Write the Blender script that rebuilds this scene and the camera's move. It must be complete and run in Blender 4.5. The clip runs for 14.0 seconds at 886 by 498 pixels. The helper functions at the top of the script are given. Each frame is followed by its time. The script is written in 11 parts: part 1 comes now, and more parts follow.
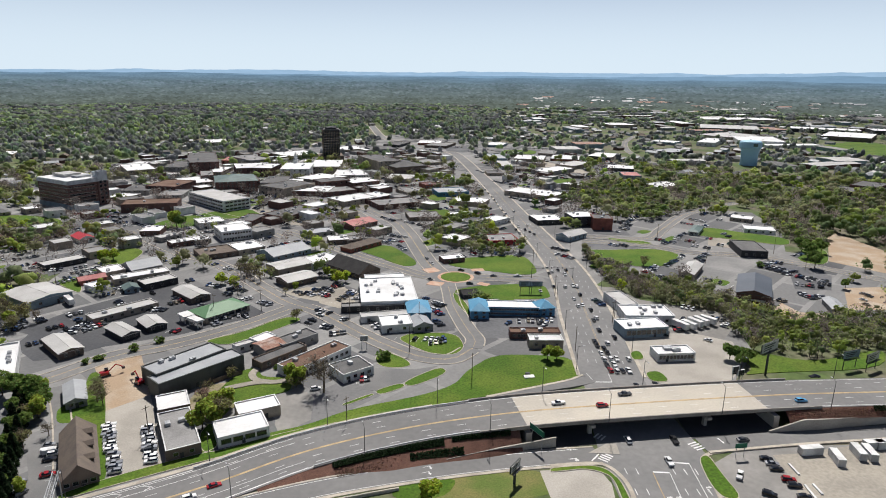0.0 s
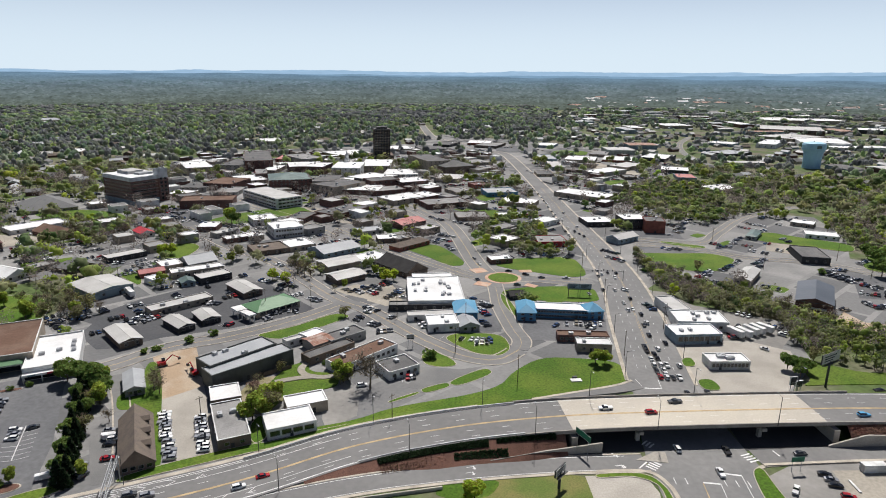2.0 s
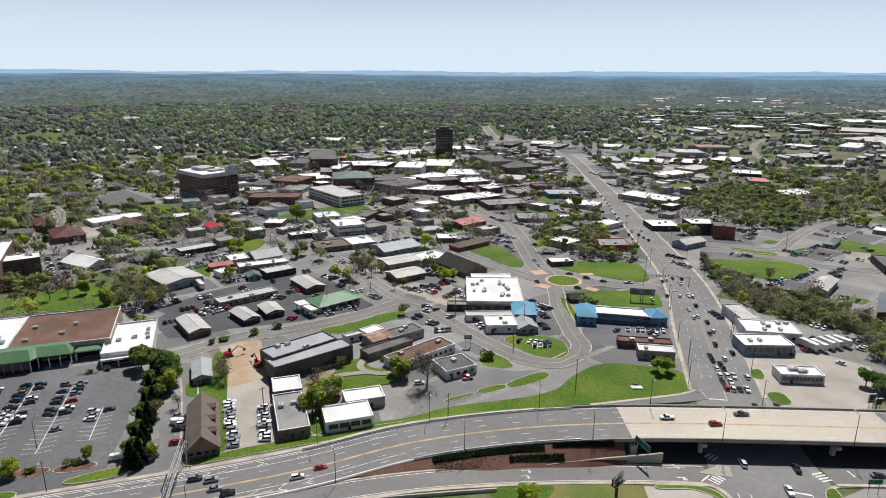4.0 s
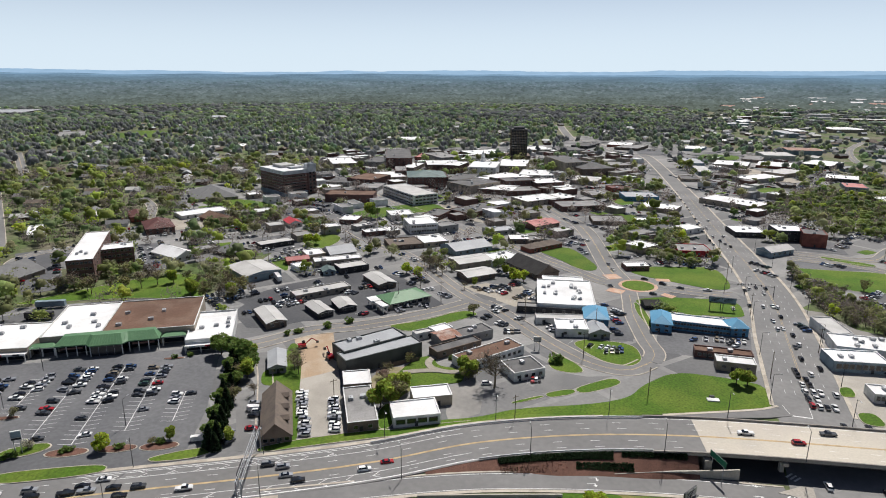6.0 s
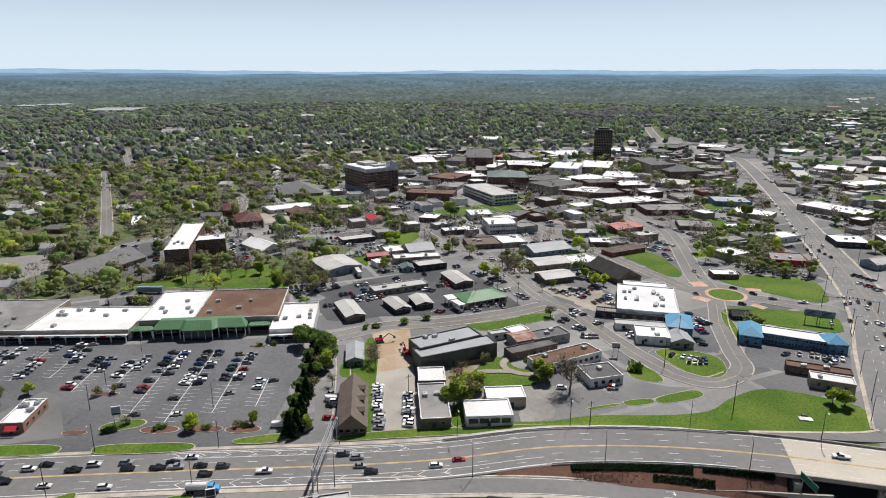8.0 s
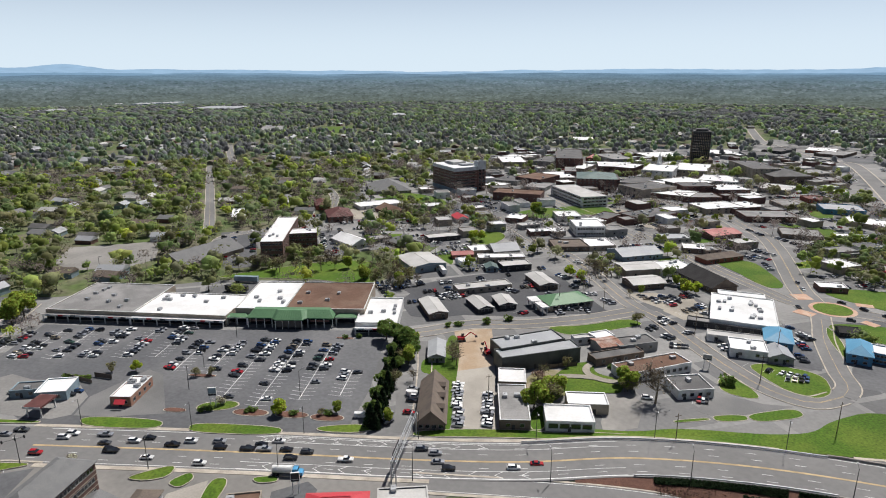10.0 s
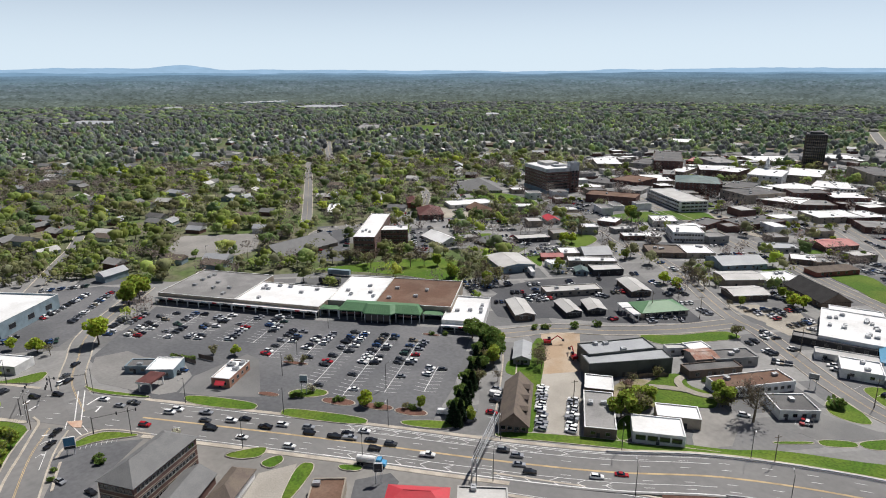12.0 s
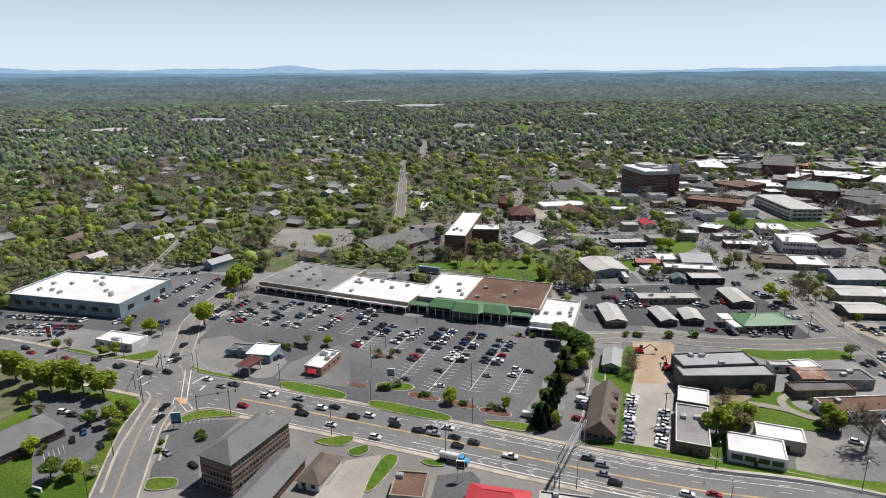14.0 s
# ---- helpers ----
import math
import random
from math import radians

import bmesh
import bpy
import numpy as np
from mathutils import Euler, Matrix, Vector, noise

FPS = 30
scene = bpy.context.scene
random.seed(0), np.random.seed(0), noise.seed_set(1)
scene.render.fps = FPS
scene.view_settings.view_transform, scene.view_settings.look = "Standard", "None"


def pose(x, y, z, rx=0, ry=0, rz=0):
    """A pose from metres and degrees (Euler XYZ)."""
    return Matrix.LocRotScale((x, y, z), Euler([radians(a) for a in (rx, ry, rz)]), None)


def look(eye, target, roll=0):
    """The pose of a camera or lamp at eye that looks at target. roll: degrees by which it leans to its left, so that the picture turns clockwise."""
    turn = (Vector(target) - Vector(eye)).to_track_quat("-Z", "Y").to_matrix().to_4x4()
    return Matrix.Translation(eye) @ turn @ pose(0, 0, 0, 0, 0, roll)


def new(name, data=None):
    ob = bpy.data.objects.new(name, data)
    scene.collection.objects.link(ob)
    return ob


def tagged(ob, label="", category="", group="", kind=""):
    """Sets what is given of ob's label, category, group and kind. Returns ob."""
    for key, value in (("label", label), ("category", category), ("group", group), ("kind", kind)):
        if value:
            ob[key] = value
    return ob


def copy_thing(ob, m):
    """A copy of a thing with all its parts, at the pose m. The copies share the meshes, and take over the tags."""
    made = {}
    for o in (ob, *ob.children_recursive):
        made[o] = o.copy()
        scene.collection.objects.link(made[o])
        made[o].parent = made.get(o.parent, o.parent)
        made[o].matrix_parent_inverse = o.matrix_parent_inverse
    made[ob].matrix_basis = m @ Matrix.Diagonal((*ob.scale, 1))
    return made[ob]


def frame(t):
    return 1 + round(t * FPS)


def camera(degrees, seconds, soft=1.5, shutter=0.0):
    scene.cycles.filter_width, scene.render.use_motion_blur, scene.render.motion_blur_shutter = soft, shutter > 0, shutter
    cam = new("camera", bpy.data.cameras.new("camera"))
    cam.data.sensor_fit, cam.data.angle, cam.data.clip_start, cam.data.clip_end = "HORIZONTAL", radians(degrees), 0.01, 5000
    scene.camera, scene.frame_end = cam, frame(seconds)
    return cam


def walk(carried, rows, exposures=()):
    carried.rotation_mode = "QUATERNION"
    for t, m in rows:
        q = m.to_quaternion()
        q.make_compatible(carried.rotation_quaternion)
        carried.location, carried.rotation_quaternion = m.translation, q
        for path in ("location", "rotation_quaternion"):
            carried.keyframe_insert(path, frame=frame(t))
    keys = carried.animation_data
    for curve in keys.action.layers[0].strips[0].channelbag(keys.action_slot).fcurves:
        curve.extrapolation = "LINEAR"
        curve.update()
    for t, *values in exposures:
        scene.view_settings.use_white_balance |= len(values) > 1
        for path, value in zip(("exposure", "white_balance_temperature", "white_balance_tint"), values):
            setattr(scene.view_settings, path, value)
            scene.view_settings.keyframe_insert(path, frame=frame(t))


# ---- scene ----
cam = camera(69.9, 14.0, soft=1.0)
# hovering drone: seconds, yaw, pitch, lean
PAN = [
    (0.0, -0.018, -15.388, -0.737),
    (0.5, 1.030, -15.406, -0.697),
    (1.0, 2.128, -15.419, -0.659),
    (1.5, 3.270, -15.428, -0.623),
    (2.0, 4.463, -15.437, -0.587),
    (2.5, 5.720, -15.445, -0.552),
    (3.0, 7.066, -15.452, -0.516),
    (3.5, 8.521, -15.461, -0.480),
    (4.0, 10.062, -15.471, -0.442),
    (4.5, 11.664, -15.482, -0.403),
    (5.0, 13.325, -15.494, -0.363),
    (5.5, 15.024, -15.508, -0.323),
    (6.0, 16.739, -15.522, -0.282),
    (6.5, 18.484, -15.537, -0.240),
    (7.0, 20.286, -15.553, -0.198),
    (7.5, 22.149, -15.568, -0.155),
    (8.0, 24.060, -15.583, -0.113),
    (8.5, 26.006, -15.596, -0.071),
    (9.0, 27.983, -15.608, -0.030),
    (9.5, 29.986, -15.618, 0.011),
    (10.0, 32.013, -15.626, 0.051),
    (10.5, 34.069, -15.632, 0.091),
    (11.0, 36.148, -15.636, 0.129),
    (11.5, 38.237, -15.638, 0.169),
    (12.0, 40.333, -15.638, 0.207),
    (12.5, 42.436, -15.637, 0.247),
    (13.0, 44.544, -15.635, 0.288),
    (13.5, 46.661, -15.634, 0.331),
    (14.0, 48.793, -15.635, 0.379),
]
EYE = 118.0
walk(cam, [(t, pose(0, 0, EYE, 0, 0, yaw) @ pose(0, 0, 0, 90 + pitch) @ pose(0, 0, 0, 0, 0, -lean)) for t, yaw, pitch, lean in PAN])

# ---- world, sun, exposure ----
SUN_EL, SUN_AZ = 58.0, 4.0      # degrees above the horizon; clockwise from +y
SKY = 0.072
world = bpy.data.worlds.new("sky")
scene.world = world
world.use_nodes = True
wn = world.node_tree.nodes
sky = wn.new("ShaderNodeTexSky")
sky.sky_type = 'NISHITA'
sky.sun_disc = False
sky.sun_elevation = radians(SUN_EL)
sky.sun_rotation = radians(SUN_AZ)
sky.altitude = 0
sky.air_density = 0.4
sky.dust_density = 0.3
sky.ozone_density = 2.2
wn["Background"].inputs["Strength"].default_value = SKY
milky = wn.new("ShaderNodeHueSaturation")       # thin high haze takes the blue down
milky.inputs["Saturation"].default_value = 0.8
tint = wn.new("ShaderNodeMix")
tint.data_type, tint.blend_type = 'RGBA', 'MULTIPLY'
tint.inputs[0].default_value = 1.0
tint.inputs[7].default_value = (0.99, 1.0, 1.06, 1)
world.node_tree.links.new(sky.outputs[0], milky.inputs["Color"])
world.node_tree.links.new(milky.outputs[0], tint.inputs[6])
# pale ground haze, even all round the horizon, thinning out upwards
aim, height, thin, haze = (wn.new(k) for k in ("ShaderNodeTexCoord", "ShaderNodeSeparateXYZ", "ShaderNodeMapRange", "ShaderNodeMix"))
thin.interpolation_type = 'SMOOTHSTEP'
for i_, v_ in ((1, 0.0), (2, 0.26), (3, 0.95), (4, 0.0)):
    thin.inputs[i_].default_value = v_
haze.data_type = 'RGBA'
haze.inputs[7].default_value = (0.675 / SKY, 0.79 / SKY, 0.885 / SKY, 1)
for a_, b_ in ((aim.outputs["Generated"], height.inputs[0]), (height.outputs[2], thin.inputs[0]), (thin.outputs[0], haze.inputs[0]),
               (tint.outputs[2], haze.inputs[6]), (haze.outputs[2], wn["Background"].inputs[0])):
    world.node_tree.links.new(a_, b_)
sun_data = bpy.data.lights.new("sun", 'SUN')
sun_data.energy = 5.0
sun_data.angle = radians(0.53)
sun_data.color = (1.0, 0.962, 0.922)
sun = new("sun", sun_data)
_az, _el = radians(SUN_AZ), radians(SUN_EL)
sun.matrix_world = look((0, 0, 400), (-math.sin(_az) * math.cos(_el), -math.cos(_az) * math.cos(_el), 400 - math.sin(_el)))
scene.view_settings.exposure = 0.1

# ---- materials ----
MATS = {}


def mat(name, col, rough=0.85, var=0.25, scale=0.3, scale2=6.0, metal=0.0, bump=0.15, second=None, rnd=0.0, island=0.0, spec=0.3, stain=0.0):
    """Two scales of variation on a base colour, in metres; second: a colour that shows in patches."""
    if name in MATS:
        return MATS[name]
    m = bpy.data.materials.new(name)
    m.use_nodes = True
    nt = m.node_tree
    n, l = nt.nodes, nt.links
    b = n["Principled BSDF"]
    b.inputs["Roughness"].default_value = rough
    b.inputs["Metallic"].default_value = metal
    b.inputs["Specular IOR Level"].default_value = spec
    geo = n.new("ShaderNodeNewGeometry")

    def noise_tex(sc, det=4.0):
        t = n.new("ShaderNodeTexNoise")
        t.inputs["Scale"].default_value = sc
        t.inputs["Detail"].default_value = det
        l.new(geo.outputs["Position"], t.inputs["Vector"])
        return t

    def ramp(src, lo, hi, a, z):
        r = n.new("ShaderNodeMapRange")
        r.inputs[1].default_value, r.inputs[2].default_value = lo, hi
        r.inputs[3].default_value, r.inputs[4].default_value = a, z
        l.new(src, r.inputs[0])
        return r.outputs[0]
    n1, n2 = noise_tex(scale), noise_tex(scale2, 6.0)
    mix = n.new("ShaderNodeMix")
    mix.data_type = 'RGBA'
    mix.inputs[6].default_value = (*col, 1)
    mix.inputs[7].default_value = (*(second or [c * 0.72 for c in col]), 1)
    l.new(ramp(n1.outputs[0], 0.42, 0.62, 0, 1), mix.inputs[0])
    hsv = n.new("ShaderNodeHueSaturation")
    l.new(mix.outputs[2], hsv.inputs["Color"])
    v = ramp(n2.outputs[0], 0.3, 0.7, 1 - var, 1 + var)
    if stain:
        n3 = noise_tex(scale * 0.23, 5.0)
        mul = n.new("ShaderNodeMath")
        mul.operation = 'MULTIPLY'
        l.new(v, mul.inputs[0])
        l.new(ramp(n3.outputs[0], 0.45, 0.75, 1, 1 - stain), mul.inputs[1])
        v = mul.outputs[0]
    for amount, src in ((rnd, "ShaderNodeObjectInfo"), (island, None)):
        if amount:
            o = n.new(src).outputs["Random"] if src else geo.outputs["Random Per Island"]
            mul = n.new("ShaderNodeMath")
            mul.operation = 'MULTIPLY'
            l.new(v, mul.inputs[0])
            l.new(ramp(o, 0, 1, 1 - amount, 1 + amount), mul.inputs[1])
            v = mul.outputs[0]
            l.new(ramp(o, 0, 1, 0.5 - amount * 0.07, 0.5 + amount * 0.07), hsv.inputs["Hue"])
    l.new(v, hsv.inputs["Value"])
    l.new(hsv.outputs[0], b.inputs["Base Color"])
    if bump:
        bp = n.new("ShaderNodeBump")
        bp.inputs["Strength"].default_value = bump
        bp.inputs["Distance"].default_value = 0.05
        l.new(n2.outputs[0], bp.inputs["Height"])
        l.new(bp.outputs[0], b.inputs["Normal"])
    MATS[name] = m
    return m


def glass(name, col, rough=0.08):
    m = mat(name, col, rough, 0.1, 0.2, 2.0, bump=0.0, spec=0.8)
    return m


def leaf(name, col, second, island=0.45, mixed=0.5, tone=0.0):
    """Foliage that lets light through; tone: how far one crown differs from the next, by the mesh's own attribute."""
    m = mat(name, col, 0.75, 0.15, 0.06, 1.5, bump=0.0, second=second, island=island, spec=0.15)
    b = m.node_tree.nodes["Principled BSDF"]
    if tone:
        n, l = m.node_tree.nodes, m.node_tree.links
        att, shade = n.new("ShaderNodeAttribute"), n.new("ShaderNodeHueSaturation")
        att.attribute_name = "tone"
        sep = n.new("ShaderNodeSeparateXYZ")
        l.new(att.outputs["Vector"], sep.inputs[0])
        for k, lo, hi in (("Value", 1 - tone, 1 + tone), ("Hue", 0.5 - 0.04 * tone, 0.5 + 0.04 * tone), ("Saturation", 0.8, 1.15)):
            r = n.new("ShaderNodeMapRange")
            r.inputs[3].default_value, r.inputs[4].default_value = lo, hi
            l.new(sep.outputs[{"Value": 0, "Hue": 1, "Saturation": 2}[k]], r.inputs[0])
            l.new(r.outputs[0], shade.inputs[k])
        l.new(b.inputs["Base Color"].links[0].from_socket, shade.inputs["Color"])
        l.new(shade.outputs[0], b.inputs["Base Color"])
    t = m.node_tree.nodes.new("ShaderNodeBsdfTranslucent")
    mx = m.node_tree.nodes.new("ShaderNodeMixShader")
    mx.inputs[0].default_value = mixed
    src = b.inputs["Base Color"].links[0].from_socket
    m.node_tree.links.new(src, t.inputs[0])
    m.node_tree.links.new(b.outputs[0], mx.inputs[1])
    m.node_tree.links.new(t.outputs[0], mx.inputs[2])
    m.node_tree.links.new(mx.outputs[0], m.node_tree.nodes["Material Output"].inputs[0])
    return m


M_LAND = mat("far_land", (0.08, 0.115, 0.035), 0.95, 0.3, 0.03, 0.25, second=(0.15, 0.135, 0.095), stain=0.2)
M_ASPHALT = mat("asphalt", (0.15, 0.149, 0.147), 0.9, 0.12, 0.05, 3.0, second=(0.195, 0.192, 0.186), stain=0.3)
# underpass asphalt with the bridge's deep shade put into its colour
M_UNDERPASS_SHADE = mat("underpass_shade_asphalt", (0.055, 0.055, 0.056), 0.9, 0.15, 0.08, 2.0, second=(0.075, 0.073, 0.07), stain=0.3)
M_FRESH = mat("fresh_asphalt", (0.072, 0.074, 0.08), 0.9, 0.14, 0.04, 0.8, second=(0.095, 0.096, 0.1), stain=0.3)
M_PALELOT = mat("bleached_asphalt", (0.235, 0.228, 0.217), 0.92, 0.1, 0.05, 0.8, second=(0.195, 0.19, 0.182), stain=0.25)
M_LOT = mat("lot_asphalt", (0.108, 0.11, 0.116), 0.9, 0.14, 0.03, 0.6, second=(0.146, 0.146, 0.15), stain=0.35)
M_OLDLOT = mat("worn_asphalt", (0.215, 0.206, 0.192), 0.92, 0.09, 0.035, 0.5, second=(0.275, 0.262, 0.243), stain=0.4)
M_CONC = mat("concrete", (0.40, 0.37, 0.325), 0.9, 0.12, 0.08, 2.0, second=(0.335, 0.31, 0.27), stain=0.28)
M_DECK = mat("bridge_concrete", (0.50, 0.455, 0.38), 0.9, 0.08, 0.06, 1.5, second=(0.45, 0.41, 0.35), stain=0.12)
M_KERB = mat("kerb_concrete", (0.46, 0.41, 0.34), 0.9, 0.14, 0.2, 3.0)
M_GRASS = mat("grass", (0.06, 0.122, 0.008), 0.95, 0.36, 0.05, 1.2, second=(0.1, 0.15, 0.016), bump=0.5, stain=0.3)
M_DRYGRASS = mat("dry_grass", (0.17, 0.16, 0.055), 0.95, 0.22, 0.07, 1.8, second=(0.10, 0.14, 0.03), bump=0.4)
M_ROUGH = mat("rough_ground", (0.15, 0.145, 0.06), 0.95, 0.25, 0.09, 1.5, second=(0.27, 0.225, 0.16), bump=0.4, stain=0.3)
M_GRAVEL = mat("pale_gravel", (0.36, 0.325, 0.27), 0.95, 0.14, 0.05, 0.9, second=(0.29, 0.265, 0.225), stain=0.3)
M_DIRT = mat("dirt", (0.36, 0.265, 0.178), 0.95, 0.15, 0.09, 1.5, second=(0.42, 0.345, 0.265), stain=0.2)
M_MULCH = mat("mulch", (0.145, 0.074, 0.054), 0.95, 0.3, 0.2, 3.0, bump=0.5)
M_PAINT = mat("white_line", (0.72, 0.72, 0.70), 0.8, 0.15, 0.4, 5.0, second=(0.55, 0.55, 0.54))
M_FAINT = mat("worn_line", (0.62, 0.62, 0.61), 0.85, 0.15, 0.3, 5.0, second=(0.44, 0.44, 0.44))
M_YELLOW = mat("median_paint", (0.48, 0.36, 0.20), 0.85, 0.12, 0.3, 4.0)
M_BRICKPAVE = mat("brick_paving", (0.45, 0.27, 0.19), 0.9, 0.12, 0.2, 3.0, second=(0.5, 0.36, 0.27))
M_ROOF = {
    "white": mat("white_membrane", (0.74, 0.74, 0.735), 0.7, 0.06, 0.09, 1.0, second=(0.65, 0.645, 0.63), stain=0.2),
    "offwhite": mat("pale_metal_roof", (0.47, 0.46, 0.44), 0.6, 0.08, 0.1, 1.5, second=(0.40, 0.39, 0.37), stain=0.15),
    "grey": mat("gravel_roof", (0.275, 0.268, 0.26), 0.9, 0.16, 0.12, 2.0, second=(0.21, 0.205, 0.2), stain=0.3),
    "steel": mat("grey_metal_roof", (0.34, 0.35, 0.36), 0.6, 0.06, 0.1, 1.0, second=(0.30, 0.31, 0.32)),
    "dark": mat("tar_roof", (0.11, 0.108, 0.107), 0.9, 0.18, 0.12, 2.0, second=(0.15, 0.146, 0.142), stain=0.2),
    "black": mat("black_shingle", (0.035, 0.033, 0.033), 0.9, 0.2, 0.3, 3.0),
    "brown": mat("brown_membrane", (0.138, 0.078, 0.053), 0.9, 0.14, 0.11, 1.2, second=(0.175, 0.112, 0.08), stain=0.35),
    "shingle": mat("brown_shingle", (0.155, 0.125, 0.10), 0.9, 0.18, 0.3, 4.0, second=(0.125, 0.10, 0.085)),
    "greyshingle": mat("grey_shingle", (0.17, 0.17, 0.168), 0.9, 0.15, 0.3, 4.0, second=(0.15, 0.15, 0.15)),
    "green": mat("green_metal_roof", (0.09, 0.19, 0.095), 0.55, 0.08, 0.12, 1.0, second=(0.11, 0.215, 0.11)),
    "teal": mat("teal_roof", (0.12, 0.17, 0.16), 0.6, 0.08, 0.12, 1.0),
    "blue": mat("blue_metal_roof", (0.10, 0.28, 0.43), 0.5, 0.06, 0.12, 1.0, second=(0.13, 0.32, 0.47)),
    "red": mat("red_metal_roof", (0.50, 0.045, 0.06), 0.5, 0.06, 0.12, 1.0, second=(0.45, 0.05, 0.06)),
    "slate": mat("slate_blue_metal_roof", (0.085, 0.098, 0.118), 0.5, 0.08, 0.1, 1.0, second=(0.10, 0.112, 0.13), stain=0.2),
    "rust": mat("rusty_roof", (0.26, 0.13, 0.09), 0.85, 0.2, 0.25, 2.0, second=(0.36, 0.28, 0.24)),
    "maroon": mat("maroon_roof", (0.12, 0.045, 0.04), 0.7, 0.1, 0.2, 2.0),
    "palered": mat("faded_red_roof", (0.40, 0.16, 0.15), 0.8, 0.12, 0.12, 1.5, second=(0.45, 0.22, 0.20)),
}
M_WALL = {
    "brick": mat("dark_brick", (0.115, 0.066, 0.056), 0.9, 0.2, 0.3, 5.0, second=(0.14, 0.08, 0.067)),
    "redbrick": mat("red_brick", (0.26, 0.095, 0.07), 0.9, 0.2, 0.3, 5.0),
    "tan": mat("tan_wall", (0.36, 0.31, 0.25), 0.9, 0.1, 0.2, 4.0, stain=0.2),
    "white": mat("white_wall", (0.70, 0.70, 0.68), 0.85, 0.07, 0.2, 4.0, stain=0.15),
    "tanbrick": mat("tan_brick", (0.30, 0.165, 0.115), 0.9, 0.18, 0.3, 5.0, second=(0.34, 0.20, 0.145)),
    "greengrey": mat("dark_green_grey_sheet", (0.085, 0.092, 0.086), 0.7, 0.1, 0.2, 4.0, stain=0.2),
    "palegrey": mat("pale_grey_panel", (0.52, 0.54, 0.56), 0.7, 0.06, 0.2, 4.0, stain=0.12),
    "grey": mat("grey_wall", (0.30, 0.30, 0.29), 0.85, 0.1, 0.2, 4.0, stain=0.2),
    "brown": mat("brown_wall", (0.16, 0.125, 0.10), 0.9, 0.14, 0.2, 4.0),
    "dark": mat("dark_wall", (0.045, 0.045, 0.048), 0.7, 0.12, 0.2, 4.0),
    "bluegrey": mat("blue_grey_wall", (0.23, 0.30, 0.34), 0.8, 0.08, 0.2, 4.0),
    "blue": mat("blue_wall", (0.08, 0.22, 0.36), 0.8, 0.08, 0.2, 4.0),
    "palegreen": mat("pale_green_wall", (0.42, 0.45, 0.38), 0.8, 0.08, 0.2, 4.0),
    "red": mat("red_wall", (0.42, 0.04, 0.045), 0.7, 0.08, 0.2, 4.0),
}
M_GLASS = glass("window_glass", (0.014, 0.018, 0.024))
M_METAL = mat("galvanised_steel", (0.42, 0.43, 0.44), 0.5, 0.1, 0.5, 5.0, metal=0.5)
M_DARKMETAL = mat("dark_steel", (0.06, 0.06, 0.06), 0.6, 0.1, 0.5, 5.0)
M_BARK = mat("bark", (0.12, 0.095, 0.07), 0.95, 0.25, 0.6, 6.0)
M_TWIG = mat("bare_twigs", (0.17, 0.135, 0.095), 0.95, 0.2, 0.3, 4.0, island=0.3)
M_LEAF = {
    "spring": leaf("spring_leaves", (0.35, 0.41, 0.07), (0.28, 0.34, 0.06)),
    "lime": leaf("lime_leaves", (0.44, 0.50, 0.06), (0.36, 0.43, 0.055)),
    "green": leaf("green_leaves", (0.15, 0.22, 0.055), (0.18, 0.25, 0.06)),
    "olive": leaf("budding_leaves", (0.27, 0.255, 0.115), (0.225, 0.215, 0.105)),
    "bare": leaf("budding_twigs", (0.225, 0.195, 0.16), (0.19, 0.17, 0.14)),
    "pine": leaf("evergreen_needles", (0.022, 0.042, 0.018), (0.03, 0.05, 0.02)),
    "pink": leaf("pale_blossom", (0.45, 0.33, 0.29), (0.35, 0.25, 0.2)),
    "russet": leaf("russet_groundcover", (0.15, 0.06, 0.045), (0.11, 0.07, 0.045)),
    "white": leaf("white_blossom", (0.6, 0.58, 0.45), (0.45, 0.45, 0.3)),
}

M_WOOD = {
    "spring": leaf("wood_spring", (0.299, 0.357, 0.102), (0.247, 0.303, 0.097), 0.16, 0.58, 0.42),
    "green": leaf("wood_green", (0.167, 0.229, 0.092), (0.200, 0.256, 0.097), 0.16, 0.58, 0.42),
    "olive": leaf("wood_olive", (0.278, 0.282, 0.141), (0.236, 0.239, 0.126), 0.16, 0.58, 0.4),
    "bare": leaf("wood_bare", (0.241, 0.202, 0.180), (0.202, 0.173, 0.157), 0.16, 0.5, 0.4),
    "lime": leaf("wood_lime", (0.420, 0.490, 0.097), (0.346, 0.415, 0.092), 0.16, 0.58, 0.3),
}
# crowns past a kilometre: distance haze is mixed into the leaf colours
M_HAZEWOOD = {
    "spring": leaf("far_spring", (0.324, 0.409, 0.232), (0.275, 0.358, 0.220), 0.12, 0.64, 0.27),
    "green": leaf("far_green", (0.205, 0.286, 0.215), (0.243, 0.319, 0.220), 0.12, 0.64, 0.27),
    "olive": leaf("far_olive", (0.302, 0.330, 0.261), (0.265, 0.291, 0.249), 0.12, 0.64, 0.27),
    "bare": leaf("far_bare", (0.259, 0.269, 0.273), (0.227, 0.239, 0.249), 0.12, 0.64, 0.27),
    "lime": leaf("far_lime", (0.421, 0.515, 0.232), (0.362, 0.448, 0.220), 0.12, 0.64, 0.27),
}


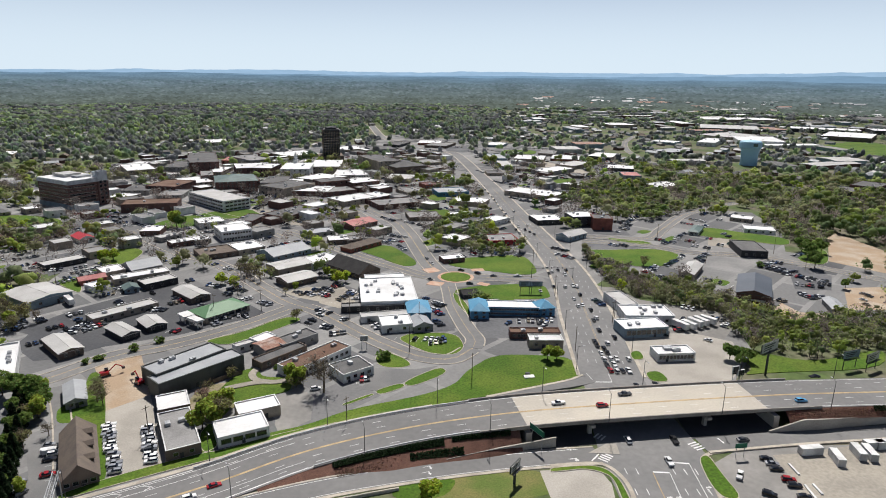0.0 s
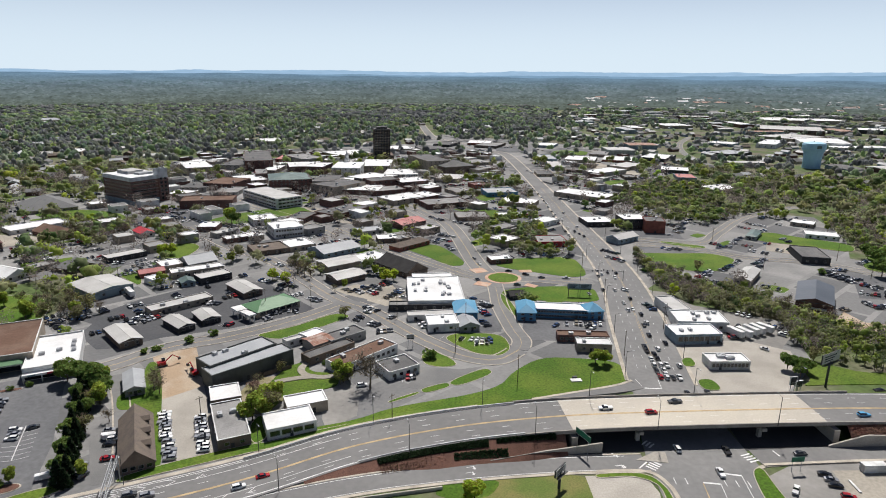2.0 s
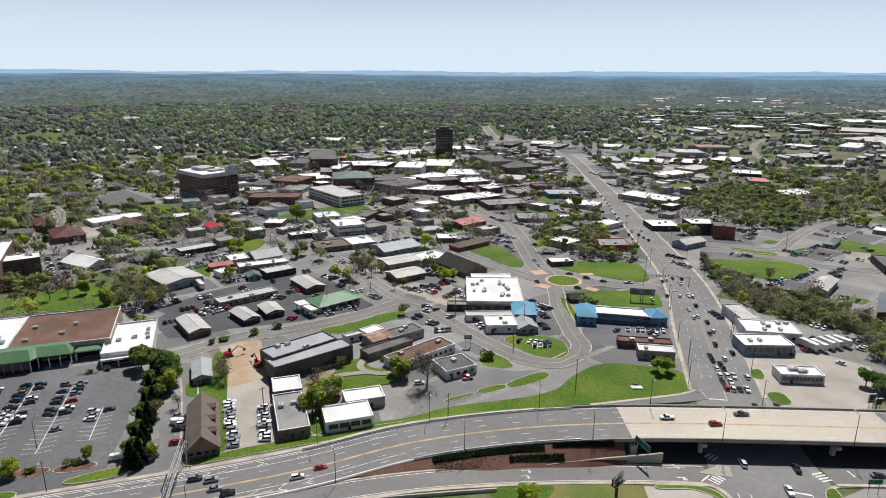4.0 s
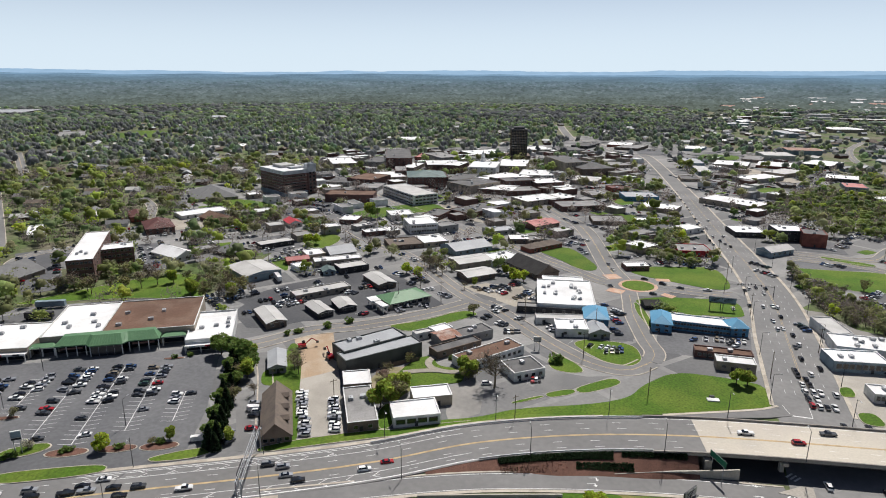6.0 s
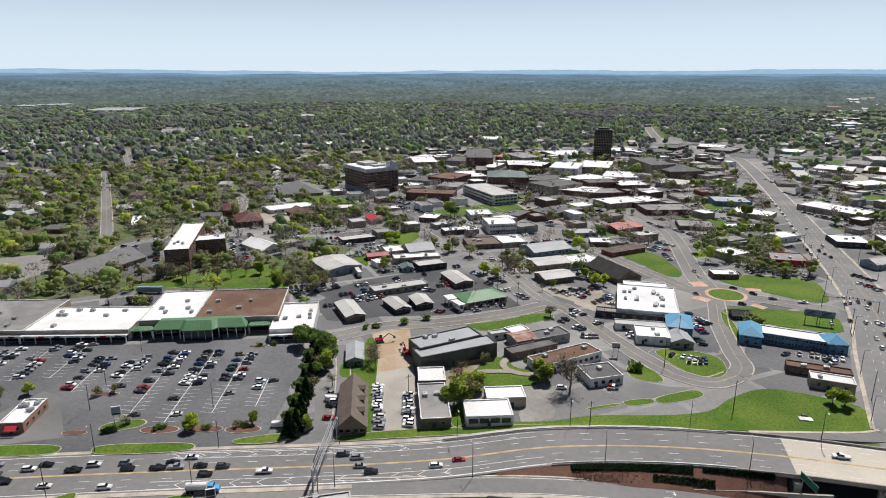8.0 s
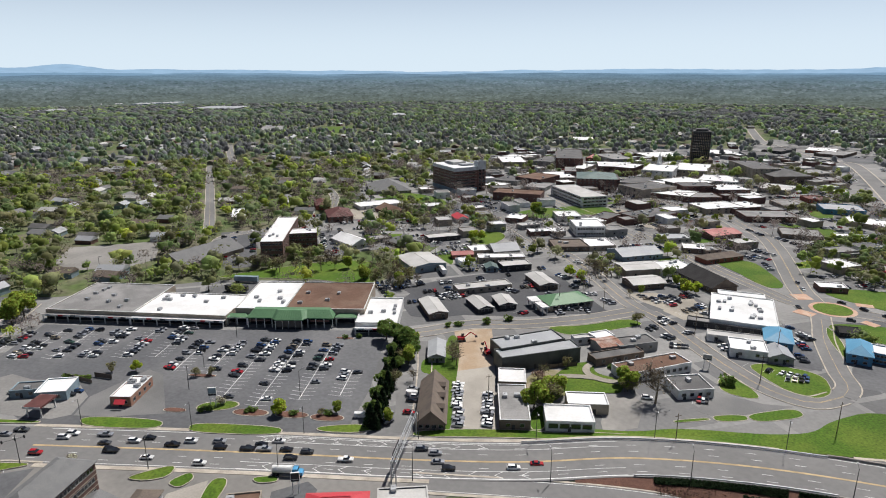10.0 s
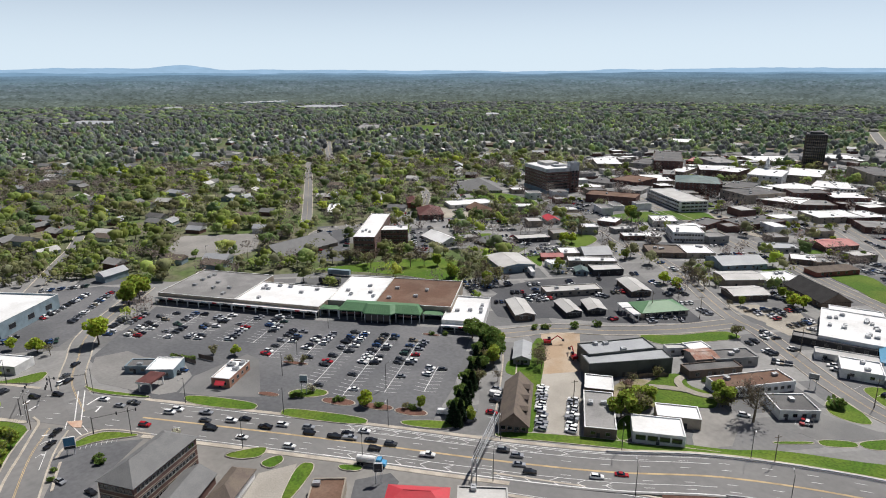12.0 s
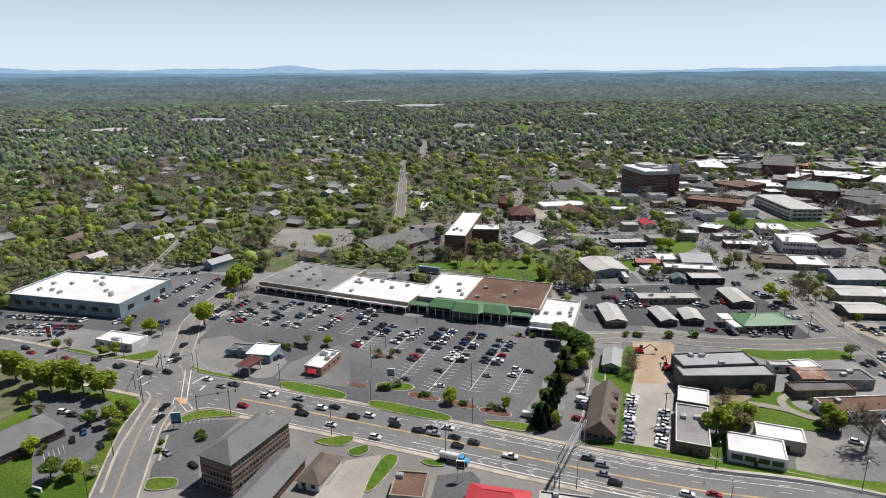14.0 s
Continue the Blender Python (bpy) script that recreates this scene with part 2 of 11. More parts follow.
def lots_mat():
    """Paving laid lot by lot on the old town's skewed grid: each plot has its own age and tone."""
    m = mat("town_lots", (0.2, 0.19, 0.175), 0.92, 0.1, 0.05, 0.6, stain=0.3)
    n, l = m.node_tree.nodes, m.node_tree.links
    geo, turn, plots = n.new("ShaderNodeNewGeometry"), n.new("ShaderNodeMapping"), n.new("ShaderNodeTexBrick")
    turn.inputs["Rotation"].default_value = (0, 0, radians(-48))
    l.new(geo.outputs["Position"], turn.inputs["Vector"])
    l.new(turn.outputs[0], plots.inputs["Vector"])
    for k, v in (("Scale", 1.0), ("Brick Width", 37.0), ("Row Height", 23.0), ("Mortar Size", 1.6), ("Mortar Smooth", 0.1), ("Bias", -0.1)):
        plots.inputs[k].default_value = v
    plots.inputs["Color1"].default_value = (0.105, 0.106, 0.109, 1)
    plots.inputs["Color2"].default_value = (0.31, 0.302, 0.288, 1)
    plots.inputs["Mortar"].default_value = (0.26, 0.255, 0.245, 1)
    mix = [q for q in n if q.bl_idname == "ShaderNodeMix"][0]
    l.new(plots.outputs["Color"], mix.inputs[6])
    for q in n:
        if q.bl_idname == "ShaderNodeMapRange" and q.outputs[0].links and q.outputs[0].links[0].to_node == mix:
            q.inputs[4].default_value = 0.45
    mix.inputs[7].default_value = (0.165, 0.165, 0.165, 1)
    return m


M_TOWN = lots_mat()

# ---- mesh helpers ----
def mesh_of(name, verts, faces, materials, index=None):
    me = bpy.data.meshes.new(name)
    me.from_pydata(verts, [], faces)
    for m in materials:
        me.materials.append(m)
    if index is not None:
        me.polygons.foreach_set("material_index", index)
    me.update()
    return me


def under(name, me, parent, label=""):
    ob = new(name, me)
    ob.parent = parent
    if label:
        ob["label"] = label
    return ob


def part(name, bm, material, parent, label=""):
    me = bpy.data.meshes.new(name)
    bm.to_mesh(me)
    bm.free()
    me.materials.append(material)
    return under(name, me, parent, label)


def box(bm, x0, x1, y0, y1, z0, z1, bevel=0.0):
    vs = [bm.verts.new((x, y, z)) for z in (z0, z1) for y in (y0, y1) for x in (x0, x1)]
    for f in ((0, 2, 3, 1), (4, 5, 7, 6), (0, 1, 5, 4), (1, 3, 7, 5), (3, 2, 6, 7), (2, 0, 4, 6)):
        bm.faces.new([vs[i] for i in f])
    return vs


def boxed(name, dims, material, parent, label=""):
    bm = bmesh.new()
    for d in (dims if isinstance(dims[0], (tuple, list)) else [dims]):
        box(bm, *d)
    return part(name, bm, material, parent, label)


def empty(name, x, y, rot=0.0, z=0.0):
    ob = new(name)
    ob.matrix_basis = pose(x, y, z, 0, 0, rot)
    return ob


def rounded(pts):
    """Corners cut twice, so that a lawn's outline runs in curves."""
    for _ in range(2):
        nxt = pts[1:] + pts[:1]
        pts = [q for (ax, ay), (bx, by) in zip(pts, nxt) for q in ((ax * 0.78 + bx * 0.22, ay * 0.78 + by * 0.22), (ax * 0.22 + bx * 0.78, ay * 0.22 + by * 0.78))]
    return pts


def kerb_round(pts, z, width=0.25):
    """A low kerb that follows the outside of an outline."""
    P = np.array(pts)
    area = np.sum(P[:, 0] * np.roll(P[:, 1], -1) - P[:, 1] * np.roll(P[:, 0], -1))
    d = np.roll(P, -1, 0) - np.roll(P, 1, 0)
    nrm = np.c_[d[:, 1], -d[:, 0]] / (np.linalg.norm(d, axis=1)[:, None] + 1e-6) * np.sign(area)
    Q, n = P + nrm * width, len(P)
    V = [(*p, z + 0.03) for p in P] + [(*q, z + 0.03) for q in Q] + [(*q, 0.0) for q in Q] + [(*p, z - 0.05) for p in P]
    F = []
    for i in range(n):
        j = (i + 1) % n
        F += [(i, n + i, n + j, j), (n + i, 2 * n + i, 2 * n + j, n + j), (3 * n + i, i, j, 3 * n + j)]
    me = bpy.data.meshes.new("kerb")
    me.from_pydata(V, [], F if area > 0 else [f[::-1] for f in F])
    me.materials.append(M_KERB)
    tagged(new("kerb", me), "pale concrete kerb round a lawn", "kerb", "", "structure")


def sheet(name, pts, z, material, label="", thick=0.12, kind="structure", category=""):
    """A thin slab with the outline pts, its top at z."""
    (ZONES_TOWN if name == "town_pavement" else ZONES_CLEAR).append(pts)
    if name in ("car_park", "paved_lot", "dealer_lot"):
        LOTS.append(pts)
    if name == "lawn":
        pts = rounded(pts)
        if any(k in label for k in ("island", "corner", "verge", "green strip", "green plot")):
            kerb_round(pts, z)
    bm = bmesh.new()
    f = bm.faces.new([bm.verts.new((x, y, z)) for x, y in pts])
    if f.normal.z < 0:
        f.normal_flip()
    bmesh.ops.triangulate(bm, faces=[f])
    edges = [e for e in bm.edges if e.is_boundary]
    r = bmesh.ops.extrude_edge_only(bm, edges=edges)
    for v in r["geom"]:
        if isinstance(v, bmesh.types.BMVert):
            v.co.z -= thick
    bmesh.ops.recalc_face_normals(bm, faces=bm.faces)
    me = bpy.data.meshes.new(name)
    bm.to_mesh(me)
    bm.free()
    me.materials.append(material)
    return tagged(new(name, me), label, category, "", kind)


def spline(pts, n=8, closed=False):
    """Catmull-Rom through points of any dimension."""
    P = [np.array(p, float) for p in pts]
    if closed:
        P = [P[-1]] + P + [P[0], P[1]]
    else:
        P = [2 * P[0] - P[1]] + P + [2 * P[-1] - P[-2]]
    out = []
    for i in range(1, len(P) - 2):
        a, b, c, d = P[i - 1:i + 3]
        for k in range(n):
            s = k / n
            out.append(0.5 * (2 * b + (c - a) * s + (2 * a - 5 * b + 4 * c - d) * s * s + (3 * b - a - 3 * c + d) * s ** 3))
    if not closed:
        out.append(P[-2])
    return np.array(out)


def offset_line(line, off):
    """A line moved sideways: positive is to its right."""
    d = np.gradient(line[:, :2], axis=0)
    d /= np.linalg.norm(d, axis=1)[:, None]
    o = np.atleast_1d(off)
    return np.c_[line[:, 0] + d[:, 1] * o, line[:, 1] - d[:, 0] * o, line[:, 2:]]


def ribbon(name, line, left, right, z, material, label="", thick=0.15, category="", kind="structure"):
    """A strip between two offsets from a line; z may follow the line's own third column."""
    if category == "road" and kind == "structure":
        ROADS.append((line[::3, :2], float(np.max(np.abs(right)))))
    a, b = offset_line(line, left), offset_line(line, right)
    zz = (line[:, 2] if line.shape[1] > 2 else 0) + z + np.zeros(len(line))
    n = len(line)
    V = [(*a[i, :2], zz[i]) for i in range(n)] + [(*b[i, :2], zz[i]) for i in range(n)]
    V += [(x, y, h - thick) for x, y, h in V]
    F = []
    for i in range(n - 1):
        F += [(i, n + i, n + i + 1, i + 1), (i, i + 1, 2 * n + i + 1, 2 * n + i), (n + i, 3 * n + i, 3 * n + i + 1, n + i + 1)]
    F += [(0, 2 * n, 3 * n, n), (n - 1, 2 * n - 1, 4 * n - 1, 3 * n - 1)]
    return tagged(new(name, mesh_of(name, V, F, [material])), label, category, "", kind)



def kerbs(line, half, width, z, label, category="kerb"):
    """Both kerbs of a road, broken where another road crosses."""
    for side in (-1, 1):
        edge = offset_line(line, side * (half + width / 2))
        free = np.ones(len(line), bool)
        for other, hw in ROADS:
            if len(other) == len(line[::3]) and np.allclose(other, line[::3, :2]):
                continue
            for p, q in zip(other[:-1], other[1:]):
                pq = q - p
                t = np.clip(((edge[:, 0] - p[0]) * pq[0] + (edge[:, 1] - p[1]) * pq[1]) / (pq @ pq + 1e-9), 0, 1)
                free &= (edge[:, 0] - p[0] - t * pq[0]) ** 2 + (edge[:, 1] - p[1] - t * pq[1]) ** 2 > (hw + 0.8) ** 2
        run = []
        for i in range(len(line) + 1):
            if i < len(line) and free[i]:
                run.append(i)
            else:
                if len(run) > 2:
                    lo, hi = sorted((side * half, side * (half + width)))
                    ribbon("kerb", line[run], lo, hi, z, M_KERB, label, category=category)
                run = []


def dashes(name, line, offs, z, material, width=0.22, on=3.0, off=9.0, label="", kind="stuff"):
    """Broken or whole lines painted along a road; off=0 gives a whole line."""
    V, F = [], []
    for o in offs:
        c = offset_line(line, o)
        zz = (line[:, 2] if line.shape[1] > 2 else np.zeros(len(line))) + z
        seg = np.r_[0, np.cumsum(np.linalg.norm(np.diff(c[:, :2], axis=0), axis=1))]
        s = 0.0
        step = on if off else 6.0
        while s + step < seg[-1]:
            q = np.array([[np.interp(u, seg, c[:, 0]), np.interp(u, seg, c[:, 1]), np.interp(u, seg, zz)] for u in (s, s + step)])
            d = q[1, :2] - q[0, :2]
            d = np.array([d[1], -d[0]]) / np.linalg.norm(d) * width / 2
            k = len(V)
            V += [(q[0, 0] - d[0], q[0, 1] - d[1], q[0, 2]), (q[0, 0] + d[0], q[0, 1] + d[1], q[0, 2]), (q[1, 0] + d[0], q[1, 1] + d[1], q[1, 2]), (q[1, 0] - d[0], q[1, 1] - d[1], q[1, 2])]
            F.append((k, k + 1, k + 2, k + 3))
            s += step + off
    return tagged(new(name, mesh_of(name, V, F, [material])), label, "road marking", "", kind)


ZONES_TOWN, ZONES_CLEAR, ROADS, LOTS = [], [], [], []
TREE_KEEPOUT = []     # (x, y, width, depth, turn) plots where no woodland tree stands


# ---- buildings ----
CACHE = {}


def cached(key, make):
    if key not in CACHE:
        CACHE[key] = make()
    return CACHE[key]


def box_mesh(name, w, d, h, material, base=0.0):
    def make():
        bm = bmesh.new()
        box(bm, -w / 2, w / 2, -d / 2, d / 2, base, base + h)
        me = bpy.data.meshes.new(name)
        bm.to_mesh(me)
        bm.free()
        me.materials.append(material)
        return me
    return cached((name, round(w, 2), round(d, 2), round(h, 2), base, material.name), make)


def window_mesh(w, h):
    """A dark pane set back in a pale frame."""
    def make():
        bm = bmesh.new()
        t = 0.09
        for b in ((-w / 2, w / 2, -0.1, 0.12, h - t, h), (-w / 2, w / 2, -0.16, 0.12, 0, t), (-w / 2, -w / 2 + t, -0.1, 0.12, t, h - t), (w / 2 - t, w / 2, -0.1, 0.12, t, h - t)):
            box(bm, *b)
        k = len(bm.faces)
        box(bm, -w / 2 + t, w / 2 - t, -0.04, 0.05, t, h - t)
        bm.faces.ensure_lookup_table()
        me = bpy.data.meshes.new("window")
        for f in bm.faces[k:]:
            f.material_index = 1
        bm.to_mesh(me)
        bm.free()
        me.materials.append(M_WALL["grey"])
        me.materials.append(M_GLASS)
        return me
    return cached(("window", round(w, 2), round(h, 2)), make)


def unit_mesh():
    """A rooftop cooling unit: cabinet, curb, raised fan ring."""
    def make():
        bm = bmesh.new()
        box(bm, -1.0, 1.0, -0.7, 0.7, 0, 0.15)
        box(bm, -1.1, 1.1, -0.8, 0.8, 0.15, 1.15)
        bmesh.ops.create_cone(bm, cap_ends=True, segments=10, radius1=0.5, radius2=0.5, depth=0.15, matrix=Matrix.Translation((0.4, 0, 1.22)))
        me = bpy.data.meshes.new("rooftop_unit")
        bm.to_mesh(me)
        bm.free()
        me.materials.append(M_METAL)
        return me
    return cached("unit", make)


def facade(parent, w, y, rot, n, storeys, h, win_h, win_w, z0, x_mid=0.0, y_mid=0.0):
    """A row or rows of windows on one wall."""
    me = window_mesh(win_w, win_h)
    c, s = math.cos(radians(rot)), math.sin(radians(rot))
    for k in range(storeys):
        for i in range(n):
            u = (i + 0.5) / n * w - w / 2
            ob = under("window", me, parent)
            ob.matrix_basis = pose(x_mid + c * u + s * (y - 0.02), y_mid + s * u - c * (y - 0.02), z0 + k * h / storeys, 0, 0, rot)


def building(x, y, w, d, h, rot, wall, roof, label, name="commercial_building", category="building", form="flat", units=2, front=None, side=0,
             storeys=1, rise=None, parapet=0.3, rim=None, win=(1.6, 1.4), doors=1, open_sides=False, overhang=0.5, seed=0, arcade=False):
    """One building: walls, roof, coping or eaves, windows, doors, rooftop units. front is the side at local -y."""
    rnd = random.Random(seed or int(abs(x * 7 + y * 13)))
    if name == "distant_hall":
        h *= 1.4
    b = empty(name, x, y, rot)
    tagged(b, label, category)
    wm, rm = M_WALL[wall], M_ROOF[roof]
    TREE_KEEPOUT.append((x, y, w, d, rot))
    if open_sides:
        bm = bmesh.new()
        box(bm, -w / 2, w / 2, -d / 2, d / 2, h - 0.7, h)
        part("canopy", bm, rm, b)
        for s in (-1, 1):
            boxed("fascia", (-w / 2 - 0.05, w / 2 + 0.05, s * (d / 2 + 0.027) - 0.023, s * (d / 2 + 0.027) + 0.023, h - 0.75, h + 0.05), wm, b)
        nx = max(2, int(w / 8) + 1)
        me = box_mesh("column", 0.4, 0.4, h - 0.7, M_WALL["white"])
        for i in range(nx):
            for sy in (-1, 1):
                o = under("column", me, b)
                o.matrix_basis = pose((i / (nx - 1) - 0.5) * (w - 1.5), sy * (d / 2 - 1.0), 0)
        return b
    if form == "flat":
        t = 0.3
        top = h + parapet
        boxed("wall", [(-w / 2, w / 2, -d / 2, -d / 2 + t, 0, top), (-w / 2, w / 2, d / 2 - t, d / 2, 0, top),
                       (-w / 2, -w / 2 + t, -d / 2 + t, d / 2 - t, 0, top), (w / 2 - t, w / 2, -d / 2 + t, d / 2 - t, 0, top)], wm, b)
        boxed("roof", (-w / 2 + t, w / 2 - t, -d / 2 + t, d / 2 - t, h - 0.4, h), rm, b)
        rimm = M_WALL[rim] if rim else (rm if roof in ("white", "offwhite") else wm)
        e = 0.06
        boxed("coping", [(-w / 2 - e, w / 2 + e, -d / 2 - e, -d / 2 + t + e, top, top + 0.15), (-w / 2 - e, w / 2 + e, d / 2 - t - e, d / 2 + e, top, top + 0.15),
                         (-w / 2 - e, -w / 2 + t + e, -d / 2 + t + e, d / 2 - t - e, top, top + 0.15), (w / 2 - t - e, w / 2 + e, -d / 2 + t + e, d / 2 - t - e, top, top + 0.15)], rimm, b)
        for i in range(units):
            if w > 5 and d > 5:
                o = under("rooftop_unit", unit_mesh(), b)
                o.matrix_basis = pose(rnd.uniform(-0.38, 0.38) * w, rnd.uniform(-0.36, 0.36) * d, h, 0, 0, rnd.choice((0, 90)))
    else:
        boxed("wall", (-w / 2, w / 2, -d / 2, d / 2, 0, h), wm, b)
        along_x = w >= d
        rr = rise or min(w, d) * 0.22
        o = overhang
        X, Y = w / 2 + o, d / 2 + o
        L = X if along_x else Y
        cut = (min(X, Y) * 0.95 if form == "hip" else 0.0)
        q = max(L - cut, 0.2)
        V = [(-X, -Y, h), (X, -Y, h), (X, Y, h), (-X, Y, h)]
        V += [(-q, 0, h + rr), (q, 0, h + rr)] if along_x else [(0, -q, h + rr), (0, q, h + rr)]
        V += [(a, c, e - 0.22) for a, c, e in V[:4]]
        if along_x:
            F = [(0, 1, 5, 4), (2, 3, 4, 5), (1, 2, 5), (3, 0, 4)]
        else:
            F = [(1, 2, 5, 4), (3, 0, 4, 5), (0, 1, 4), (2, 3, 5)]
        F += [(0, 6, 7, 1), (1, 7, 8, 2), (2, 8, 9, 3), (3, 9, 6, 0), (9, 8, 7, 6)]
        gable_wall = form == "gable"
        idx = [0, 0, 1 if gable_wall else 0, 1 if gable_wall else 0, 0, 0, 0, 0, 0]
        under("roof", mesh_of("roof", V, F, [rm, wm], idx), b)
        rc = [(-q, q, -0.12, 0.12, h + rr - 0.03, h + rr + 0.08)] if along_x else [(-0.12, 0.12, -q, q, h + rr - 0.03, h + rr + 0.08)]
        boxed("ridge_cap", rc, rm, b)
    if arcade:      # covered walk with dark shopfronts behind white columns
        boxed("shopfront", (-w / 2 + 0.4, w / 2 - 0.4, -d / 2 - 0.05, -d / 2 - 0.004, 0.3, h * 0.62), M_GLASS, b, "dark glazed shopfront")
        boxed("walkway_roof", (-w / 2, w / 2, -d / 2 - 3.0, -d / 2 - 0.06, h * 0.66, h * 0.66 + 0.25), rm, b)
        boxed("fascia", (-w / 2, w / 2, -d / 2 - 3.08, -d / 2 - 3.004, h * 0.6, h * 0.78), M_WALL["white"], b)
        k = max(3, int(w / 6))
        me = box_mesh("column", 0.4, 0.4, h * 0.66, M_WALL["white"])
        for i in range(k + 1):
            o = under("column", me, b)
            o.matrix_basis = pose((i / k - 0.5) * (w - 0.6), -d / 2 - 2.7, 0)
        for i in range(k):
            o = under("shop_sign", box_mesh("shop_sign", 2.6, 0.1, 0.7, M_WALL[("bluegrey", "red", "dark", "white")[i % 4]]), b)
            o.matrix_basis = pose(((i + 0.5) / k - 0.5) * w, -d / 2 - 3.14, h * 0.62)
    sh = h / storeys
    ww, wh = win
    wh = min(wh, sh * 0.5)
    n = front if front is not None else max(2, min(6, int(w / 5)))
    if n:
        facade(b, w * 0.92, d / 2, 0, n, storeys, h, wh, min(ww, w * 0.8 / n), sh * 0.34)
    if side:
        for turn in (90, -90):      # far blocks stand wall to wall: one side alone is glazed
            nx = math.cos(radians(rot)) * (1 if turn > 0 else -1) * x + math.sin(radians(rot)) * (1 if turn > 0 else -1) * y
            if math.hypot(x, y) < 420 or nx < 0:
                facade(b, d * 0.92, w / 2, turn, side, storeys, h, wh, min(ww, d * 0.8 / side), sh * 0.34)
    for i in range(doors):
        o = under("door", box_mesh("door", 1.1, 0.14, 2.1, M_WALL["dark"]), b)
        o.matrix_basis = pose((rnd.random() - 0.5) * w * 0.7, -d / 2, 0.0)
    return b


# ---- highway, bridge, ramps ----
M_STREET = mat("street_asphalt", (0.172, 0.17, 0.167), 0.9, 0.1, 0.04, 0.5, second=(0.205, 0.201, 0.195), stain=0.2)
M_HWY = mat("highway_asphalt", (0.168, 0.165, 0.161), 0.9, 0.08, 0.03, 0.5, second=(0.2, 0.196, 0.19), stain=0.2)
# parapet concrete darker than the deck, standing in for its shaded outer face
M_PARAPET = mat("shaded_weathered_concrete", (0.33, 0.30, 0.27), 0.9, 0.12, 0.3, 2.0, second=(0.27, 0.25, 0.225), stain=0.3)
# underside steel near black, so the shade below the deck is in its colour
M_GIRDER_SHADE = mat("shade_dark_steel", (0.06, 0.045, 0.04), 0.8, 0.2, 0.3, 3.0)
HWY = spline([(-460, -57, 0), (-323, 22, 0), (-258, 58, 0), (-193, 94, 0), (-144, 120.5, 0), (-99, 144, 0), (-70, 160.5, 0.2), (-43, 178.2, 1.1),
              (-13, 189.2, 3.0), (18, 195, 5.3), (53.4, 200.9, 5.9), (120, 210.3, 5.9), (163, 214.6, 5.6), (230, 222, 4.2), (330, 235, 2.5)], 10)
W_LEFT, W_RIGHT = -11.0, 9.8


def near(line, x0, x1):
    return line[(line[:, 0] >= x0) & (line[:, 0] <= x1)]


ground_bm = bmesh.new()
rings = [0, 60, 150, 300, 500, 800, 1300, 2000, 2900, 3900, 4900]
prev = None
for r in rings:
    ring = [ground_bm.verts.new((r * math.cos(a * math.tau / 64), r * math.sin(a * math.tau / 64), 0.0 if r < 3000 else -2.0)) for a in range(64)] if r else [ground_bm.verts.new((0, 0, 0))]
    if prev:
        for a in range(64):
            if len(prev) == 1:
                ground_bm.faces.new((prev[0], ring[a], ring[(a + 1) % 64]))
            else:
                ground_bm.faces.new((prev[a], ring[a], ring[(a + 1) % 64], prev[(a + 1) % 64]))
    prev = ring
me = bpy.data.meshes.new("ground")
ground_bm.to_mesh(me)
ground_bm.free()
me.materials.append(M_LAND)
tagged(new("ground", me), "rolling wooded ground reaching the horizon", "ground", "", "structure")

i0, i1 = int(np.argmin(abs(HWY[:, 0] - 27))), int(np.argmin(abs(HWY[:, 0] - 116)))
west, bridge, east = HWY[:i0 + 1], HWY[i0:i1 + 1], HWY[i1:]
for seg, nm in ((west, "highway"), (east, "highway")):
    ribbon(nm, seg, W_LEFT, W_RIGHT, 0.1, M_HWY, "grey asphalt highway with tan median line", 0.5, "road")
ribbon("bridge_deck", bridge, W_LEFT, W_RIGHT, 0.11, M_DECK, "pale concrete highway bridge deck", 0.6, "bridge")
for o0, o1, lab in ((W_LEFT - 0.45, W_LEFT, "pale concrete bridge parapet"), (W_RIGHT, W_RIGHT + 0.45, "pale concrete bridge parapet")):
    ribbon("bridge_parapet", near(HWY, 10, 135), o0, o1, 0.8, M_PARAPET, lab, 1.25, "parapet")
# extra dark sheet under the deck, added to cut bounced light below
ribbon("bridge_soffit", bridge, W_LEFT + 0.3, W_RIGHT - 0.3, -0.495, M_GIRDER_SHADE, "dark sheet under the deck, added to cut bounced light", 0.06, "bridge")
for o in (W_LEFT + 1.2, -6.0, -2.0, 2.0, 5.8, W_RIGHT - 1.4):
    ribbon("bridge_girder", bridge, o - 0.25, o + 0.25, -0.56, M_GIRDER_SHADE, "steel bridge girder in a colour darkened for shade", 1.1, "girder")
ribbon("guard_rail", near(HWY, -70, 12), W_LEFT + 0.4, W_LEFT + 0.7, 0.85, M_METAL, "long grey steel guard rail", 0.45, "guard rail")
ribbon("guard_rail", near(HWY, -45, 12), W_RIGHT - 0.5, W_RIGHT - 0.2, 0.85, M_METAL, "long grey steel guard rail", 0.45, "guard rail")
ribbon("median", near(HWY, -215, 330), -0.4, 0.4, 0.135, M_YELLOW, "tan painted median line", 0.03, "road marking")
dashes("lane_markings", near(HWY, -460, 330), (-7.2, -3.7, 3.5, 6.9), 0.125, M_PAINT, 0.16, 3.0, 9.0, "white broken lane lines on the highway")
dashes("edge_lines", near(HWY, -215, 330), (W_LEFT + 0.9, W_RIGHT - 0.9), 0.125, M_PAINT, 0.25, 6, 0, "white edge lines on the highway")
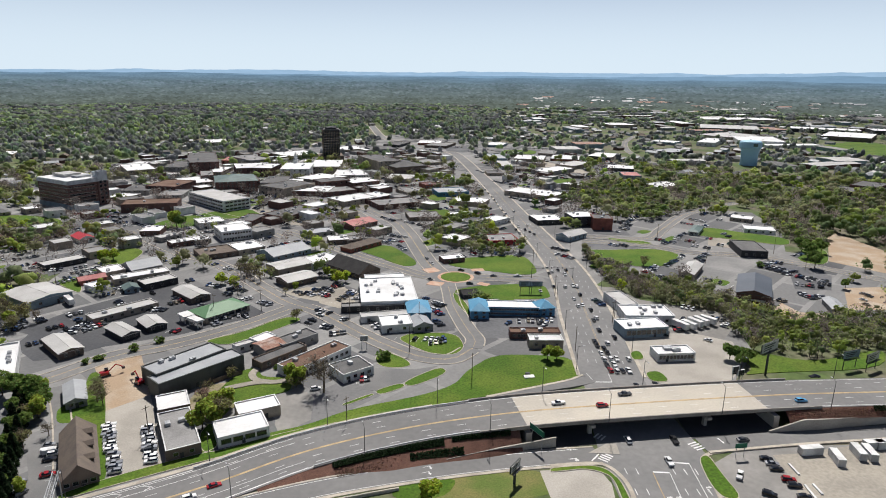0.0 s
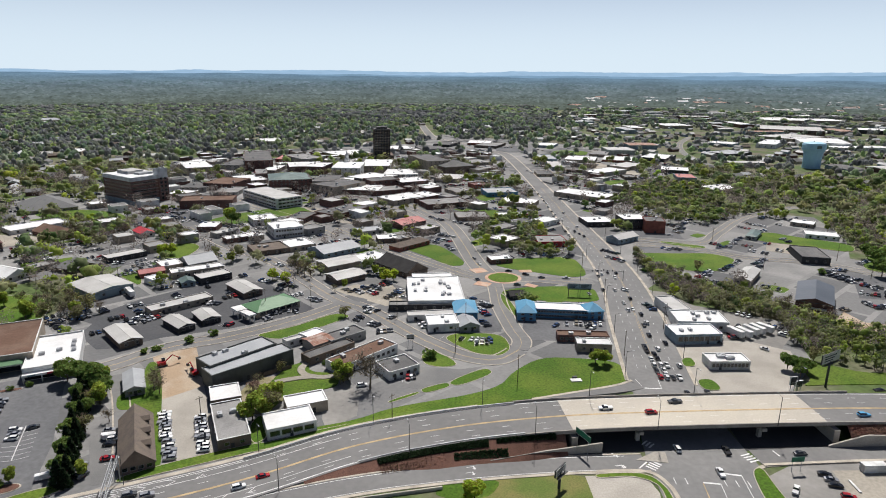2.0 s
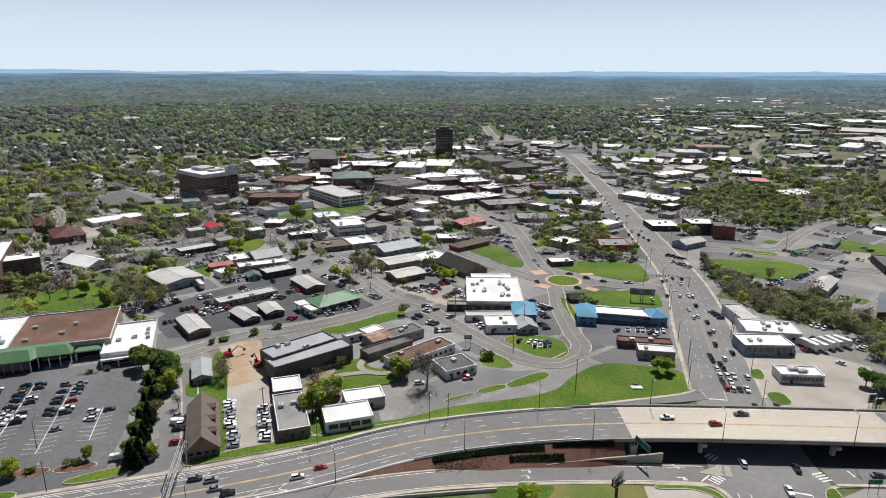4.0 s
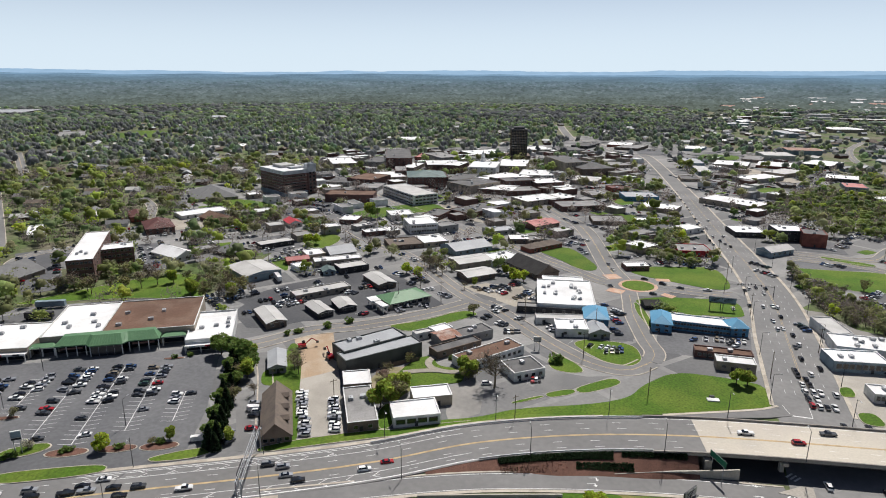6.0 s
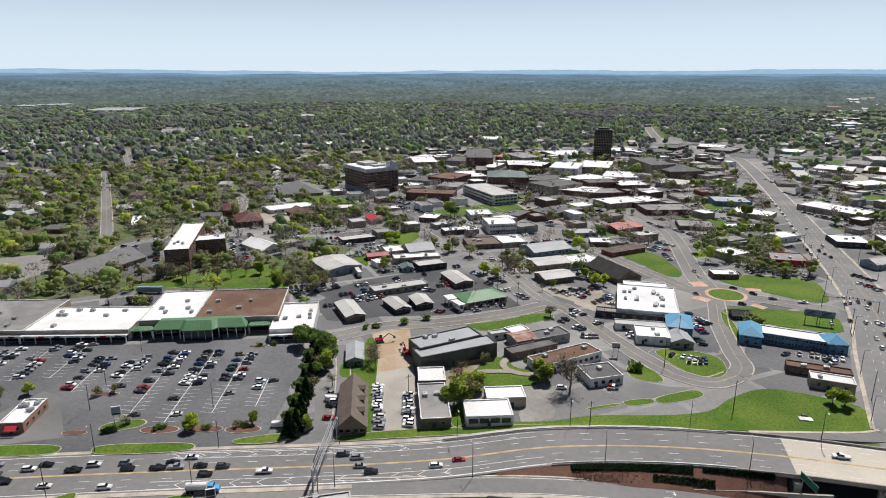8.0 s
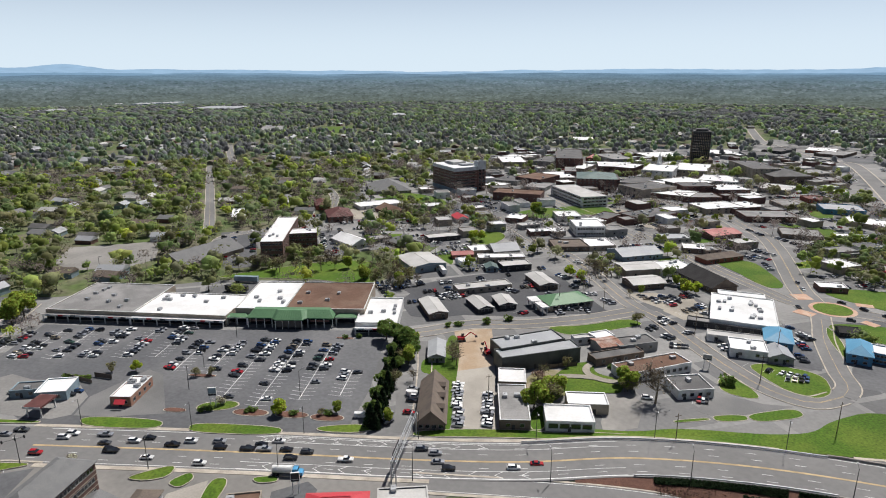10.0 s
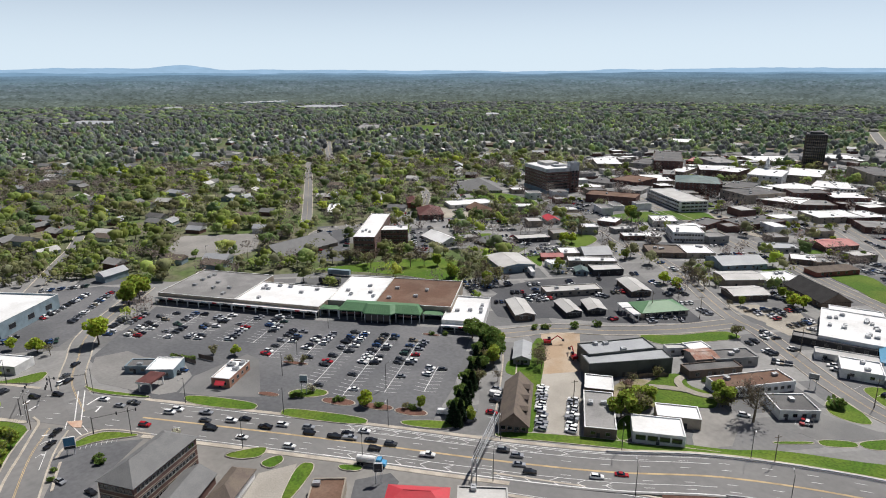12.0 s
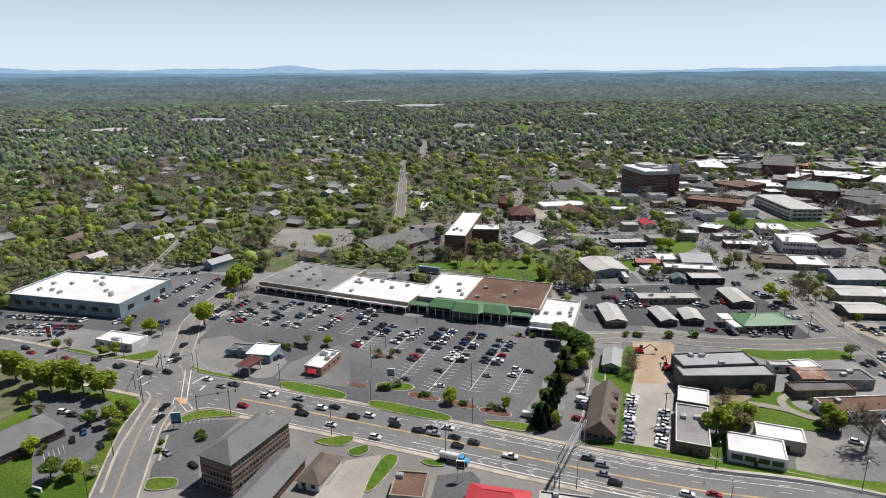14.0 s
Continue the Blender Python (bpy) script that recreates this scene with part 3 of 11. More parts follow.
ribbon("kerb", near(HWY, -220, -30), W_LEFT - 1.6, W_LEFT, 0.16, M_KERB, "pale pavement along the highway", 0.4, "pavement")
ribbon("kerb", near(HWY, -205, -95), W_RIGHT, W_RIGHT + 1.8, 0.16, M_KERB, "pale pavement along the highway", 0.4, "pavement")
ribbon("kerb", near(HWY, -460, -252), W_LEFT - 1.6, W_LEFT, 0.16, M_KERB, "pale pavement along the highway", 0.4, "pavement")
ribbon("kerb", near(HWY, -460, -238), W_RIGHT, W_RIGHT + 1.8, 0.16, M_KERB, "pale pavement along the highway", 0.4, "pavement")

# hatched chevron bands
CV, CF = [], []


def hatch(line, o0, o1, z, s0, s1, step, point):
    c0 = offset_line(line, o0)
    seg = np.r_[0, np.cumsum(np.linalg.norm(np.diff(c0[:, :2], axis=0), axis=1))]
    s = s0
    while s < min(s1, seg[-1]):
        i = min(np.searchsorted(seg, s), len(seg) - 2)
        d = (line[i + 1, :2] - line[i, :2])
        d /= np.linalg.norm(d)
        nrm = np.array([d[1], -d[0]])
        p = np.array([np.interp(s, seg, c0[:, 0]), np.interp(s, seg, c0[:, 1])])
        zz = float(np.interp(s, seg, line[:, 2])) + z
        w = abs(o1 - o0)
        for u0, u1 in ((0.0, 0.5), (0.5, 1.0)):
            q0, q1 = p + nrm * w * u0 + d * point * (1 - abs(2 * u0 - 1)), p + nrm * w * u1 + d * point * (1 - abs(2 * u1 - 1))
            k = len(CV)
            t = d * 0.35
            CV.extend([(*q0, zz), (*(q0 + t), zz), (*(q1 + t), zz), (*q1, zz)])
            CF.append((k, k + 1, k + 2, k + 3))
        s += step


hw_w = near(HWY, -150, -40)
hatch(hw_w, -9.2, -6.6, 0.13, 2, 75, 8.0, 2.4)
hatch(hw_w, 5.2, 8.6, 0.13, 10, 95, 8.0, -2.4)
tagged(new("chevron_markings", mesh_of("chevron_markings", CV, CF, [M_PAINT])), "white chevron hatching on the highway", "road marking", "", "stuff")
dashes("edge_lines", hw_w, (-9.3, -6.5, 5.1, 8.7), 0.128, M_PAINT, 0.2, 6, 0, "white lines edging the hatched bands")


def slope(name, line, off, reach, z1, material, label, steps=4):
    """Embankment from the road's edge down to the ground."""
    n = len(line)
    V, F = [], []
    for k in range(steps + 1):
        c = offset_line(line, off + np.sign(off) * np.asarray(reach) * k / steps)
        zz = line[:, 2] * (1 - k / steps) + z1 * k / steps + (0.02 if 0 < k < steps else 0.0)
        V += [(*c[i, :2], zz[i]) for i in range(n)]
    for k in range(steps):
        for i in range(n - 1):
            f = (k * n + i, k * n + i + 1, (k + 1) * n + i + 1, (k + 1) * n + i)
            F.append(f if off < 0 else f[::-1])
    return tagged(new(name, mesh_of(name, V, F, [material])), label, "embankment", "", "structure")


s1 = near(HWY, -60, 27)
slope("embankment", s1, W_RIGHT, np.interp(s1[:, 0], [-60, -20, 10, 27], [1.2, 8.0, 7.0, 5.0]), 0.1, M_MULCH, "brown mulched embankment planted with shrubs")
slope("embankment", near(HWY, -60, 16), W_LEFT, np.interp(near(HWY, -60, 16)[:, 0], [-60, -20, 5, 16], [3.0, 8.0, 5.0, 1.2]), 0.1, M_GRASS, "grassy embankment of the highway")
s2 = near(HWY, 115, 330)
slope("embankment", s2, W_RIGHT, np.interp(s2[:, 0], [115, 130, 160, 330], [4.5, 4.3, 3.2, 4.0]), np.interp(s2[:, 0], [115, 118, 127, 158, 330], [0.1, 1.2, 4.0, 3.1, 1.8]), M_MULCH, "brown mulched embankment beside the ramp")
slope("embankment", s2, W_LEFT, 5.0, 0.1, M_GRASS, "grassy embankment of the highway")
RAMP = spline([(-95, 133.5), (-46, 157), (-13, 168), (21.5, 175.9), (51, 180.2)], 8)
ribbon("ramp", RAMP, -4.2, 4.2, 0.09, M_HWY, "single-lane ramp beside the embankment", 0.2, "road")
dashes("edge_lines", RAMP, (-3.6, 3.6), 0.11, M_PAINT, 0.2, 6, 0, "white edge lines on the ramp")
ribbon("kerb", RAMP, 4.2, 5.4, 0.2, M_KERB, "pale kerb of the ramp", 0.3, "kerb")
ribbon("kerb", RAMP, -4.9, -4.2, 0.2, M_KERB, "pale kerb of the ramp", 0.3, "kerb")
RAMP2 = spline([(87, 186.5), (119.5, 191.8), (155, 196.5), (240, 208), (330, 220)], 8)
ribbon("ramp", RAMP2, -4.0, 4.0, 0.09, M_HWY, "single-lane ramp below the embankment", 0.2, "road")
ribbon("kerb", RAMP2, 4.0, 5.2, 0.5, M_KERB, "pale kerb wall of the ramp", 0.6, "kerb")
RAMP3 = spline([(17.4, 210.4, 3.3), (29.6, 216.4, 2.4), (42.5, 223.3, 1.2), (53.1, 229.0, 0.3), (60.2, 233.5, 0.05)], 8)
ramp_w = np.linspace(0.6, 3.3, len(RAMP3))
ribbon("ramp", RAMP3, -ramp_w, ramp_w, 0.11, M_HWY, "single-lane ramp joining the highway", 1.8, "road")
ribbon("kerb", RAMP3, -ramp_w - 1.2, -ramp_w, 0.2, M_KERB, "pale kerb of the ramp", 0.6, "kerb")
verge = near(HWY, -150, 2)
ribbon("kerb", verge, W_LEFT - 1.6, W_LEFT - 0.9, 0.02, M_KERB, "pale concrete kerb above the lawn", 1.0, "kerb")
# retaining walls
for pts, h0, h1 in (([(2, 176.0), (16, 180.0), (30, 183.2), (38, 184.6)], 0.6, 3.6),):
    ln = spline(pts, 6)
    hh = np.linspace(h0, h1, len(ln))
    ribbon("retaining_wall", np.c_[ln, hh], -0.3, 0.3, 0.0, M_CONC, "tapering pale concrete retaining wall", 4.4, "wall")
east_wall = spline([(113.7, 195.0), (126.6, 196.7), (135.3, 197.8), (158.6, 201.9), (220, 210.5)], 6)
ribbon("retaining_wall", np.c_[east_wall, np.interp(east_wall[:, 0], [113, 126, 158, 220], [0.4, 4.2, 3.3, 2.4])], -0.3, 0.3, 0.0, M_CONC, "tapering pale concrete retaining wall", 4.4, "wall")
ribbon("retaining_wall", np.c_[spline([(-52, 148), (-30, 155.2), (-12, 160.8)], 6), np.full(13, 1.0)], -0.25, 0.25, 0.0, M_CONC, "low pale concrete wall below the ramp", 1.4, "wall")
# abutments and piers
for px_, py_, rot in ((27, 195.5, 12), (116, 208.5, 8)):
    a = empty("bridge_abutment", px_, py_, rot)
    tagged(a, "pale concrete bridge abutment", "bridge", "", "structure")
    boxed("wall", (-1.0, 1.0, -10.5, 10.5, 0, 4.5), M_CONC, a)
for px_, py_, rot in ((50, 199.2, 10), (92, 205.4, 9)):
    a = empty("bridge_pier", px_, py_, rot)
    tagged(a, "concrete bridge pier with hammerhead cap", "pier")
    boxed("cap", (-0.8, 0.8, -9.0, 9.0, 3.5, 4.55), M_CONC, a)
    for k in (-6, 0, 6):
        o = under("column", box_mesh("column", 1.3, 1.3, 3.5, M_CONC), a)
        o.matrix_basis = pose(0, k, 0)

# ---- ground cover and streets ----
sheet("town_pavement", [(-300, 20), (-345, 20), (-420, 60), (-440, 110), (-350, 165), (-301.3, 229.1), (-241.4, 265.8), (-214.4, 262.8), (-230.3, 366.2), (-250.1, 351.4), (-280.8, 301.1), (-369.6, 284.2), (-375.0, 394.7), (-354.0, 430.8), (-444.7, 537.8), (-430.0, 624.8), (-433.1, 826.4), (-397.1, 967.0), (-292.5, 1008.7), (-142.4, 1105.4), (-106.5, 1294.4), (131.9, 1142.9), (228.7, 1036.7), (248.3, 842.6), (168.8, 742.5), (127.6, 650.8), (136.1, 591.3), (192.3, 583.4), (254.3, 576.6), (281.3, 567.2), (274.0, 500.9), (243.0, 433.6), (288.4, 394.2), (227.3, 303.4), (187.9, 312.6), (162.8, 330.5), (142.2, 355.0), (106.5, 377.6), (90.4, 353.4), (108.7, 328.9), (147.7, 308.0), (139.5, 261.1), (116.2, 229.9), (87.0, 225.9), (60, 228), (20, 222), (-30, 196), (-100, 156), (-200, 104), (-260, 64)], 0.03, M_TOWN, "worn grey town paving between buildings and streets")

# lots
sheet("car_park", [(-316.3, 140.5), (-235.6, 182.1), (-167.4, 223.6), (-162.8, 209.8), (-141.3, 172.8), (-127.7, 140.8), (-163.2, 117.5), (-194.9, 106.5), (-227.4, 89.6), (-275.9, 90.9), (-296.8, 114.4)], 0.05, M_LOT, "dark asphalt shopping centre car park")
sheet("car_park", [(-391.9, 31.3), (-340.8, 77.2), (-352.0, 97.7), (-382.0, 115.7), (-373.2, 135.9), (-360.5, 142.7), (-319.9, 110.8), (-300.6, 88.0), (-308.4, 70.5), (-332.2, 53.0), (-330.5, 37.6), (-356.0, 26.7)], 0.05, M_LOT, "dark asphalt dealership car park")
sheet("car_park", [(-217.8, 291.2), (-195.4, 284.0), (-186.4, 305.5), (-168.5, 328.4), (-156.9, 345.5), (-126.4, 337.9), (-89.2, 301.4), (-95.8, 294.6), (-121.9, 272.6), (-149.5, 258.4), (-161.4, 245.7), (-171.1, 243.2), (-188.6, 257.4), (-190.6, 270.8), (-209.6, 279.0)], 0.05, M_FRESH, "dark asphalt yard between sheds")
sheet("car_park", [(21.4, 308.5), (59.4, 309.6), (56.8, 287.8), (33.3, 287.1), (31.4, 273.6), (16.4, 273.2), (16.7, 291.4)], 0.05, M_LOT, "motel car park")
sheet("forecourt", [(83.4, 281.0), (121.0, 282.0), (135.0, 272.8), (132.0, 255.3), (117.8, 233.4), (88.1, 229.3), (84.9, 239.9), (80.3, 251.4)], 0.05, M_CONC, "pale concrete forecourt")
sheet("dealer_lot", [(88.4, 351.1), (99.3, 349.2), (108.7, 328.9), (144.1, 311.4), (141.6, 288.3), (124.9, 265.1), (80.7, 264.0)], 0.045, M_OLDLOT, "worn dealership lot")
sheet("car_lot", [(-124.2, 202.7), (-110.8, 217.7), (-85.6, 173.8), (-99.5, 165.3), (-115.5, 193.1)], 0.05, M_CONC, "pale lot with rows of parked cars")
sheet("dirt_yard", [(-145.3, 242.2), (-132.5, 256.3), (-109.3, 216.0), (-120.8, 203.1), (-130.8, 220.6)], 0.06, M_DIRT, "bare orange dirt building yard")
sheet("dirt_yard", [(312.3, 502.5), (316.8, 436.4), (281.2, 383.5), (260.1, 409.8)], 0.05, M_DIRT, "bare orange dirt yard")
sheet("dirt_yard", [(235.7, 353.5), (263.1, 356.6), (236.9, 317.6), (216.1, 317.0)], 0.05, M_DIRT, "bare orange dirt yard")
sheet("dirt_yard", [(185.2, 327.3), (187.9, 312.6), (206.5, 309.7), (178.7, 295.6), (170.7, 308.6)], 0.05, M_DIRT, "bare dirt ground")
sheet("concrete_yard", [(84.3, 174.4), (100.5, 185.9), (149.4, 188.4), (130.0, 159.4), (85.0, 158.7)], 0.04, M_OLDLOT, "worn lot beside the ramp")
sheet("dirt_yard", [(108.1, 181.3), (116.5, 182.3), (153.3, 191.1), (129.2, 155.7), (104.6, 155.3), (107.4, 169.3)], 0.06, M_GRAVEL, "pale gravel yard with trailers")
sheet("gravel_patch", [(30.9, 171.2), (44.9, 172.8), (50.0, 170.8), (51.7, 165.0), (50.6, 154.7), (32.6, 154.4)], 0.06, M_CONC, "pale concrete pad")
sheet("lawn", [(-15.0, 156.8), (-11.6, 164.9), (13.0, 169.3), (32.6, 172.4), (35.8, 157.6)], 0.05, M_DRYGRASS, "dry yellowing lawn")
sheet("lawn", [(-15.0, 156.8), (-11.6, 164.6), (6.3, 167.8), (1.4, 157.0)], 0.07, M_GRASS, "green lawn edge")
sheet("south_lots", [(-248.0, 54.1), (-187.9, 88.7), (-122.6, 122.4), (-87.8, 139.9), (-80.4, 135.9), (-90.7, 119.2), (-115.7, 66.4), (-178.5, 27.8)], 0.035, M_OLDLOT, "worn paving south of the highway")
sheet("lawn", [(-255.3, 13.7), (-260.8, 37.1), (-239.7, 57.5), (-219.2, 48.6), (-183.5, 28.6), (-188.9, 1.5), (-225.1, -3.9)], 0.043, M_GRASS, "lawn under trees and cables")
sheet("car_park", [(-270.5, 26.1), (-255.9, 39.3), (-240.8, 46.8), (-221.0, 42.5), (-215.9, 36.6), (-206.2, 32.3), (-205.6, 25.7), (-201.7, 16.0), (-203.0, 14.8)], 0.06, M_LOT, "clinic car park")
sheet("car_park", [(-446.4, 223.9), (-408.3, 267.7), (-369.8, 236.7), (-369.2, 221.1), (-390.7, 194.8), (-419.3, 197.9)], 0.05, M_OLDLOT, "worn school car park")
sheet("car_park", [(-210.8, 52.8), (-211.2, 58.8), (-207.9, 65.2), (-197.6, 77.5), (-185.0, 57.8), (-168.6, 51.6), (-179.0, 39.9), (-189.1, 44.6), (-199.1, 51.1)], 0.06, M_LOT, "dark asphalt office car park")
sheet("forecourt", [(-276.2, 93.7), (-272.0, 105.8), (-260.2, 107.6), (-243.7, 116.4), (-228.1, 111.8), (-220.0, 101.0), (-223.1, 95.6), (-234.3, 90.8), (-250.3, 85.0), (-262.7, 86.3)], 0.075, M_PALELOT, "bleached asphalt forecourt of the filling station")
sheet("forecourt", [(-227.2, 112.0), (-228.7, 137.7), (-220.2, 137.9), (-191.9, 119.4), (-206.1, 108.3), (-218.7, 101.2)], 0.078, M_ASPHALT, "weathered asphalt lot round the restaurant")
sheet("driveway", [(-151.9, 91.5), (-146.9, 102.1), (-133.2, 85.0), (-143.1, 73.9), (-145.2, 81.6)], 0.06, M_CONC, "pale concrete driveway")
sheet("car_park", [(-126.8, 108.2), (-121.1, 117.5), (-116.1, 116.1), (-111.6, 106.3), (-118.8, 98.3)], 0.06, M_LOT, "asphalt lot beside the red-roofed shop")
sheet("paved_lot", [(-69.1, 336.8), (-58.8, 350.2), (-52.6, 337.3), (-45.8, 317.6), (-53.7, 309.9), (-65.4, 317.0)], 0.052, M_GRAVEL, "pale gravel lot beside the store", thick=0.2)
sheet("paved_lot", [(-88.5, 333.1), (-77.2, 342.8), (-58.5, 344.5), (-46.1, 333.2), (-51.3, 319.5), (-63.7, 318.6), (-78.3, 325.1)], 0.0555, M_GRAVEL, "pale gravel lot", thick=0.2)
sheet("paved_lot", [(-61.4, 215.0), (-56.0, 223.5), (-48.0, 215.9), (-45.8, 199.3), (-54.5, 189.6), (-57.7, 196.3)], 0.059, M_OLDLOT, "weathered asphalt forecourt of the car wash", thick=0.2)
sheet("paved_lot", [(-131.0, 175.8), (-127.5, 186.0), (-107.2, 156.7), (-115.1, 152.6)], 0.0625, M_ASPHALT, "asphalt lane beside the hedge", thick=0.2)
sheet("paved_lot", [(-31.0, 222.0), (-27.8, 240.9), (-10.9, 240.0), (-0.8, 244.0), (-15.7, 227.9), (-25.7, 221.1)], 0.066, M_ASPHALT, "asphalt lot of the dark-roofed shop", thick=0.2)
sheet("paved_lot", [(-12.7, 330.3), (4.2, 322.8), (6.3, 281.8), (-5.5, 281.5), (-13.0, 290.6), (-6.2, 311.3)], 0.0695, M_LOT, "dealership lot with parked cars", thick=0.2)
sheet("paved_lot", [(-45.7, 472.8), (-27.0, 477.5), (-21.9, 414.7), (-32.4, 420.5), (-40.9, 439.9)], 0.073, M_LOT, "small car park", thick=0.2)
sheet("paved_lot", [(213.6, 408.2), (230.7, 397.6), (242.5, 377.1), (225.8, 348.9), (205.5, 350.4), (216.3, 376.3), (205.4, 391.3)], 0.0765, M_LOT, "yard full of parked cars", thick=0.2)
sheet("paved_lot", [(102.3, 451.6), (122.2, 445.4), (152.2, 439.9), (124.0, 432.2), (98.5, 433.2)], 0.08, M_LOT, "asphalt apron", thick=0.2)
sheet("paved_lot", [(210.5, 489.9), (228.9, 475.0), (211.0, 438.8), (193.9, 448.3)], 0.0835, M_GRAVEL, "gravel lot", thick=0.2)
sheet("paved_lot", [(-306.6, 537.0), (-271.3, 538.3), (-242.3, 493.6), (-272.4, 482.0)], 0.087, M_LOT, "downtown car park", thick=0.2)
sheet("paved_lot", [(-201.4, 679.3), (-172.3, 674.3), (-155.1, 608.5), (-183.0, 618.0)], 0.0905, M_LOT, "downtown car park", thick=0.2)
sheet("paved_lot", [(-391.8, 307.7), (-376.3, 327.2), (-301.1, 261.6), (-314.8, 246.6)], 0.094, M_LOT, "hotel car park", thick=0.2)
sheet("paved_lot", [(-330.5, 349.7), (-310.4, 359.9), (-268.5, 314.6), (-280.8, 301.1)], 0.0975, M_LOT, "hotel car park", thick=0.2)
sheet("paved_lot", [(-397.3, 434.8), (-353.5, 425.4), (-337.5, 450.2), (-314.8, 417.2), (-334.1, 396.3), (-356.6, 399.9)], 0.101, M_GRAVEL, "pale motel lot", thick=0.2)
sheet("paved_lot", [(-230.1, 459.6), (-208.3, 468.1), (-177.1, 417.6), (-192.8, 407.9)], 0.1045, M_ASPHALT, "asphalt lots behind the shops", thick=0.2)
sheet("paved_lot", [(-174.1, 566.1), (-117.5, 518.5), (-111.9, 492.4), (-153.1, 507.8)], 0.108, M_GRAVEL, "pale lot in front of the store", thick=0.2)
sheet("paved_lot", [(-249.4, 380.7), (-229.7, 397.8), (-218.0, 381.8), (-233.3, 356.5)], 0.1115, M_LOT, "asphalt lot of the long shed", thick=0.2)
sheet("paved_lot", [(140.3, 915.8), (185.0, 817.4), (197.0, 818.2), (159.4, 777.1), (125.2, 813.2)], 0.115, M_GRAVEL, "pale yard", thick=0.2)
sheet("paved_lot", [(111.9, 505.2), (130.1, 527.2), (146.0, 506.7), (144.8, 475.8), (111.6, 478.1)], 0.1185, M_LOT, "asphalt lot", thick=0.2)
sheet("paved_lot", [(-199.3, 655.9), (-164.2, 639.4), (-149.4, 591.6), (-178.1, 586.7)], 0.122, M_LOT, "downtown car park", thick=0.2)
sheet("paved_lot", [(0.6, 1090.7), (45.0, 1091.7), (39.5, 1013.2), (4.6, 1013.8)], 0.1255, M_LOT, "car park", thick=0.2)

# lawns and verges
sheet("lawn", [(10.4, 239.2), (22.8, 255.3), (41.8, 255.7), (57.3, 253.3), (56.3, 234.2), (48.2, 225.9), (22.2, 219.9), (1.4, 212.2), (-28.8, 196.5), (-49.9, 190.1), (-60.1, 184.2), (-61.5, 189.1), (-45.7, 196.2), (-34.0, 206.6), (-6.8, 218.2), (5.7, 227.3)], 0.12, M_GRASS, "bright green sloping lawn", thick=0.3)
sheet("lawn", [(-20.5, 271.9), (-13.9, 278.4), (6.6, 278.9), (10.6, 263.6), (6.2, 254.9), (-3.3, 254.7), (-13.1, 263.0)], 0.125, M_GRASS, "green island with parked cars", thick=0.3)
sheet("lawn", [(-28.9, 251.3), (-25.0, 259.8), (-11.7, 245.1), (-16.6, 241.1), (-25.7, 242.2)], 0.13, M_GRASS, "small green island", thick=0.3)
sheet("lawn", [(-15.7, 227.9), (-0.8, 242.8), (3.1, 237.8), (-11.3, 224.7)], 0.135, M_GRASS, "green strip", thick=0.3)
sheet("lawn", [(-36.6, 210.5), (-26.5, 218.9), (-25.4, 217.9), (-35.4, 209.5)], 0.14, M_GRASS, "green strip", thick=0.3)
sheet("lawn", [(-25.7, 221.1), (-15.7, 227.9), (-13.9, 224.6), (-23.3, 217.9)], 0.145, M_GRASS, "green strip", thick=0.3)
sheet("lawn", [(-59.9, 422.6), (-52.9, 436.0), (-37.1, 436.7), (-25.2, 414.5), (-16.9, 397.1), (-17.3, 387.1), (-26.6, 385.7), (-41.1, 404.9)], 0.15, M_GRASS, "green wedge lawn", thick=0.3)
sheet("lawn", [(1.6, 392.2), (14.8, 407.0), (29.9, 410.5), (55.7, 417.5), (60.6, 375.7), (50.0, 370.3), (30.8, 377.2), (11.0, 384.4)], 0.155, M_GRASS, "green lawn by the roundabout", thick=0.3)
sheet("lawn", [(7.2, 341.3), (20.2, 349.1), (45.1, 353.5), (59.3, 351.7), (60.4, 340.8), (59.7, 327.6), (24.5, 326.6), (7.1, 334.9)], 0.16, M_GRASS, "green motel lawn", thick=0.3)
sheet("lawn", [(5.8, 339.1), (12.2, 323.1), (16.4, 298.0), (12.3, 304.7), (6.9, 322.9)], 0.165, M_GRASS, "narrow green verge", thick=0.3)
sheet("lawn", [(-109.6, 265.0), (-93.4, 276.4), (-78.2, 297.5), (-68.0, 294.1), (-79.1, 280.0), (-93.6, 261.0)], 0.17, M_GRASS, "long green strip", thick=0.3)
sheet("lawn", [(-138.8, 205.5), (-132.8, 211.5), (-142.0, 232.2), (-138.9, 234.6), (-126.4, 215.7), (-109.4, 181.8), (-99.8, 164.7), (-100.3, 159.6), (-109.6, 155.3), (-101.4, 164.7), (-113.3, 181.7), (-126.8, 195.5), (-132.8, 194.5)], 0.175, M_GRASS, "grass between the sheds", thick=0.3)
sheet("lawn", [(-94.7, 214.3), (-89.4, 225.2), (-77.5, 227.7), (-65.0, 217.0), (-75.7, 208.7), (-78.1, 195.6), (-88.8, 199.0)], 0.18, M_ROUGH, "rough grass with worn tracks", thick=0.3)
sheet("lawn", [(-82.4, 192.0), (-77.8, 192.1), (-72.4, 179.3), (-76.8, 177.0)], 0.185, M_GRASS, "narrow grass strip", thick=0.3)
sheet("lawn", [(-225.3, 345.5), (-216.3, 359.4), (-197.3, 327.6), (-204.7, 331.4), (-219.9, 343.5)], 0.19, M_GRASS, "green verge", thick=0.3)
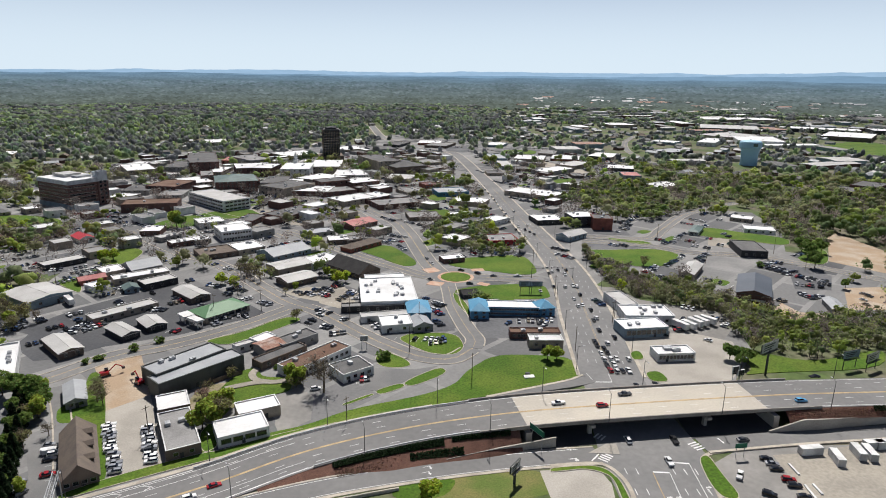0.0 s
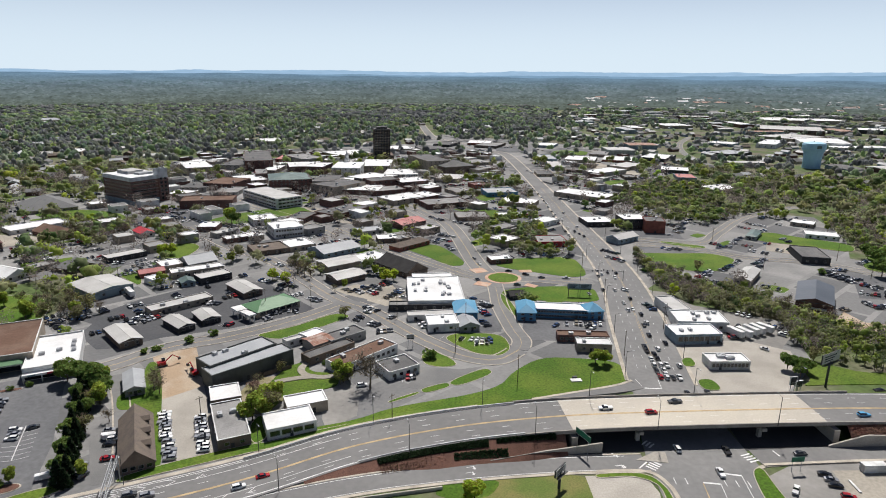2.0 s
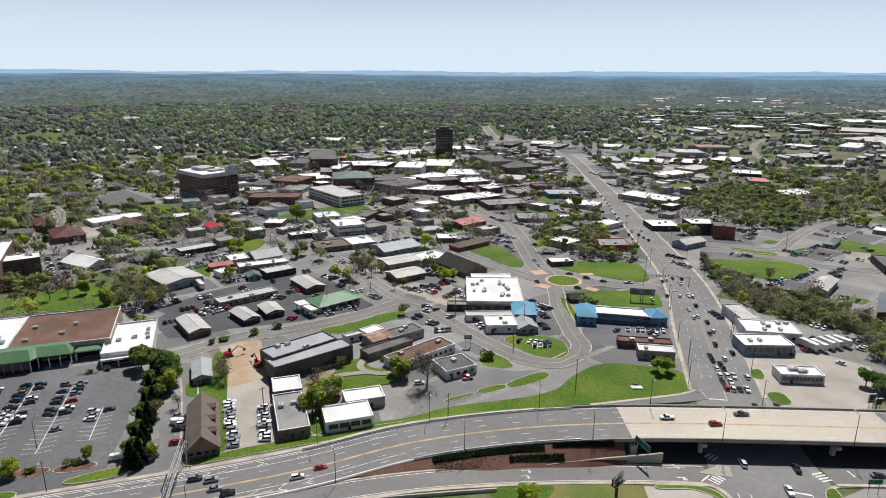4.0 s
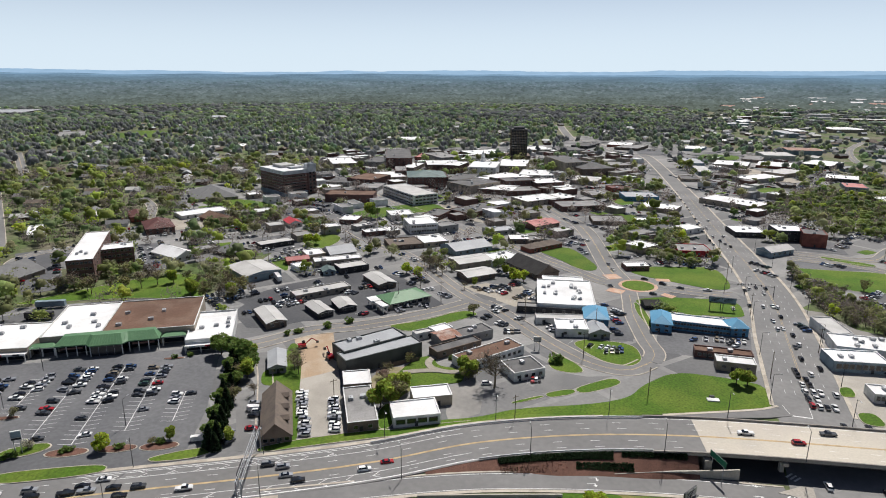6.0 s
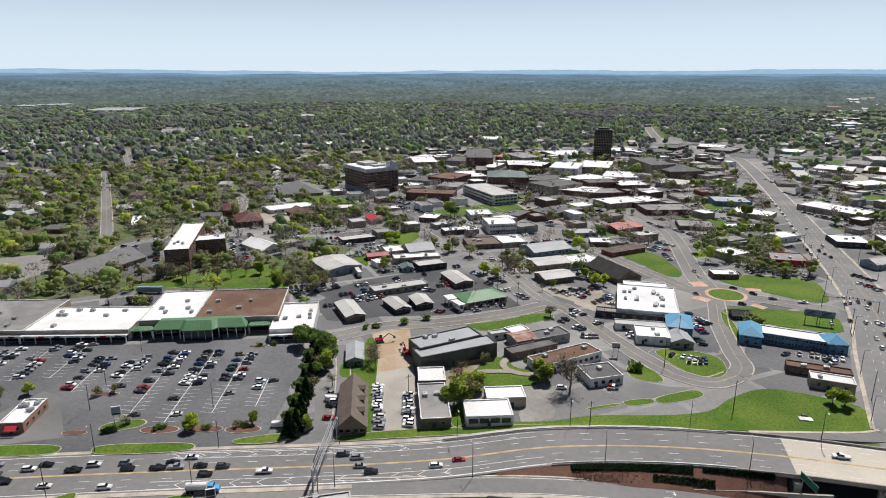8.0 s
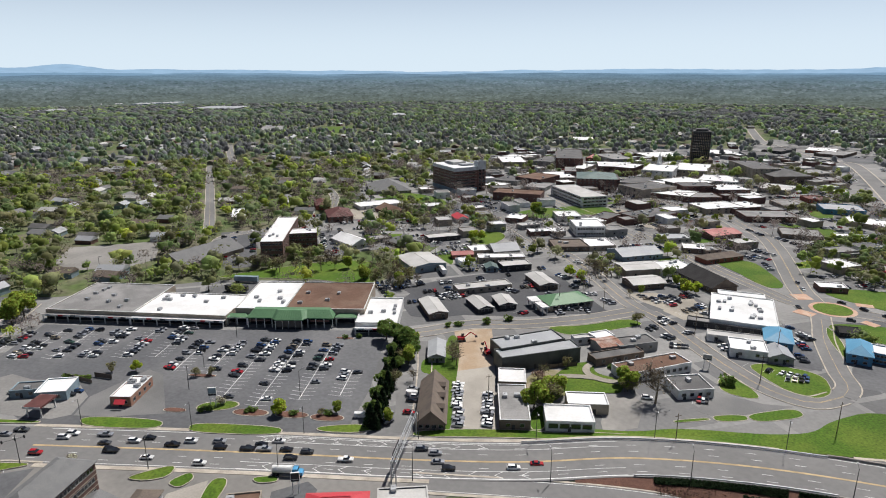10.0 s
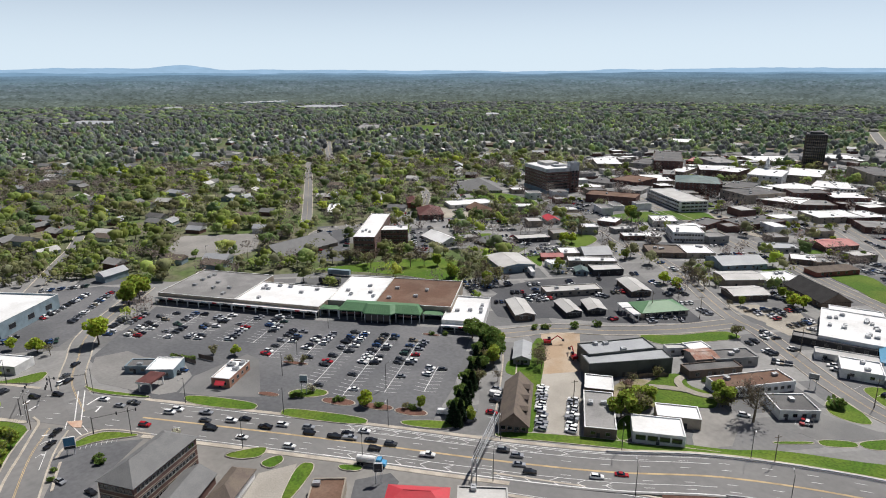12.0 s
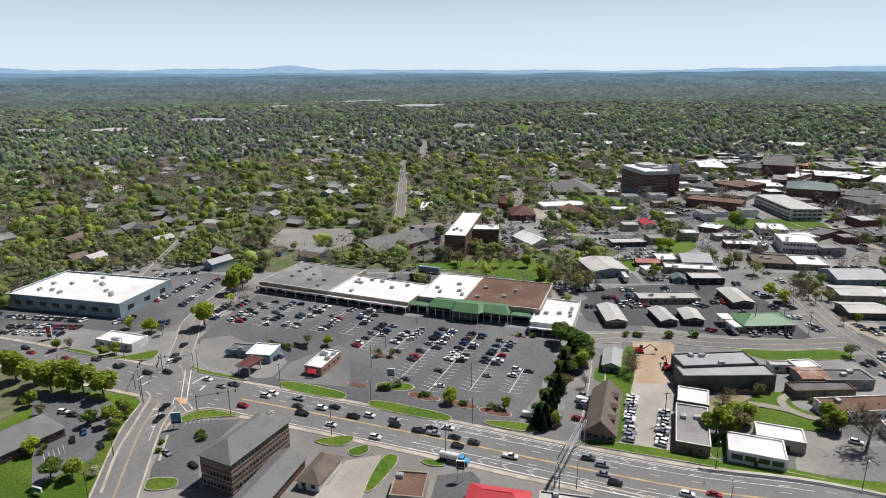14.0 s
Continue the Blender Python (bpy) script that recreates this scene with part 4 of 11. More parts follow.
sheet("lawn", [(-234.2, 409.3), (-212.7, 422.5), (-200.5, 410.6), (-200.0, 382.4), (-215.0, 381.9)], 0.195, M_GRASS, "green plot under bare trees", thick=0.3)
sheet("lawn", [(-307.6, 230.0), (-297.0, 249.6), (-272.7, 292.6), (-249.5, 309.6), (-224.8, 291.0), (-215.4, 261.8), (-241.4, 265.8), (-274.8, 250.7)], 0.2, M_GRASS, "green strip behind the shops", thick=0.3)
sheet("lawn", [(-236.0, 498.4), (-180.5, 565.0), (-148.9, 521.9), (-154.8, 510.1), (-175.5, 520.9), (-197.2, 485.9), (-218.2, 474.5)], 0.205, M_GRASS, "green field strip", thick=0.3)
sheet("lawn", [(194.9, 489.2), (217.4, 506.9), (234.1, 490.9), (265.2, 472.7), (253.6, 447.2), (219.8, 467.1), (200.4, 473.8)], 0.21, M_GRASS, "green verge", thick=0.3)
sheet("lawn", [(98.1, 431.3), (125.7, 432.3), (151.1, 436.5), (166.3, 421.3), (140.6, 389.0), (118.5, 393.6), (96.7, 424.9)], 0.215, M_GRASS, "green plot", thick=0.3)
sheet("lawn", [(236.8, 409.0), (262.7, 447.5), (276.8, 441.4), (253.4, 398.4)], 0.22, M_GRASS, "green plot", thick=0.3)
sheet("lawn", [(123.9, 466.9), (156.6, 453.7), (147.2, 446.4), (125.8, 459.6)], 0.225, M_GRASS, "green verge", thick=0.3)
sheet("lawn", [(131.0, 260.9), (140.2, 262.5), (160.0, 250.6), (203.1, 268.5), (188.0, 246.0), (136.8, 241.1), (124.3, 238.4), (131.8, 244.7)], 0.23, M_GRASS, "green slope", thick=0.3)
sheet("lawn", [(83.8, 259.7), (88.4, 261.3), (88.3, 252.9), (82.6, 251.4)], 0.235, M_GRASS, "small green corner", thick=0.3)
sheet("lawn", [(84.3, 239.9), (90.9, 241.3), (92.1, 231.7), (84.5, 231.5)], 0.24, M_GRASS, "small green corner", thick=0.3)
sheet("lawn", [(83.0, 178.7), (86.9, 181.0), (87.0, 170.9), (88.2, 158.8), (82.7, 158.7), (81.5, 165.5)], 0.245, M_GRASS, "green verge", thick=0.3)
sheet("lawn", [(34.4, 172.2), (38.9, 173.1), (47.8, 174.2), (52.0, 172.2), (54.4, 167.0), (54.9, 162.8), (55.1, 155.5), (52.9, 155.5), (53.1, 168.1), (49.3, 171.3), (44.5, 172.5), (38.5, 171.2), (34.2, 170.6)], 0.25, M_GRASS, "narrow green verge inside the kerb", thick=0.3)
sheet("lawn", [(-129.3, 207.5), (-125.9, 211.3), (-114.5, 190.4), (-106.8, 174.7), (-100.8, 164.6), (-102.0, 163.3), (-108.0, 173.3), (-115.9, 188.8), (-121.2, 196.3)], 0.255, M_GRASS, "grass strip beside the shingled hall", thick=0.3)
sheet("lawn", [(-109.8, 156.4), (-99.8, 164.2), (-85.9, 172.8), (-76.0, 178.1), (-71.1, 179.5), (-55.2, 189.6), (-34.1, 199.2), (-33.2, 196.0), (-53.6, 185.1), (-74.0, 174.1), (-93.5, 162.9), (-108.0, 154.1)], 0.26, M_GRASS, "green strip along the highway", thick=0.3)
sheet("lawn", [(-81.4, 189.4), (-79.8, 197.9), (-72.2, 182.3), (-76.0, 177.7)], 0.265, M_GRASS, "green strip between shops", thick=0.3)
sheet("lawn", [(-83.3, 200.9), (-85.6, 219.3), (-82.2, 236.3), (-75.4, 240.5), (-72.3, 231.0), (-59.9, 231.3), (-57.7, 220.7), (-62.4, 217.3), (-77.6, 210.7), (-76.2, 203.2), (-79.8, 197.9)], 0.27, M_GRASS, "tangled grass behind the shops", thick=0.3)
sheet("lawn", [(-17.8, 636.3), (3.1, 632.3), (1.6, 598.1), (-14.5, 608.2)], 0.275, M_GRASS, "green plot", thick=0.3)
sheet("lawn", [(-16.8, 570.4), (7.7, 560.5), (4.4, 532.4), (-9.4, 527.1)], 0.28, M_GRASS, "green plot", thick=0.3)
sheet("lawn", [(125.2, 739.7), (155.8, 758.8), (154.5, 725.1), (130.3, 692.7)], 0.285, M_GRASS, "green plot", thick=0.3)
sheet("lawn", [(-393.7, 490.9), (-365.1, 520.7), (-316.5, 508.9), (-296.2, 483.3), (-319.1, 474.4)], 0.29, M_GRASS, "green plot", thick=0.3)
sheet("lawn", [(577.1, 1074.4), (816.1, 1283.0), (844.6, 1203.7), (684.9, 969.5), (669.8, 1082.5)], 0.295, M_GRASS, "open meadow", thick=0.3)
sheet("lawn", [(450.4, 820.0), (503.4, 805.1), (467.9, 767.9), (436.2, 782.9)], 0.3, M_GRASS, "green plot", thick=0.3)
sheet("lawn", [(-960.1, 949.0), (-979.9, 1070.9), (-929.8, 1120.4), (-850.7, 1017.3), (-867.3, 963.1)], 0.305, M_GRASS, "open school field", thick=0.3)
sheet("lawn", [(95.7, 1047.7), (151.9, 1046.1), (141.4, 983.6), (94.6, 994.4)], 0.31, M_GRASS, "open field", thick=0.3)
sheet("lawn", [(-215.4, 101.3), (-204.7, 108.3), (-187.6, 116.1), (-185.1, 111.3), (-208.1, 99.0)], 0.315, M_GRASS, "green island by the highway", thick=0.3)
sheet("lawn", [(-178.1, 119.2), (-172.0, 123.7), (-149.1, 135.0), (-147.0, 130.5), (-174.2, 115.7)], 0.32, M_GRASS, "green island by the highway", thick=0.3)
sheet("lawn", [(-139.7, 140.9), (-131.0, 148.4), (-124.7, 151.9), (-121.5, 151.0), (-126.0, 145.2), (-136.9, 139.6)], 0.325, M_GRASS, "green island by the highway", thick=0.3)
sheet("lawn", [(-253.6, 80.1), (-245.6, 81.6), (-224.2, 92.9), (-223.8, 91.6), (-243.9, 79.8)], 0.33, M_GRASS, "narrow green island", thick=0.3)
sheet("lawn", [(-212.4, 60.2), (-213.5, 67.3), (-210.9, 72.2), (-199.0, 79.2), (-207.2, 68.7), (-209.7, 59.2)], 0.335, M_GRASS, "green corner", thick=0.3)
sheet("lawn", [(-136.5, 109.8), (-130.3, 114.6), (-128.7, 112.1), (-133.7, 108.6)], 0.34, M_GRASS, "green island", thick=0.3)
sheet("lawn", [(-309.4, 42.4), (-300.9, 49.7), (-280.7, 57.8), (-278.1, 77.1), (-268.4, 69.5), (-276.8, 62.1), (-289.2, 52.4)], 0.345, M_GRASS, "green verge", thick=0.3)
sheet("lawn", [(-169.4, 89.1), (-161.9, 102.3), (-158.3, 96.7), (-163.0, 91.4)], 0.35, M_GRASS, "green strip by the house", thick=0.3)
sheet("lawn", [(-156.3, 94.4), (-154.8, 101.8), (-151.0, 100.2), (-150.8, 94.9)], 0.355, M_GRASS, "green strip by the house", thick=0.3)
sheet("lawn", [(-146.9, 102.6), (-141.6, 106.2), (-134.0, 90.3), (-134.6, 85.9)], 0.36, M_GRASS, "green strip with a hedge", thick=0.3)
sheet("lawn", [(-184.2, 41.9), (-177.9, 48.9), (-173.2, 46.5), (-178.3, 38.9)], 0.365, M_GRASS, "green corner", thick=0.3)

# streets
road_line_a = spline([(-161.1, 223.7), (-154.6, 229.5), (-140.5, 248.7), (-120.5, 261.8), (-96.0, 284.6), (-74.8, 313.0)], 6)
ribbon("mall_street", road_line_a, -5, 5, 0.080, M_STREET, "two-lane street", category="road")
dashes("centre_line", road_line_a, (-0.2, 0.2) if 5 > 4.4 else (0.0,), 0.100, M_YELLOW, 0.2, 6, 0, "yellow centre line of the two-lane street")
road_line_b = spline([(14, 262), (4, 250.5), (-10, 253), (-23.5, 263), (-38, 277), (-65, 306), (-83.7, 319.4), (-120.4, 362.6), (-147.4, 389.7), (-178.0, 411.5), (-218.1, 449.2), (-239.0, 470.7)], 6)
ribbon("diagonal_street", road_line_b, -4.5, 4.5, 0.084, M_STREET, "two-lane street", category="road")
dashes("centre_line", road_line_b, (-0.2, 0.2) if 4.5 > 4.4 else (0.0,), 0.104, M_YELLOW, 0.2, 6, 0, "yellow centre line of the two-lane street")
road_line_c = spline([(3, 352), (4.5, 335), (6, 316), (12, 285), (15.5, 272), (14, 262)], 6)
ribbon("curve_street", road_line_c, -4.2, 4.2, 0.088, M_STREET, "street curving from the roundabout", category="road")
dashes("centre_line", road_line_c, (-0.2, 0.2) if 4.2 > 4.4 else (0.0,), 0.108, M_YELLOW, 0.2, 6, 0, "yellow centre line of the street curving from the roundabout")
road_line_d = spline([(-1.4, 371.1), (-7.9, 389.1), (-13.4, 411.9), (-21.9, 451.2), (-30.4, 485.5), (-41.5, 515.6), (-72.9, 570.1), (-110.2, 616.5)], 6)
ribbon("boulevard", road_line_d, -6, 6, 0.092, M_STREET, "boulevard", category="road")
dashes("centre_line", road_line_d, (-0.2, 0.2) if 6 > 4.4 else (0.0,), 0.112, M_YELLOW, 0.2, 6, 0, "yellow centre line of the boulevard")
road_line_e = spline([(-2.9, 363.6), (-13.4, 368.2), (-26.3, 380.4), (-52.5, 404.5), (-78.5, 431.7), (-106.1, 462.5), (-125.6, 481.4)], 6)
ribbon("west_street", road_line_e, -4.5, 4.5, 0.096, M_STREET, "street", category="road")
dashes("centre_line", road_line_e, (-0.2, 0.2) if 4.5 > 4.4 else (0.0,), 0.116, M_YELLOW, 0.2, 6, 0, "yellow centre line of the street")
road_line_f = spline([(15.0, 364.2), (27.0, 364.6), (41.7, 362.7), (53.5, 362.1), (61.1, 363.3)], 6)
ribbon("link_road", road_line_f, -5.5, 5.5, 0.100, M_STREET, "link road", category="road")
dashes("centre_line", road_line_f, (-0.2, 0.2) if 5.5 > 4.4 else (0.0,), 0.120, M_YELLOW, 0.2, 6, 0, "yellow centre line of the link road")
road_line_g = spline([(-115.7, 169.9), (-123.9, 183.7), (-136.2, 203.4), (-148.6, 220.9)], 6)
ribbon("back_lane", road_line_g, -2.6, 2.6, 0.104, M_STREET, "narrow lane", category="road")
road_line_h = spline([(-231.8, 72.1), (-259.7, 78.3), (-281.8, 89.2), (-303.6, 101.3), (-329.7, 128.4), (-350.0, 151.1)], 6)
ribbon("shop_side_road", road_line_h, -4.5, 4.5, 0.108, M_STREET, "side road", category="road")
dashes("centre_line", road_line_h, (-0.2, 0.2) if 4.5 > 4.4 else (0.0,), 0.128, M_YELLOW, 0.2, 6, 0, "yellow centre line of the side road")
road_line_i = spline([(-229.1, 60.0), (-214.2, 48.9), (-184.9, 33.4), (-176.1, 28.9)], 6)
ribbon("cross_street", road_line_i, -6.5, 6.5, 0.112, M_STREET, "street with turning lanes", category="road")
dashes("centre_line", road_line_i, (-0.2, 0.2) if 6.5 > 4.4 else (0.0,), 0.132, M_YELLOW, 0.2, 6, 0, "yellow centre line of the street with turning lanes")
road_line_j = spline([(106.1, 469.9), (152.6, 464.4), (176.1, 496.6), (218.5, 558.9), (268.7, 600.1), (288.5, 613.1)], 6)
ribbon("hill_road", road_line_j, -4.5, 4.5, 0.116, M_STREET, "road", category="road")
dashes("centre_line", road_line_j, (-0.2, 0.2) if 4.5 > 4.4 else (0.0,), 0.136, M_YELLOW, 0.2, 6, 0, "yellow centre line of the road")
road_line_k = spline([(103.1, 455.1), (145.4, 446.3), (172.0, 427.7), (212.6, 420.0), (246.9, 392.7), (271.0, 368.4)], 6)
ribbon("yard_road", road_line_k, -4.5, 4.5, 0.120, M_STREET, "road", category="road")
dashes("centre_line", road_line_k, (-0.2, 0.2) if 4.5 > 4.4 else (0.0,), 0.140, M_YELLOW, 0.2, 6, 0, "yellow centre line of the road")
road_line_l = spline([(-401.1, 303.9), (-460.4, 352.0), (-603.1, 465.6), (-666.9, 516.5), (-697.2, 539.6)], 6)
ribbon("residential_street", road_line_l, -4, 4, 0.124, M_STREET, "straight residential street", category="road")
dashes("centre_line", road_line_l, (-0.2, 0.2) if 4 > 4.4 else (0.0,), 0.144, M_YELLOW, 0.2, 6, 0, "yellow centre line of the straight residential street")
road_line_m = spline([(-680.6, 564.7), (-751.3, 620.4), (-884.9, 728.4)], 6)
ribbon("residential_street", road_line_m, -5, 5, 0.128, M_STREET, "residential street", category="road")
dashes("centre_line", road_line_m, (-0.2, 0.2) if 5 > 4.4 else (0.0,), 0.148, M_YELLOW, 0.2, 6, 0, "yellow centre line of the residential street")
road_line_n = spline([(-365.3, 88.9), (-437.0, 134.4), (-470.4, 156.3), (-505.7, 174.8)], 6)
ribbon("residential_street", road_line_n, -3.5, 3.5, 0.132, M_STREET, "residential street", category="road")
road_line_o = spline([(-384.2, 425.0), (-415.6, 464.1), (-454.7, 496.7)], 6)
ribbon("residential_street", road_line_o, -4, 4, 0.136, M_STREET, "residential street", category="road")
dashes("centre_line", road_line_o, (-0.2, 0.2) if 4 > 4.4 else (0.0,), 0.156, M_YELLOW, 0.2, 6, 0, "yellow centre line of the residential street")
road_line_p = spline([(305.4, 849.3), (297.3, 926.7), (303.2, 1050.3), (336.9, 1193.2), (394.9, 1330.6)], 6)
ribbon("valley_road", road_line_p, -5, 5, 0.140, M_STREET, "curving road in the trees", category="road")
dashes("centre_line", road_line_p, (-0.2, 0.2) if 5 > 4.4 else (0.0,), 0.160, M_YELLOW, 0.2, 6, 0, "yellow centre line of the curving road in the trees")
road_line_q = spline([(530.2, 1681.5), (673.8, 1917.2), (941.3, 2454.3), (1281.1, 3106.0), (1830.2, 3826.8)], 6)
ribbon("arterial", road_line_q, -8, 8, 0.144, M_STREET, "arterial road", category="road")
dashes("centre_line", road_line_q, (-0.2, 0.2) if 8 > 4.4 else (0.0,), 0.164, M_YELLOW, 0.2, 6, 0, "yellow centre line of the arterial road")
road_line_r = spline([(-206.0, 677.5), (-160.8, 626.6), (-110.7, 588.3), (-78.4, 546.6), (-52.4, 494.1)], 6)
ribbon("downtown_street", road_line_r, -4.5, 4.5, 0.148, M_STREET, "downtown street", category="road")
dashes("centre_line", road_line_r, (-0.2, 0.2) if 4.5 > 4.4 else (0.0,), 0.168, M_YELLOW, 0.2, 6, 0, "yellow centre line of the downtown street")
road_line_s = spline([(-248.4, 585.7), (-204.1, 540.7), (-161.3, 505.0), (-114.9, 454.5)], 6)
ribbon("downtown_street", road_line_s, -5, 5, 0.152, M_STREET, "downtown street", category="road")
dashes("centre_line", road_line_s, (-0.2, 0.2) if 5 > 4.4 else (0.0,), 0.172, M_YELLOW, 0.2, 6, 0, "yellow centre line of the downtown street")
road_line_t = spline([(-340.3, 259.2), (-378.1, 298.1), (-366.9, 334.8), (-356.5, 352.4)], 6)
ribbon("church_street", road_line_t, -4, 4, 0.156, M_STREET, "street", category="road")
dashes("centre_line", road_line_t, (-0.2, 0.2) if 4 > 4.4 else (0.0,), 0.176, M_YELLOW, 0.2, 6, 0, "yellow centre line of the street")
NS = spline([(70, 110), (69.5, 158), (69, 181), (69, 225), (74, 300), (78, 360), (76, 420), (66, 530), (48.5, 725), (18, 980), (-9.3, 1015.9), (-54.2, 1114.7), (-95.2, 1178.2), (-123.8, 1255.8), (-176.1, 1541.3)], 6)
NSW = np.interp(NS[:, 1], [100, 180, 205, 222, 300, 360, 450, 725, 1000], [16.0, 17.5, 15.0, 12.5, 13.0, 11.5, 10.0, 7.5, 7.0])
ribbon("main_road", NS, -NSW, NSW, 0.1, M_STREET, "wide multi-lane main road with turning lanes", 0.2, "road")
kerbs(road_line_a, 5, 0.55, 0.220, "pale concrete kerb of the two-lane street")
kerbs(road_line_b, 4.5, 0.55, 0.223, "pale concrete kerb of the two-lane street")
kerbs(road_line_c, 4.2, 0.55, 0.226, "pale concrete kerb of the street curving from the roundabout")
kerbs(road_line_d, 6, 0.55, 0.229, "pale concrete kerb of the boulevard")
kerbs(road_line_e, 4.5, 0.55, 0.232, "pale concrete kerb of the street")
kerbs(road_line_f, 5.5, 0.55, 0.235, "pale concrete kerb of the link road")
kerbs(road_line_g, 2.6, 0.55, 0.238, "pale concrete kerb of the narrow lane")
kerbs(road_line_h, 4.5, 0.55, 0.241, "pale concrete kerb of the side road")
kerbs(road_line_i, 6.5, 0.55, 0.244, "pale concrete kerb of the street with turning lanes")
kerbs(road_line_j, 4.5, 0.55, 0.247, "pale concrete kerb of the road")
kerbs(road_line_k, 4.5, 0.55, 0.250, "pale concrete kerb of the road")
kerbs(road_line_l, 4, 0.55, 0.253, "pale concrete kerb of the straight residential street")
kerbs(road_line_m, 5, 0.55, 0.256, "pale concrete kerb of the residential street")
kerbs(road_line_n, 3.5, 0.55, 0.259, "pale concrete kerb of the residential street")
kerbs(road_line_o, 4, 0.55, 0.262, "pale concrete kerb of the residential street")
kerbs(road_line_p, 5, 0.55, 0.265, "pale concrete kerb of the curving road in the trees")
kerbs(road_line_q, 8, 0.55, 0.268, "pale concrete kerb of the arterial road")
kerbs(road_line_r, 4.5, 0.55, 0.271, "pale concrete kerb of the downtown street")
kerbs(road_line_s, 5, 0.55, 0.274, "pale concrete kerb of the downtown street")
kerbs(road_line_t, 4, 0.55, 0.277, "pale concrete kerb of the street")
ribbon("kerb", NS[NS[:, 1] > 228], -NSW[NS[:, 1] > 228] - 1.6, -NSW[NS[:, 1] > 228], 0.2, M_KERB, "pale pavement along the main road", 0.3, "pavement")
ribbon("kerb", NS[NS[:, 1] > 232], NSW[NS[:, 1] > 232], NSW[NS[:, 1] > 232] + 1.6, 0.2, M_KERB, "pale pavement along the main road", 0.3, "pavement")
dashes("lane_markings", NS[(NS[:, 1] < 700) & (NS[:, 1] > 240)], (-7.5, -4.0, 3.8, 7.3), 0.12, M_FAINT, 0.16, 3.0, 7.0, "white broken lane lines on the main road")
dashes("lane_markings", NS[(NS[:, 1] < 700) & (NS[:, 1] > 240)], (-0.3, 0.3), 0.12, M_YELLOW, 0.14, 6, 0, "double yellow line of the main road")
dashes("lane_markings", NS[NS[:, 1] < 182], (-11.5, -8, 3.5, 7, 10.5), 0.12, M_PAINT, 0.25, 3.0, 7.0, "white broken lane lines at the junction")


def zebra(a, b, length, material=M_PAINT):
    """Crossing stripes from a to b, each length metres long."""
    a, b = Vector(a), Vector(b)
    d = (b - a).normalized()
    nrm, V, F = Vector((-d.y, d.x)), [], []
    for i in range(int((b - a).length / 1.25)):
        p = a + d * (i * 1.25)
        k = len(V)
        V.extend((*(p + d * u + nrm * v), 0.135) for u, v in ((0, -length / 2), (0.6, -length / 2), (0.6, length / 2), (0, length / 2)))
        F.append((k, k + 1, k + 2, k + 3))
    tagged(new("zebra_crossing", mesh_of("zebra_crossing", V, F, [material])), "white ladder stripes of a pedestrian crossing", "road marking", "", "structure")


def painted_line(pts, width, material=M_PAINT, label="white stop line painted on the road"):
    line = np.array([(x, y, 0.0) for x, y in pts])
    ribbon("road_marking", line, -width / 2, width / 2, 0.137, material, label, 0.01, "road marking")


def turn_arrow(x, y, rot):
    shape = [(-0.1, -1.8), (0.1, -1.8), (0.1, 0.3), (0.9, 0.3), (0.9, -0.1), (1.7, 0.5), (0.9, 1.1), (0.9, 0.7), (-0.1, 0.7)]
    ob = new("turn_arrow", mesh_of("turn_arrow", [(u, v, 0) for u, v in shape], [tuple(range(9))], [M_PAINT]))
    ob.matrix_basis = pose(x, y, 0.138, 0, 0, rot)
    tagged(ob, "white turning arrow painted on the lane", "road marking", "", "structure")


zebra((84.1, 187.8), (86.6, 182.5), 3.6)
zebra((54.5, 180.3), (50.6, 175.5), 3.4)
zebra((52.9, 191.7), (56.4, 188.7), 3.4)
painted_line([(73.8, 176.4), (78.9, 175.8)], 0.7)
painted_line([(66.0, 171.2), (71.1, 170.9)], 0.7)
painted_line([(61.4, 230.7), (68.4, 230.8)], 0.6)
painted_line([(71.1, 170.9), (70.3, 158.2)], 0.2)
painted_line([(78.9, 175.8), (78.1, 158.3)], 0.2)
painted_line([(68.4, 230.8), (68.8, 238.3)], 0.2)
painted_line([(61.4, 230.7), (59.8, 238.1)], 0.2)
painted_line([(48.3, 176.7), (51.4, 180.5)], 0.5)
painted_line([(94.1, 190.8), (95.1, 187.7)], 0.5)
painted_line([(65.9, 170.9), (65.6, 164.1), (65.5, 158.1)], 0.3, M_YELLOW, "yellow line painted on the road")
turn_arrow(79.6, 163.4, 0)
turn_arrow(69.0, 158.6, 0)
turn_arrow(66.3, 158.5, 0)
turn_arrow(42.7, 177.8, -80)
turn_arrow(41.9, 183.6, -80)
turn_arrow(-3.9, 169.7, -70)
turn_arrow(-3.7, 172.6, -70)
turn_arrow(40.9, 183.9, -70)
turn_arrow(43.1, 177.8, -70)
sheet("traffic_island", [(48.2, 181.1), (55.1, 186.4), (58.6, 186.5), (58.2, 180.4)], 0.2, M_CONC, "pale concrete traffic island at the junction", thick=0.3)
ribbon("kerb", spline([(34.7, 173.7), (39.1, 174.5), (48.0, 175.4), (52.7, 173.8), (55.6, 168.4), (56.5, 162.8), (56.4, 156.5)], 6), -0.7, 0.7, 0.22, M_KERB, "pale kerb curving round the lawn corner", 0.35, "kerb")
ribbon("kerb", spline([(92.5, 182.6), (88.5, 181.8), (85.4, 179.8), (83.2, 175.4), (82.7, 167.7), (81.7, 156.9)], 6), -0.7, 0.7, 0.22, M_KERB, "pale kerb curving round the green verge", 0.35, "kerb")
